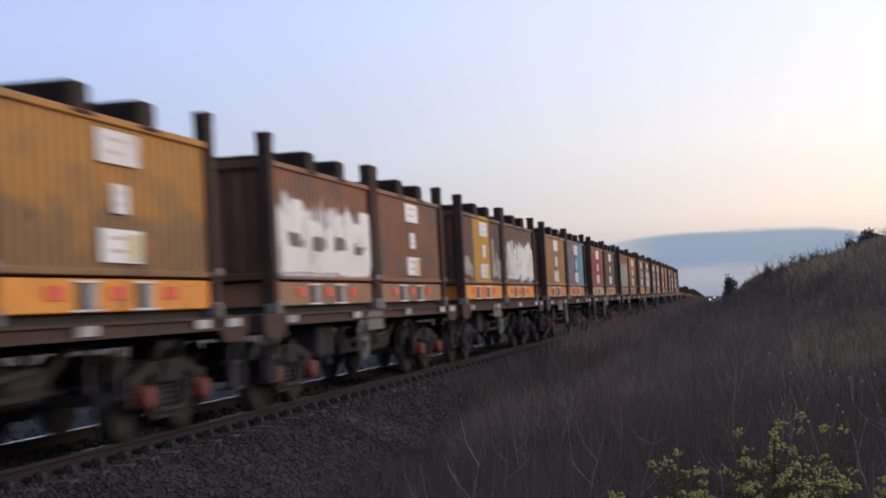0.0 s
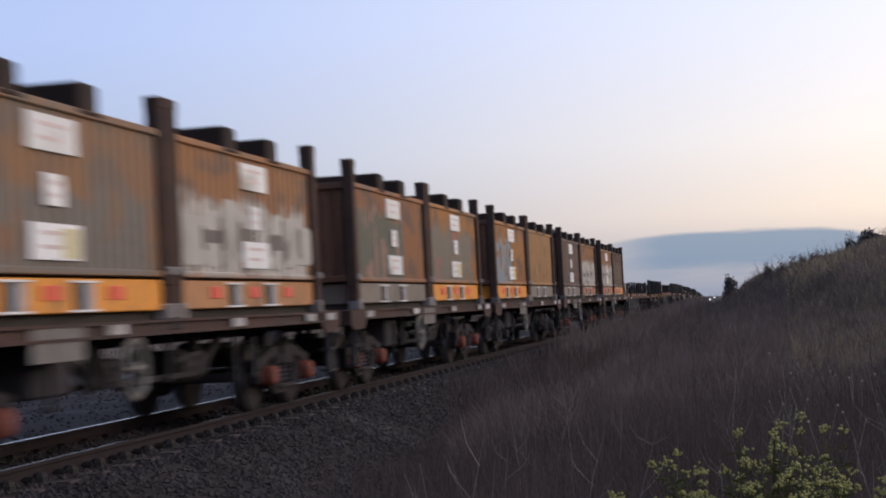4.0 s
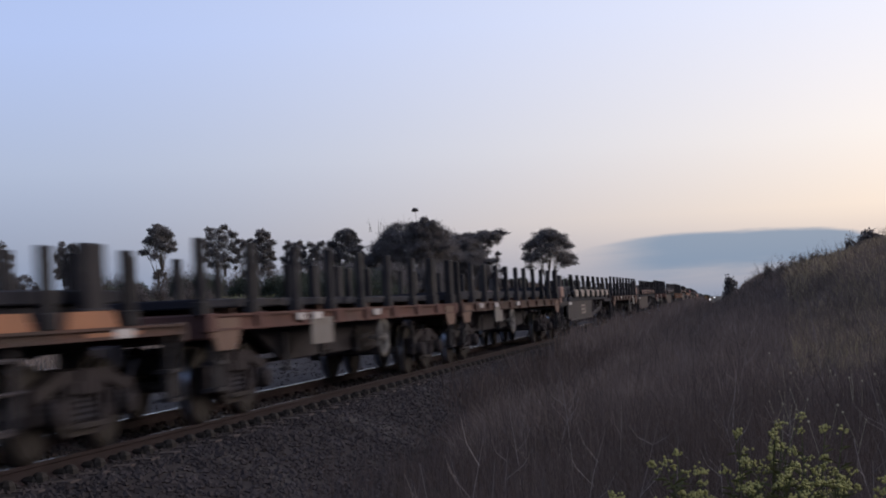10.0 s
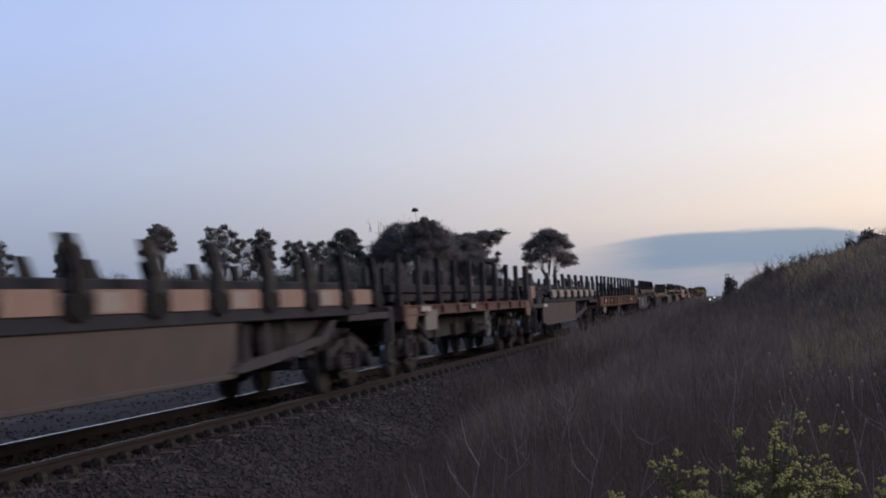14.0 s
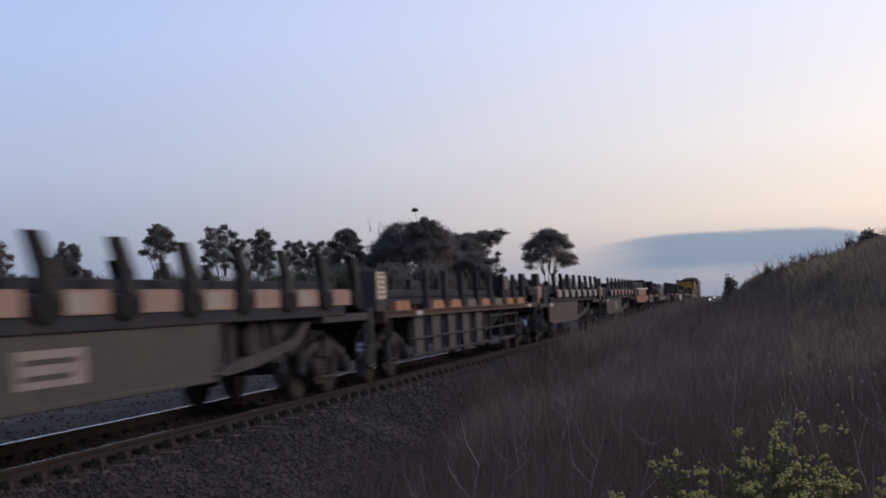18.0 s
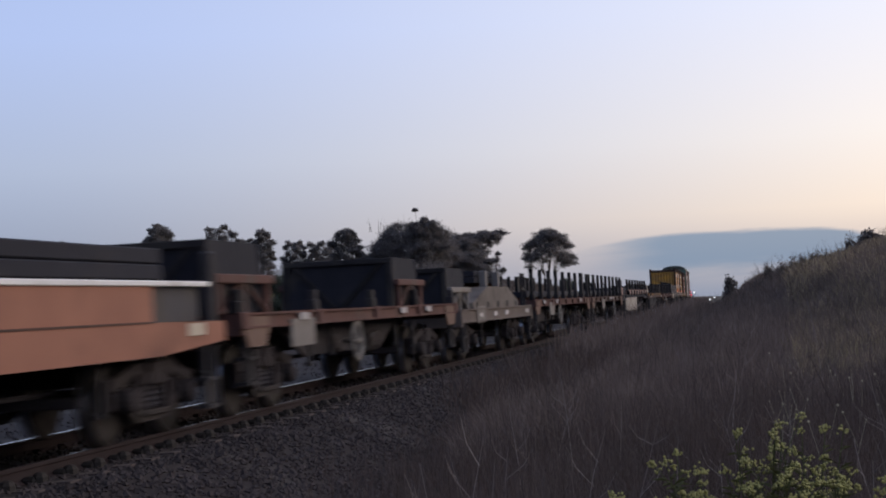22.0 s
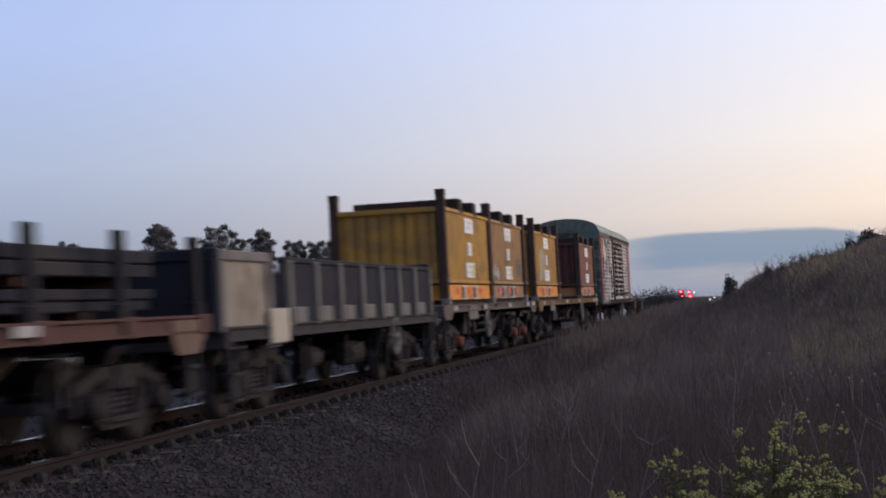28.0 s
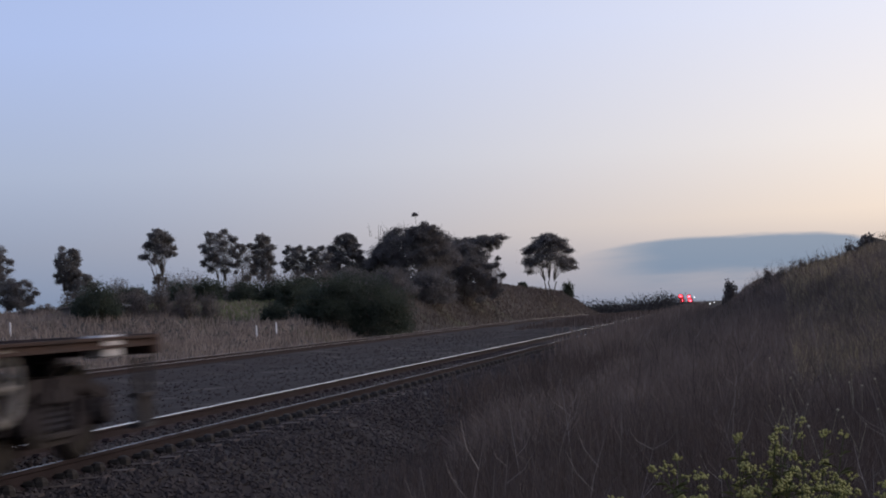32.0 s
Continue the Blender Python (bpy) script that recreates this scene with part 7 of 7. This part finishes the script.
def tree(name, x, y, top, width, crown_frac, seed, label, leaves=3000, leaf=0.1, mat=None, stems=1, shape="oval", pads_n=14, pr=0.5, bare=0):
    """A gum: tapered trunk or trunks, forking limbs, and a crown of separate leaf pads with gaps."""
    rnd = random.Random(seed)
    root = tagged(new(name), label, "tree", "trees beyond the tracks")
    zg = float(land(x, y))
    root.location = (x, y, zg)
    H = top - zg
    c0 = H * (1 - crown_frac)
    R = width / 2 * (1.12 if mat else 1.2)
    tr = Build()
    pads, limbs = crown_pads(rnd, R, c0, H, shape, int(pads_n * 5.6), pr * 0.66)
    tops = []
    for s in range(stems):
        side = (s - (stems - 1) / 2) / max(stems - 1, 1) if stems > 1 else 0
        low = c0 + (H - c0) * rnd.uniform(0.1, 0.3) if shape == "dome" else max(c0 * rnd.uniform(0.6, 0.85), 0.3 * H)
        fork = Vector((side * R * (0.7 if shape == "dome" else 0.3) + rnd.uniform(-0.1, 0.1), rnd.uniform(-0.3, 0.3), low))
        r0 = 0.012 * H / math.sqrt(stems) + 0.018
        w1, w2 = rnd.uniform(-0.22, 0.22), rnd.uniform(-0.25, 0.25)
        tr.tube([(side * 0.2, 0, -0.2), (side * R * 0.18 + w1 * 0.6, 0, max(c0, 0.8) * 0.35), (side * R * 0.42 + w2, 0.1, max(c0, 0.8) * 0.72), fork], [r0 * 1.15, r0 * 0.95, r0 * 0.8, r0 * 0.6], 8)
        tops.append((fork, r0 * 0.55))
    for e in limbs:
        f, r0 = min(tops, key=lambda t: (t[0] - e).length)
        rise = 0.02 if shape == "dome" else 0.1
        m = f.lerp(e, 0.5) + Vector((rnd.uniform(-0.15, 0.15) - 0.12 * (e.x - f.x), rnd.uniform(-0.15, 0.15), rise * (e - f).length))
        tr.tube([f, m, e], [r0 * 0.7, r0 * 0.4, r0 * 0.12], 5)
    for _ in range(bare):
        a = rnd.uniform(-0.5, 0.5)
        p = Vector((rnd.uniform(-0.75, 0.15) * R, rnd.uniform(-R, R) * 0.3, H * 0.85))
        tr.tube([p, p + Vector((a * 0.3, 0, 0.7)), p + Vector((a, 0.1, rnd.uniform(0.9, 1.7)))], [0.022, 0.016, 0.006], 4)
    part("trunk", tr.mesh("trunk", BARK), root, "pale forking trunk and limbs")
    V, F = foliage(pads, int(leaves * 2.2), leaf * 0.62, seed, stray=0.34)
    tagged(part("crown", raw_mesh("crown", V, F, mat or GUM), root, "open crown of small dark leaves"), kind="stuff")


def shrub(name, x, y, top, width, seed, label, leaves=2500, leaf=0.13, depth=None, mat=None):
    rnd = random.Random(seed)
    zg = float(land(x, y))
    root = tagged(new(name), label, "bush", "bushes beyond the tracks")
    root.location = (x, y, zg)
    H, R = max(top - zg, 0.5), width / 2
    pads, tr = [], Build()
    for k in range(12):
        a, rr = k * 2.4, math.sqrt((k + 0.5) / 12) * R * 0.75
        zz = H * rnd.uniform(0.3, 0.78) * (1 - 0.35 * (rr / R) ** 2)
        pads.append((rr * math.cos(a), rr * math.sin(a) * (depth or 0.8), zz, R * rnd.uniform(0.28, 0.42), R * 0.35, max(zz * 0.8, 0.2) * rnd.uniform(0.5, 0.7)))
        tr.tube([(rr * 0.1 * math.cos(a), rr * 0.1 * math.sin(a), -0.1), (rr * 0.5 * math.cos(a), rr * 0.4 * math.sin(a), zz * 0.5), pads[-1][:3]], [0.05, 0.04, 0.012], 5)
    pads.append((0, 0, H * 0.68, R * 0.5, R * 0.5, H * 0.33))
    for k in range(9):   # skirts of leaves down to the grass
        a = k * 0.7 + rnd.uniform(-0.2, 0.2)
        pads.append((R * 0.66 * math.cos(a), R * 0.66 * math.sin(a) * (depth or 0.8), H * rnd.uniform(0.14, 0.24), R * 0.3, R * 0.3, H * 0.2))
    part("branch", tr.mesh("branch", BARK), root)
    V, F = foliage(pads, leaves, leaf, seed)
    V[:, 2] = np.maximum(V[:, 2], -0.05)
    tagged(part("foliage", raw_mesh("foliage", V, F, mat or SHRUB), root), kind="stuff")


G = "slender gum tree with an open leafy crown"
D = "broad dark spreading gum tree with dense crown"
tree("gum_tree", -69.5, 139.5, 9.7, 3.6, 0.85, 1, G, 12000, pads_n=34, pr=0.62)
tree("gum_tree", -66.0, 137.0, 6.3, 3.4, 0.9, 101, G, 8000, pads_n=22, pr=0.6)
tree("gum_tree", -62.6, 140.6, 9.05, 2.6, 0.62, 2, G, 9000, pads_n=26, pr=0.48, stems=2)
tree("gum_tree", -61.6, 141.2, 6.6, 3.0, 0.72, 201, "lower gum tree leaning beside the bush", 6500, pads_n=20, pr=0.46, stems=2)
tree("gum_tree", -50.5, 132.7, 9.7, 2.9, 0.44, 3, "tall gum tree with bare forked stems and a small crown", 8000, stems=2, pads_n=24, pr=0.5, shape="umbrella")
tree("gum_tree", -50.9, 133.4, 5.9, 1.2, 0.35, 301, "small side tuft on a slim gum stem", 900, pads_n=5, pr=0.34)
tree("gum_tree", -48.5, 143.3, 9.9, 3.7, 0.6, 4, "gum tree with a fan of limbs under leafy tufts", 9000, stems=4, pads_n=26, pr=0.48)
tree("gum_tree", -46.9, 146.0, 8.7, 2.6, 0.66, 41, G, 4500, stems=2, pads_n=15, pr=0.4)
tree("gum_tree", -44.5, 144.0, 9.4, 2.2, 0.7, 5, G, 9000, stems=3, pads_n=27, pr=0.42)
tree("gum_tree", -44.4, 154.2, 8.7, 2.8, 0.6, 6, G, 6500, stems=3, pads_n=18, pr=0.44)
tree("gum_tree", -41.9, 154.7, 8.4, 3.3, 0.72, 7, G, 9500, stems=2, pads_n=24, pr=0.5)
tree("gum_tree", -39.8, 151.0, 6.6, 2.6, 0.75, 71, G, 7500, stems=2, pads_n=20, pr=0.45)
tree("gum_tree", -37.0, 145.6, 9.1, 3.4, 0.66, 8, G, 11000, pads_n=24, pr=0.55, mat=GUM_DARK, shape="dome", stems=2)
tree("gum_tree", -36.6, 148.6, 6.6, 3.6, 0.7, 81, "dark gum tree behind the bushes", 9000, stems=2, pads_n=22, pr=0.6, mat=GUM_DARK)
tree("gum_tree", -31.0, 147.0, 9.45, 9.0, 0.84, 9, D, 30000, stems=4, pads_n=66, pr=0.85, mat=GUM_DARK, bare=14, shape="dome")
tree("gum_tree", -29.3, 145.0, 9.6, 4.6, 0.8, 10, D, 15000, stems=3, pads_n=30, pr=0.66, mat=GUM_DARK, shape="dome")
tree("gum_tree", -34.2, 150.0, 7.8, 4.4, 0.85, 91, "dark gum tree behind the bushes", 13000, stems=2, pads_n=28, pr=0.7, mat=GUM_DARK, shape="dome")
tree("gum_tree", -27.4, 162.5, 8.8, 5.8, 0.34, 11, "flat-topped gum tree on bare stems", 14000, stems=6, pads_n=44, pr=0.55, shape="flat", mat=GUM_DARK)
tree("gum_tree", -29.6, 158.0, 8.2, 4.2, 0.7, 111, "dark gum tree behind the clump", 9000, stems=3, pads_n=24, pr=0.6, mat=GUM_DARK)
tree("gum_tree", -27.3, 157.0, 7.9, 4.4, 0.88, 112, "dark gum tree filling the edge of the clump", 15000, stems=3, pads_n=34, pr=0.62, mat=GUM_DARK, shape="dome")
tree("gum_tree", -26.4, 153.0, 6.5, 4.8, 0.92, 12, "low dark gum tree at the edge of the clump", 15000, stems=2, pads_n=30, pr=0.7, mat=GUM_DARK, shape="dome")
tree("gum_tree", -29.6, 153.0, 8.3, 4.6, 0.9, 121, "low dark gum tree at the edge of the clump", 16000, stems=2, pads_n=32, pr=0.7, mat=GUM_DARK, shape="dome")
tree("gum_tree", -24.2, 153.0, 6.4, 1.9, 0.62, 122, "low gum tree with a drooping side tuft", 3000, stems=1, pads_n=8, pr=0.42, mat=GUM_DARK)
tree("gum_tree", -28.4, 228.5, 11.6, 8.0, 0.6, 13, "lone umbrella-shaped gum tree on the mound", 19000, 0.13, stems=3, pads_n=46, pr=1.0, shape="umbrella", mat=GUM_DARK)
B = "dense dark green bush by the tracks"
BUSHES = [(-40.0, 94.1, 4.3, 3.6), (-41.8, 97.0, 3.6, 2.6), (-47.6, 112.0, 3.9, 3.4), (-45.4, 113.7, 4.2, 3.4), (-43.4, 119.1, 4.6, 3.4), (-41.5, 119.1, 4.75, 3.4), (-39.2, 121.0, 4.3, 3.2),
          (-36.9, 122.0, 4.4, 3.2), (-34.6, 122.0, 4.5, 3.2), (-30.7, 101.1, 2.45, 2.3), (-32.4, 110.9, 4.2, 2.8), (-52.5, 124.0, 4.0, 3.4), (-56.0, 126.0, 3.4, 3.0)]
for k, (x, y, top, wd) in enumerate(BUSHES):
    shrub("bush", x, y, top, wd, 200 + k, B if wd > 2.4 else "small rounded dark bush in dry grass", 9000 if wd > 2.4 else 5000, 0.06)
shrub("bush", -27.4, 102.0, 3.9, 5.6, 28, "big rounded dark bush beside the track", 26000, 0.058)
shrub("bush", -24.2, 102.6, 3.9, 5.4, 29, "big rounded dark bush beside the track", 26000, 0.058)
for k, (x, y, top, wd) in enumerate([(-27.6, 137.3, 4.9, 5.4), (-30.4, 134.0, 5.0, 5.4), (-33.4, 133.0, 5.2, 5.4)]):
    shrub("bush", x, y, top, wd, 230 + k, "tall dark bush at the foot of the gum trees", 16000, 0.075, mat=GUM_DARK)
for k, (x, y, top, wd) in enumerate([(-30.0, 266.0, 5.0, 2.2), (-31.6, 222.0, 4.6, 1.8), (-33.8, 222.0, 4.5, 1.8)]):
    shrub("bush", x, y, top, wd, 240 + k, "small bush on the grassy mound", 1600)
for k in range(16):
    x, y = -58.5 + 1.62 * k + 0.5 * math.sin(k * 2.3), 133 + 3.0 * math.sin(k * 1.7)
    shrub("brush_thicket", x, y, 4.7 + 0.9 * math.sin(k * 2.9) + 0.05 * k, 3.8, 260 + k, "grey-brown thicket of dry brush below the trees", 3600, 0.06, mat=BRUSH)
for k in range(7):
    x, y = -41.0 + 1.05 * k, 99.5 + 1.2 * math.sin(k * 2.1)
    shrub("brush_thicket", x, y, 3.75 + 0.35 * math.sin(k * 2.7) - 0.05 * k, 1.9, 290 + k, "grey-brown thicket of dry brush at the field's edge", 2600, 0.05, mat=BRUSH)
for k in range(4):
    shrub("brush_thicket", -49.4 + 1.1 * k, 104.0 + 0.6 * k, 3.0 + 0.2 * math.sin(k * 2.2), 1.7, 300 + k, "grey-brown thicket of dry brush at the field's edge", 1500, 0.05, mat=BRUSH)
shrub("bush", -2.0, 142.2, 2.5, 1.5, 32, "small dark bush on the bank's shoulder", 1200, mat=GUM_DARK)
for k in range(9):
    x, y = 0.2 + 0.33 * k + 0.15 * math.sin(k * 2.1), 70 + 1.5 * math.sin(k * 1.3)
    shrub("crest_weed", x, y, float(land(x, y)) + 0.55 + 0.3 * abs(math.sin(k * 1.9)), 0.55, 280 + k, "low twiggy weed on the crest of the bank", 260, 0.05, mat=BRUSH)
shrub("bush", 6.2, 87.7, 4.1, 1.8, 34, "low dark bush on the crest of the bank", 1500, 0.1, mat=GUM_DARK)
shrub("bush", 5.1, 87.4, 3.75, 0.6, 35, "low dark bush on the crest of the bank", 300, 0.08, mat=GUM_DARK)

# a dark spray on a bare twig above the big gum
twig = tagged(new("gum_sprig"), "dark leafy sprig on a bare twig over the gum", "tree", "trees beyond the tracks")
twig.location = (-30.5, 146.7, 8.9)
part("stem", Build().tube([(0.2, 0, -0.6), (0.05, 0, 0.6), (0, 0, 1.4)], [0.03, 0.02, 0.012], 5).mesh("stem", BARK), twig)
V, F = foliage([(0, 0, 1.45, 0.3, 0.25, 0.17), (-0.15, 0, 1.38, 0.2, 0.2, 0.12)], 160, 0.1, 77)
part("leaf_tuft", raw_mesh("leaf_tuft", V, F, GUM_DARK), twig)

# far woods on the horizon
rng = np.random.default_rng(50)
pads = []
for k in range(260):
    y = rng.uniform(330, 520)
    x = -0.045 * y - rng.random() ** 1.2 * 0.34 * y
    hgt = rng.uniform(3.8, 6.0) * (0.85 + 0.25 * math.sin(x * 0.23))
    pads.append((x, y, float(land(x, y)) + hgt * 0.5, rng.uniform(2.5, 5), 3, hgt * 0.5))
V, F = foliage(pads, 120000, 0.19, 51)
tagged(new("far_woods", raw_mesh("far_woods", V, F, island_mat("far_wood_leaf", (0.04, 0.04, 0.042), (0.065, 0.064, 0.066), 0.9, 0.3))), "distant dark line of trees along the horizon", "woods", kind="stuff")

# ---- fence posts, signals, far lights, sheds ----
me_fence = Build().ring("z", (0, 0, 0), [(-0.2, 0.05), (0.74, 0.05), (0.76, 0.03)], 8).mesh("fence_post", WHITE)
for x, y in ((-27.6, 87.2), (-27.4, 90.4), (-38.6, 79.2)):
    f = tagged(new("fence_post", me_fence), "slim white-painted fence post in dry grass", "fence post", "fence posts")
    f.location = (x, y, float(land(x, y)))

RED_GLOW, RED_RIM, WHITE_GLOW = glow("red_signal_glow", (1.0, 0.05, 0.07), 26.0), glow("red_signal_rim", (1.0, 0.02, 0.06), 0.8), glow("far_lamp_glow", (0.95, 0.97, 1.0), 1.6)
MAST = surf("signal_mast_grey", (0.12, 0.12, 0.12), (0.08, 0.08, 0.08), 4, 0.6)


def crossing_signal(x, y, lamps):
    z = float(land(x, y))
    s = tagged(new("crossing_signal"), "level crossing signal with lit red lamps", "signal", "crossing signals")
    s.location = (x, y, z)
    top = max(l[1] for l in lamps) - z + 0.5
    part("mast", Build().ring("z", (0, 0, 0), [(-0.2, 0.07), (top, 0.06)], 8).mesh("mast", MAST), s)
    for lx, lz, r in lamps:
        h = part("lamp_hood", Build().ring("y", (0, 0, 0), [(0.12, r * 1.5), (0.02, r * 1.6)], 14).mesh("lamp_hood", MAST), s, "black round backing board", at=(lx, 0, lz - z))
        part("lens_rim", Build().ring("y", (0, 0, 0), [(-0.02, r * 1.25), (-0.05, r * 1.2), (-0.06, r * 0.6)], 14).mesh("lens_rim", RED_RIM), h, "dim red rim of the lens")
        part("lamp_lens", Build().ring("y", (0, 0, 0), [(-0.06, r * 0.6), (-0.1, r * 0.5), (-0.12, r * 0.25)], 14).mesh("lamp_lens", RED_GLOW), h, "glowing red lens")


crossing_signal(-18.3, 424.3, [(-0.3, 1.67, 0.44), (0.05, 0.61, 0.44)])
crossing_signal(-16.2, 424.8, [(-0.3, 1.55, 0.36), (-0.05, 0.51, 0.44)])
for x, y, z, r in ((-15.2, 425, 1.34, 0.16), (-8.0, 304.2, -0.1, 0.11), (-7.2, 304.3, 0.17, 0.1)):
    zg = float(land(x, y))
    p = tagged(new("street_lamp"), "far slim lamp post with a small white light", "lamp", "far lamps")
    p.location = (x, y, zg)
    part("mast", Build().ring("z", (0, 0, 0), [(-0.2, 0.05), (z - zg, 0.04)], 6).mesh("mast", MAST), p)
    part("lamp_head", Build().ring("z", (0, 0, 0), [(-r, r * 0.4), (-r * 0.5, r), (r * 0.5, r), (r, r * 0.4)], 10).mesh("lamp_head", WHITE_GLOW), p, at=(0, 0, z - zg))


def shed(x, y, w, d, h):
    z = float(land(x, y))
    s = tagged(new("farm_shed"), "low pale farm shed beyond the field", "shed", "far sheds")
    s.location = (x, y, z)
    part("wall", Build().box(-w / 2, w / 2, -d / 2, d / 2, -0.3, h).mesh("wall", COVER_PALE), s)
    part("roof", Build().prism([(-w / 2 - 0.2, h), (0, h + w * 0.12), (w / 2 + 0.2, h), (w / 2 + 0.2, h - 0.08), (0, h + w * 0.12 - 0.08), (-w / 2 - 0.2, h - 0.08)], "y", -d / 2 - 0.2, d / 2 + 0.2).mesh(
        "roof", COVER_GREY), s, "pale sheet-metal roof")


shed(-43.5, 99.5, 1.7, 1.6, 0.5)
shed(-40.7, 99.0, 1.7, 1.6, 0.5)


# ---- motion ----
def motions():
    """The whole train runs past at one steady speed; every wheelset turns at its rolling rate."""
    for ob, q, z, x in RIDERS:
        walk(ob, [(t, train_pose(q, t, z, x)) for t in range(33)])
    turn = math.degrees(SPEED / 0.458) / FPS
    made = {}
    for w, e in WHEELS:
        if e not in made:
            walk(w, [(k / FPS, pose(0, e * 0.875, 0.46, turn * k)) for k in range(32 * FPS + 1)])
            made[e] = w
        else:
            src = made[e].animation_data
            w.rotation_mode = "QUATERNION"
            w.animation_data_create().action = src.action
            w.animation_data.action_slot = src.action_slot


motions()
